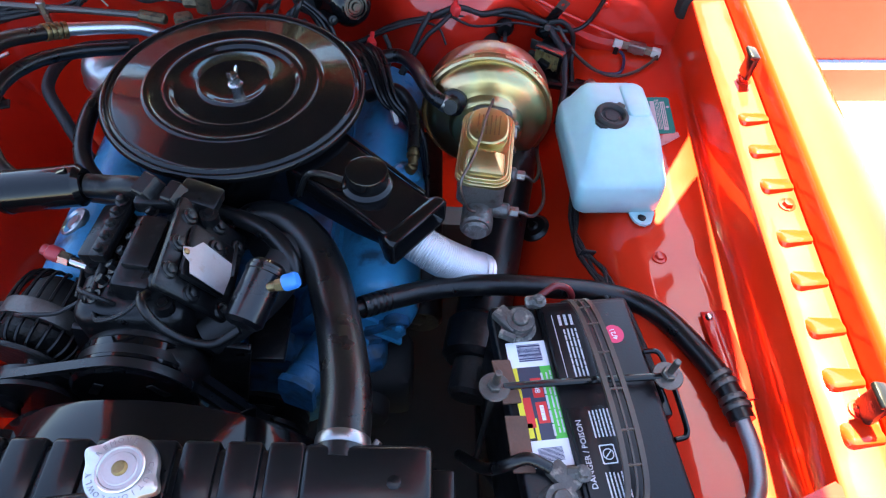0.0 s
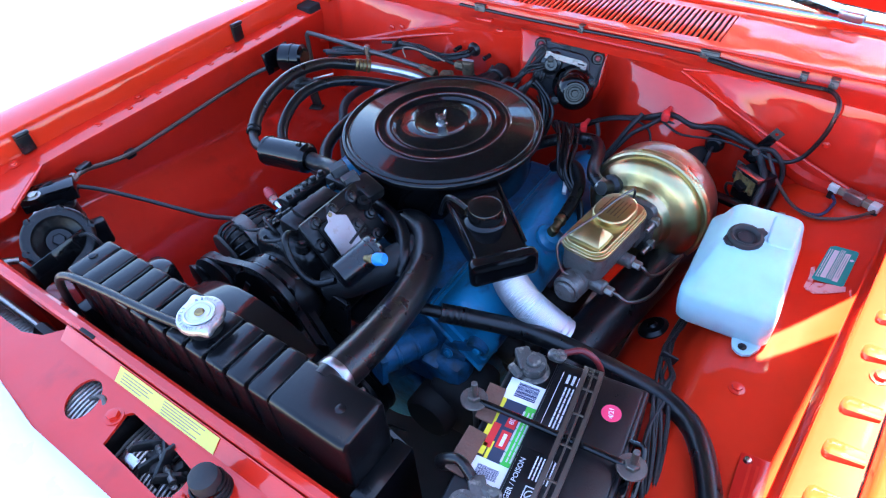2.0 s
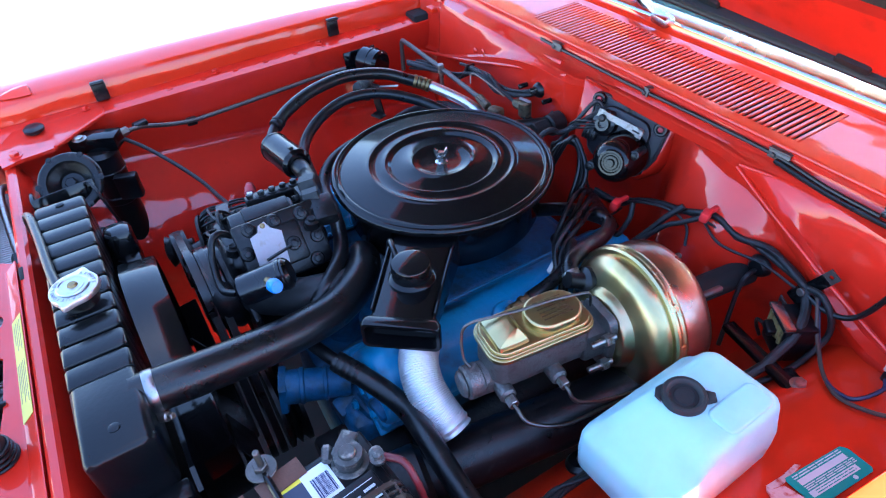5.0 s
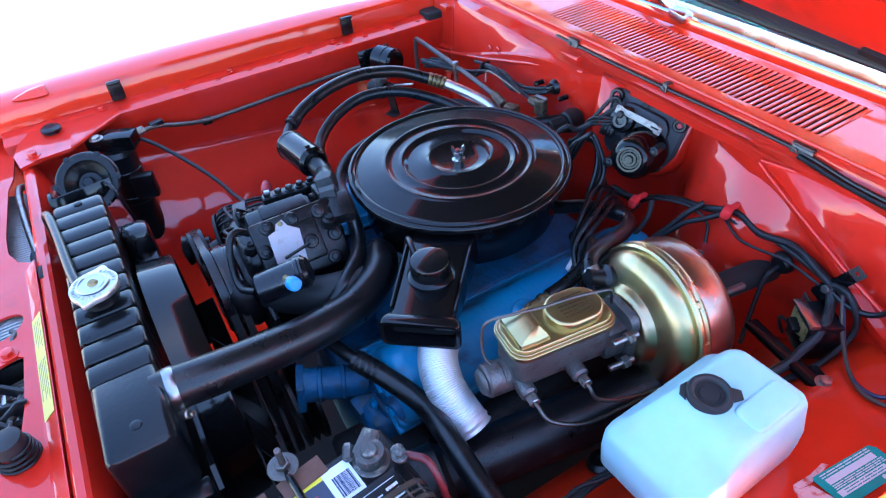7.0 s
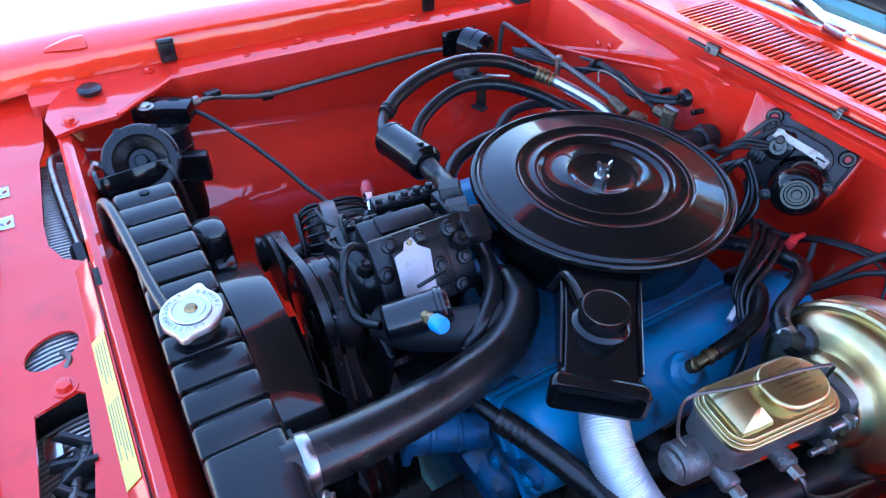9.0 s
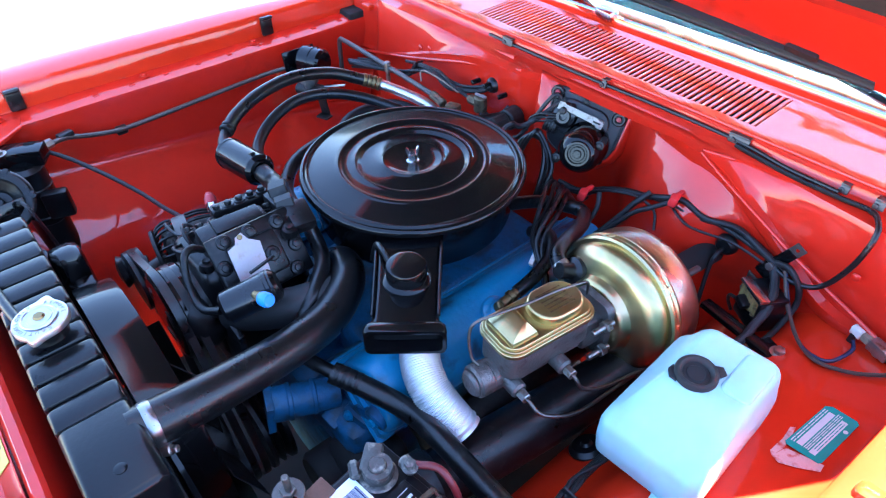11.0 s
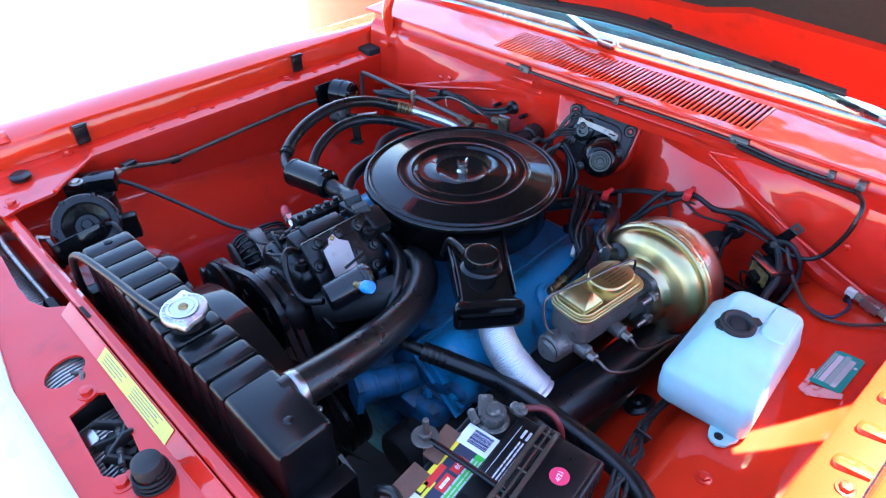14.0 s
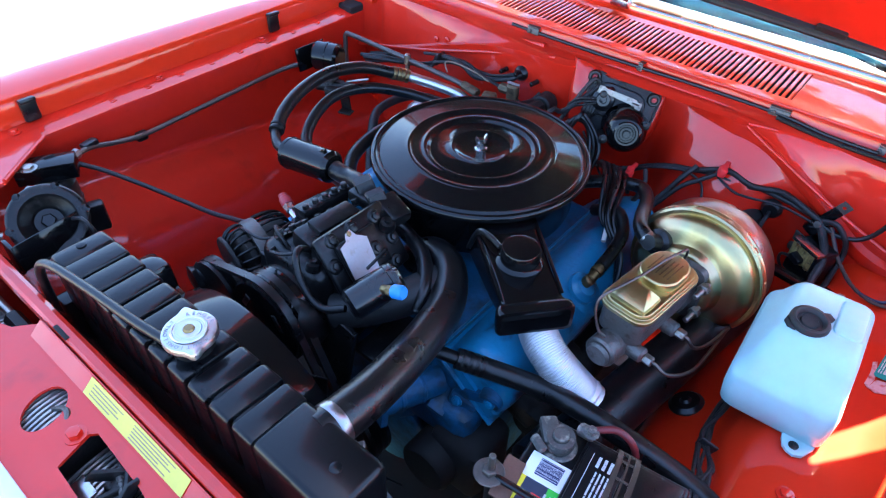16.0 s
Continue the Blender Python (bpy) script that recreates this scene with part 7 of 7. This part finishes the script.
ballast = thing("ballast_resistor", (0.65, 0.275, 0.80), "pale ceramic ballast resistor in a metal strap", "resistor")
RB = axis((0.621, 0.283, 0.805), (0.682, 0.263, 0.803))
part("ceramic_bar", block((0.012, 0.012, 0.078), RB @ pose(0, 0, 0.031), 0.002), TAN_WIRE, ballast)
for d in (-0.004, 0.066):
    part("ceramic_end", block((0.016, 0.015, 0.017), RB @ pose(0, 0, d), 0.003), CERAMIC, ballast, "pale ceramic end block")
part("metal_strap", join(block((0.017, 0.017, 0.030), RB @ pose(0, 0, 0.031), 0.002), block((0.020, 0.004, 0.014), RB @ pose(0.010, -0.006, 0.031), 0.001), hexbolt(RB @ Vector((0.0, -0.009, 0.031)), RB.to_3x3() @ Vector((0, -1, 0)), 0.005, 0.004)), STEEL, ballast)
for d in (-0.004, 0.070):
    part("spade_plug", block((0.008, 0.016, 0.009), RB @ pose(-0.006, -0.012, d), 0.002), PLASTIC_BLACK, ballast)
for pts, m in ((((0.619, 0.267, 0.800), (0.625, 0.252, 0.796), (0.613, 0.215, 0.793), (0.586, 0.211, 0.791), (0.562, 0.229, 0.789), (0.542, 0.249, 0.795), (0.5225, 0.269, 0.808), (0.503, 0.286, 0.832)), BLUE_WIRE),
               (((0.684, 0.252, 0.803), (0.665, 0.234, 0.798), (0.636, 0.214, 0.794), (0.601, 0.204, 0.792), (0.571, 0.220, 0.790), (0.544, 0.245, 0.796), (0.523, 0.265, 0.808), (0.500, 0.287, 0.834)), BROWN_WIRE)):
    part("wire", tube(pts, 0.0028, 8, 8), m, ballast)
loom = thing("wiring_loom", (0.35, 0.28, 0.84), "black wrapped wiring loom draped along the firewall", "wiring loom")
MAIN = [(0.10, 0.262, 0.790), (0.145, 0.272, 0.796), (0.19, 0.282, 0.812), (0.23, 0.288, 0.832), (0.27, 0.290, 0.845), (0.313, 0.292, 0.851), (0.36, 0.298, 0.850), (0.41, 0.301, 0.845), (0.46, 0.299, 0.838), (0.495, 0.294, 0.832)]
rnd = random.Random(4)
for k in range(4):
    o = [Vector((rnd.uniform(-.006, .006), rnd.uniform(-.008, .002), rnd.uniform(-.009, .009))) for _ in MAIN]
    part("wire_run", tube([Vector(p) + q for p, q in zip(MAIN, o)], (0.0052, 0.0040, 0.0030, 0.0022)[k], 10, 8), CLOTH, loom)
for k, pts in enumerate((((0.480, 0.289, 0.836), (0.494, 0.278, 0.820), (0.507, 0.255, 0.810), (0.513, 0.232, 0.798), (0.512, 0.210, 0.785), (0.511, 0.18, 0.772), (0.497, 0.12, 0.75)),
                         ((0.484, 0.289, 0.838), (0.506, 0.284, 0.843), (0.527, 0.281, 0.824), (0.534, 0.280, 0.797), (0.533, 0.260, 0.775), (0.530, 0.212, 0.764), (0.51, 0.14, 0.75)),
                         ((0.27, 0.279, 0.852), (0.255, 0.262, 0.83), (0.240, 0.245, 0.80), (0.22, 0.22, 0.765), (0.19, 0.19, 0.72)),
                         ((0.313, 0.282, 0.858), (0.285, 0.262, 0.838), (0.262, 0.25, 0.82), (0.235, 0.23, 0.78), (0.21, 0.21, 0.74)),
                         ((0.19, 0.255, 0.82), (0.20, 0.24, 0.80), (0.195, 0.22, 0.77), (0.17, 0.20, 0.73)),
                         ((0.406, 0.292, 0.815), (0.406, 0.270, 0.812), (0.405, 0.262, 0.79), (0.41, 0.25, 0.75), (0.42, 0.23, 0.70)))):
    part("wire_drop", tube(pts, (0.0068, 0.0046, 0.005, 0.0042, 0.0045, 0.0035)[k], 10, 8), CLOTH, loom)
for x, y, z in ((0.313, 0.276, 0.862), (0.168, 0.238, 0.812)):
    part("red_clip", join(block((0.014, 0.020, 0.018), pose(x, y, z, 0, 10, 20), 0.004), block((0.008, 0.030, 0.008), pose(x, y + 0.012, z + 0.004), 0.002)), SCARLET, loom, "red plastic loom clip")
LB = pose(0.489, 0.294, 0.845, 0, -61.5, 0)
part("loom_bracket", join(block((0.058, 0.003, 0.018), LB @ pose(-0.008, 0, 0), 0.001), block((0.022, 0.016, 0.024), LB @ pose(-0.028, -0.006, 0), 0.004)), SATIN_BLACK, loom)
part("bracket_tip", plate([(0.018, -0.009), (0.038, -0.009), (0.038, 0.009), (0.018, 0.009)], [circle2(0.0032, 12, 0.029, 0)[::-1]], -0.001, 0.001, LB @ pose(0, 0, 0, 90, 0, 0)), DULL_BOLT, loom, "bare metal bracket end", smooth=0)
part("loom_ring", rod((0.481, 0.283, 0.833), (0.480, 0.277, 0.834), 0.006, 14, 0.001), DULL_BOLT, loom)
part("grommet", lathe([(0, .012), (.012, .012), (.016, .008), (.018, 0), (0, 0)], 24, pose(0.406, 0.299, 0.818, 90, 0, 0)), RUBBER, loom)
for k, (x, z) in enumerate(((-0.16, 0.885), (-0.125, 0.890), (-0.085, 0.882))):
    part("stud", rod((x, 0.300, z), (x - 0.006, 0.282, z - 0.003), 0.005, 10, 0.001), SATIN_BLACK, loom)

loom2 = thing("wiring_loom", (-0.2, 0.27, 0.86), "bundle of dark wires and a vacuum tube by the firewall", "wiring loom")
for k in range(5):
    rnd = random.Random(20 + k)
    pts = [(-0.49, 0.20 + 0.006 * k, 0.838), (-0.42, 0.235, 0.842 + 0.004 * k), (-0.34, 0.25, 0.852), (-0.30, 0.258, 0.872), (-0.25, 0.262, 0.876), (-0.20, 0.268, 0.868), (-0.15, 0.285, 0.876), (-0.128, 0.297, 0.884)]
    part("wire_run", tube([Vector(p) + Vector((rnd.uniform(-.01, .01), rnd.uniform(-.01, .006), rnd.uniform(-.008, .008))) for p in pts], (0.0055, 0.0042, 0.003, 0.0028, 0.0025)[k], 8, 8), CLOTH, loom2)
part("tie", block((0.006, 0.02, 0.03), pose(-0.305, 0.256, 0.875, 0, 20, 0), 0.002), PLASTIC_BLACK, loom2)

leads = thing("ignition_leads", (0.19, 0.13, 0.80), "bundle of black ignition leads beside the air cleaner", "ignition leads")
for k in range(7):
    rnd = random.Random(60 + k)
    j = lambda: rnd.uniform(-0.010, 0.010)
    pts = [(0.10 + 0.012 * k, 0.245, 0.80 - 0.006 * k), (0.135 + 0.008 * k, 0.19 + j(), 0.842 + j() * 0.6), (0.165 + 0.006 * k, 0.14 + j(), 0.845 + j()), (0.195 + 0.004 * k, 0.085 + j(), 0.815 + j()), (0.235 + 0.005 * k, 0.075 - 0.006 * k, 0.775 + j()), (0.275, 0.055 - 0.012 * k, 0.69)]
    part("lead", tube(pts, 0.0038, 8, 8), RUBBER, leads)
part("lead_holder", block((0.008, 0.035, 0.012), pose(0.215, 0.07, 0.80, 30, 0, 20), 0.002), CERAMIC, leads)
leads2 = thing("ignition_leads", (0.03, 0.2, 0.85), "looped black leads behind the air cleaner", "ignition leads")
for k in range(3):
    part("lead", tube([(0.02, 0.19 + 0.01 * k, 0.80), (0.03 + 0.01 * k, 0.225, 0.865 + 0.008 * k), (0.06, 0.24, 0.872 + 0.006 * k), (0.085 + 0.01 * k, 0.225, 0.84), (0.10, 0.19, 0.78)], 0.004, 8, 8), RUBBER, leads2)

# vacuum valve, short tubes and a second grommet behind the air cleaner
vv = thing("vacuum_valve", (-0.115, 0.262, 0.86), "brassy vacuum valve with a pale plate and short black tubes", "valve")
part("valve_body", join(rod((-0.118, 0.262, 0.845), (-0.118, 0.262, 0.878), 0.013, 16, 0.003), rod((-0.150, 0.262, 0.862), (-0.118, 0.262, 0.862), 0.010, 6, 0.002)), OLD_BRASS, vv, smooth=40)
part("valve_plate", prism(round_rect(0.026, 0.007, 0.003, 4), 0, 0.002, pose(-0.118, 0.262, 0.879, 0, 6, 18), 0.0006), NAMEPLATE, vv, "pale metal plate")
for k, pts in enumerate((((-0.118, 0.262, 0.850), (-0.10, 0.272, 0.838), (-0.085, 0.285, 0.845), (-0.075, 0.298, 0.86)), ((-0.15, 0.262, 0.862), (-0.19, 0.258, 0.872), (-0.24, 0.262, 0.884), (-0.30, 0.262, 0.880), (-0.36, 0.268, 0.866)),
                         ((-0.112, 0.256, 0.85), (-0.098, 0.250, 0.83), (-0.09, 0.246, 0.80)), ((-0.17, 0.250, 0.87), (-0.20, 0.240, 0.885), (-0.25, 0.238, 0.889), (-0.28, 0.244, 0.878), (-0.265, 0.232, 0.866)))):
    part("tube", tube(pts, (0.0045, 0.0035, 0.004, 0.0016)[k], 8, 8), (CLOTH, CLOTH, CLOTH, TAN_WIRE)[k], vv)
part("wall_grommet", lathe([(0, .010), (.010, .010), (.014, .006), (.016, 0), (0, 0)], 22, pose(-0.128, 0.304, 0.884, 90, 0, 0)), RUBBER, vv)
for k, (x, z) in enumerate(((-0.36, 0.885), (-0.33, 0.892), (-0.345, 0.872), (-0.05, 0.90), (0.36, 0.885), (0.40, 0.872), (0.58, 0.87))):
    b = thing("panel_plug", (x, wall_y(x), z), "small red painted plug in the firewall", "plug", group="firewall plugs")
    part("button", lathe([(0, .003), (.004, .0025), (.006, .001), (.0065, 0), (0, 0)], 14, pose(x, wall_y(x) + 0.002, z, 90, 0, 0)), RED_BAY_SHADE, b)
# thin loose wires by the booster
for k, pts in enumerate((((0.30, 0.286, 0.846), (0.34, 0.272, 0.836), (0.37, 0.266, 0.84), (0.42, 0.276, 0.842), (0.47, 0.282, 0.832)), ((0.16, 0.27, 0.80), (0.20, 0.262, 0.826), (0.25, 0.270, 0.838), (0.285, 0.274, 0.826), (0.30, 0.262, 0.80)),
                         ((0.05, 0.262, 0.84), (0.09, 0.248, 0.80), (0.12, 0.244, 0.77), (0.15, 0.246, 0.775), (0.17, 0.252, 0.80)))):
    part("thin_wire", tube(pts, 0.0022, 6, 8), CLOTH, loom)

# ---- latch panel, inner fender clutter ----
plate_sticker = thing("service_sticker", (0.03, -0.65, 0.850), "faded yellow service sticker on the latch panel", "sticker")
Y0, Y1 = Vector((-0.070, -0.6488, 0)), Vector((0.119, -0.6488, 0))
YM = Matrix.Translation(((Y0 + Y1) / 2).to_3d() + Vector((0, 0, 0.8590))) @ pose(0, 0, 0, 40.5, 0, 0)
part("sheet", box(-0.098, 0.098, -0.0105, 0.0105, 0, 0.0007, 0, 1, YM), PALE_YELLOW, plate_sticker, smooth=0)
for x0, w, n, d in ((-0.004, 0.078, 5, 0.018), (-0.088, 0.062, 4, 0.016)):
    for k in range(n):
        y = d / 2 - d * (k + 0.5) / n
        part("print_line", box(x0, x0 + w * (1.0, 0.86, 0.95, 0.7, 0.9)[k], y - 0.0006, y + 0.0006, 0.0007, 0.0010, 0, 1, YM), TAN_WIRE, plate_sticker, smooth=0)

lt = thing("hood_latch", (0.06, -0.69, 0.80), "grimy steel hood latch in its opening", "hood latch")
part("back_plate", block((0.10, 0.004, 0.07), pose(0.065, -0.668, 0.80, -12, 0, 3), 0.001), STEEL, lt)
part("hook", join(block((0.012, 0.05, 0.012), pose(0.05, -0.69, 0.832, 10, 0, 40), 0.003), block((0.012, 0.03, 0.02), pose(0.085, -0.69, 0.825, 20, 0, -30), 0.003), rod((0.03, -0.695, 0.82), (0.10, -0.685, 0.825), 0.006, 12, 0.002)), DARK_METAL, lt)
part("release_lever", tube([(0.025, -0.67, 0.838), (0.05, -0.675, 0.842), (0.07, -0.69, 0.842), (0.075, -0.71, 0.834)], 0.005, 10), CAST_BLACK, lt)
part("catch_plate", block((0.030, 0.018, 0.004), pose(0.02, -0.715, 0.825, 10, 0, 0), 0.001), BRIGHT, lt)
part("coil", tube([(0.095 + 0.004 * math.cos(k * 1.2), -0.705 + 0.004 * math.sin(k * 1.2), 0.80 + 0.0008 * k) for k in range(40)], 0.0012, 6, 3), STEEL, lt)

for k, (dx, dy, rz, n) in enumerate(((0.044, -0.684, 70, 0.062), (0.060, -0.690, 66, 0.066), (0.076, -0.697, 74, 0.054), (0.092, -0.702, 60, 0.044))):
    part("lever", prism([(-n / 2, -0.006), (n / 2 - 0.008, -0.007), (n / 2, 0.0), (n / 2 - 0.010, 0.008), (-n / 2 + 0.006, 0.006)], -0.0025, 0.0025, pose(dx, dy, 0.842 - 0.006 * (k % 2), 78, 0, rz + 16 * (k % 3) - 12) @ pose(0, 0, 0, 0, 0, 22 * (k % 3) - 18), 0.001), DARK_METAL if k % 2 else CAST_BLACK, lt)
    part("lever_pin", rod((dx - 0.008, dy + 0.004, 0.838), (dx + 0.010, dy - 0.002, 0.840), 0.0045, 10, 0.001), DULL_BOLT, lt)
part("cable_end", tube([(-0.09, -0.69, 0.838), (-0.075, -0.682, 0.846), (-0.062, -0.682, 0.85), (-0.055, -0.688, 0.846)], 0.0035, 8), DULL_BOLT, lt)

rest = thing("hood_spring_rest", (0.157, -0.685, 0.850), "rubber hood rest standing in a black coil spring", "spring")
part("coil_spring", tube([(0.157 + (0.019 + 0.0001 * k) * math.cos(k * 0.7), -0.687 + (0.019 + 0.0001 * k) * math.sin(k * 0.7), 0.872 - 0.0007 * k) for k in range(48)], 0.0022, 8, 3), CAST_BLACK, rest)
part("rubber_head", lathe([(0, .022), (.010, .022), (.0165, .019), (.0175, .015), (.0175, .002), (.015, 0), (0, -.03)], 30, pose(0.157, -0.687, 0.868)), RUBBER_MATT, rest)
for x, y in ((-0.028, -0.690), (0.135, -0.715), (0.40, -0.69)):
    b = thing("panel_bolt", (x, y, 0.850), "red painted panel bolt on the latch panel", "bolt", group="panel bolts")
    part("head", hexbolt((x, y, 0.850), (0, 0, 1), 0.0085, 0.008), RED_BAY_SHADE, b)

for x, y, z in ((-0.612, -0.570, 0.874), (0.655, -0.60, 0.899)):
    b = thing("rubber_buffer", (x, y, z), "round black rubber hood buffer on a corner plate", "rubber buffer", group="hood buffers")
    part("cushion", lathe([(0, .012), (.006, .0135), (.016, .013), (.0195, .010), (.0185, .004), (.013, .001), (.013, 0), (0, 0)], 30, pose(x, y, z)), RUBBER, b, smooth=50)
b = thing("panel_bolt", (-0.535, -0.612, 0.874), "red painted bolt on the corner plate", "bolt", group="panel bolts")
part("head", hexbolt((-0.535, -0.612, 0.874), (0, 0, 1), 0.009, 0.008), RED_BAY_SHADE, b)
hose = thing("condenser_pipe", (-0.45, -0.64, 0.78), "bent dull metal condenser pipe ahead of the radiator", "pipe")
part("pipe", tube([(-0.50, -0.585, 0.80), (-0.515, -0.62, 0.815), (-0.51, -0.648, 0.832), (-0.485, -0.657, 0.836), (-0.42, -0.657, 0.828), (-0.34, -0.653, 0.815), (-0.29, -0.650, 0.803)], 0.0065, 12), STEEL, hose)
part("coupling", rod((-0.31, -0.652, 0.808), (-0.26, -0.650, 0.796), 0.012, 6, 0.002), CAST_BLACK, hose)
for k in range(2):
    c = thing("trim_clip", (-0.40 + 0.09 * k, -0.735, 0.850), "bright spring clip on the red nose panel", "clip", group="nose clips")
    part("spring_clip", join(block((0.028, 0.020, 0.002), pose(-0.42 + 0.075 * k, -0.722, 0.8512), 0.0008), lathe([(0, .004), (.006, .003), (.007, 0), (0, 0)], 14, pose(-0.42 + 0.075 * k, -0.722, 0.8522))), BRIGHT, c)

lamp = thing("side_marker", (0.648, -0.345, 0.80), "cloudy red plate with two screws on the inner fender", "plate")
LM = pose(0.652, -0.350, 0.794, 0, -6, 3)
part("lens", box(-0.017, 0.017, -0.062, 0.062, 0, 0.004, 0.0015, 2, LM), RED_LAMP, lamp)
part("relief", print_bars(0.10, 0.016, 2, LM @ pose(0, 0, 0.0041, 0, 0, 90), 41, 0.4, False), RED_BAY_SHADE, lamp, smooth=0)
for y in (-0.053, 0.053):
    part("screw", lathe([(0, .004), (.004, .003), (.0055, .0), (0, 0)], 14, LM @ pose(-0.008, y, 0.004)), BRIGHT, lamp)

wires = thing("wiring_loom", (0.48, -0.16, 0.76), "bundle of thin dark wires crossing the inner fender", "wiring loom")
for k in range(6):
    rnd = random.Random(80 + k)
    j = lambda: rnd.uniform(-0.008, 0.008)
    pts = [(0.505, -0.02, 0.77), (0.498 + j(), -0.10, 0.752 + abs(j())), (0.500 + j(), -0.16, 0.752 + abs(j())), (0.512 + j() * 1.5, -0.21, 0.770 + abs(j())), (0.522 + j() * 2, -0.255, 0.785), (0.54 + j() * 2, -0.33, 0.78), (0.575, -0.46 + j(), 0.775)]
    part("wire_run", tube(pts, 0.0024 + 0.0004 * (k % 3), 8, 8), CLOTH, wires)
part("tie", block((0.024, 0.004, 0.018), pose(0.505, -0.175, 0.763, 0, 20, 10), 0.003), CLOTH, wires)
part("wire_run", tube([(0.44, -0.265, 0.72), (0.47, -0.25, 0.735), (0.50, -0.23, 0.758)], 0.003, 8), CLOTH, wires)
plug = thing("floor_grommet", (0.455, -0.07, 0.69), "round black rubber grommet on the red inner fender slope", "grommet")
GM = axis((0.452, -0.062, 0.680), (0.415, -0.062, 0.755))
part("disc", lathe([(0, .012), (.006, .012), (.009, .008), (.020, .008), (.026, .003), (.026, 0), (0, 0)], 30, GM), RUBBER, plug)
for q in ((0.600, -0.195, 0.7865), (0.655, -0.47, 0.7895)):
    b = thing("panel_bolt", q, "red painted bolt on the inner fender", "bolt", group="panel bolts")
    part("head", hexbolt(q, (0, 0, 1), 0.007, 0.006), RED_BAY_SHADE, b)

# the plain rest of the car behind the windscreen: sides, rear deck, wheels
def arch(y):
    """The lower edge of a side panel, raised over the rear wheel."""
    d = abs(y - 2.3)
    return 0.30 + (math.sqrt(0.40 ** 2 - d * d) if d < 0.40 else 0.0)


def flank(x, s, y0, y1, zt, wide=1.0):
    rows = []
    for i in range(40):
        y = y0 + (y1 - y0) * i / 39
        k = 1 - 0.06 * smoothstep(2.6, 3.35, y)
        zb = arch(y)
        side = [(0.0, zt), (0.05, zt + 0.005), (0.12, zt - 0.005), (0.165, zt - 0.03), (0.178, zt - 0.07), (0.185, zt - 0.2), (0.172, min(zt - 0.21, zb + 0.2 * (zt - zb))), (0.16, zb)]
        rows.append([((x + s * a * wide) * k, y, max(z, zb)) for a, z in side])
    return sheet(rows, 0.002)


part("side_panel", flank(0.80, 1, 0.765, 3.35, 0.942, 0.58), RED, body, smooth=50)
part("rear_quarter", flank(-0.674, -1, 1.78, 3.35, 0.922), RED, body, smooth=50)
part("door_sill", box(-0.83, -0.70, 0.77, 1.79, 0.26, 0.36, 0.02), RED, body)
part("cabin_floor", box(-0.70, 0.84, 1.06, 3.20, 0.27, 0.30), CABIN, body, smooth=0)
part("rear_deck", sheet([[(0.06 + 0.76 * a, y, 0.945 + 0.012 * (1 - a * a) - 0.05 * smoothstep(3.1, 3.4, y)) for y in (2.02, 2.05, 2.4, 2.8, 3.1, 3.25, 3.36)] for a in (-1, -0.6, 0, 0.6, 1)], 0.003), RED, body, smooth=50)
part("windscreen_header", tube([(-0.62, 1.03, 1.305), (0.03, 1.035, 1.315), (0.68, 1.03, 1.305)], 0.02, 10, 8), RED, body)
part("cabin_rear", box(-0.70, 0.84, 2.0, 2.03, 0.30, 0.94), CABIN, body, smooth=0)
part("tail_panel", box(-0.78, 0.90, 3.33, 3.36, 0.40, 0.90, 0.01), RED, body)
for sx, x0, x1 in ((-1, -0.70, -0.62), (1, 0.84, 0.68)):
    part("front_pillar", tube([(x0 - sx * 0.03, 0.72, 1.09), (x1, 1.03, 1.31)], 0.022, 10, 4), RED, body)
for x in (-0.72, 0.785):
    for y in (-0.35, 2.3):
        w = part("wheel", lathe([(0, -.08), (.15, -.08), (.17, -.09), (.17, .09), (.15, .06), (0, .06)], 30, pose(x, y, 0.31, 0, 90, 0)), STEEL, body)
        part("tyre", lathe([(.17, -.09), (.26, -.10), (.305, -.085), (.31, -.06), (.31, .06), (.305, .085), (.26, .10), (.17, .09)], 40, pose(x, y, 0.31, 0, 90, 0)), RUBBER_MATT, w)
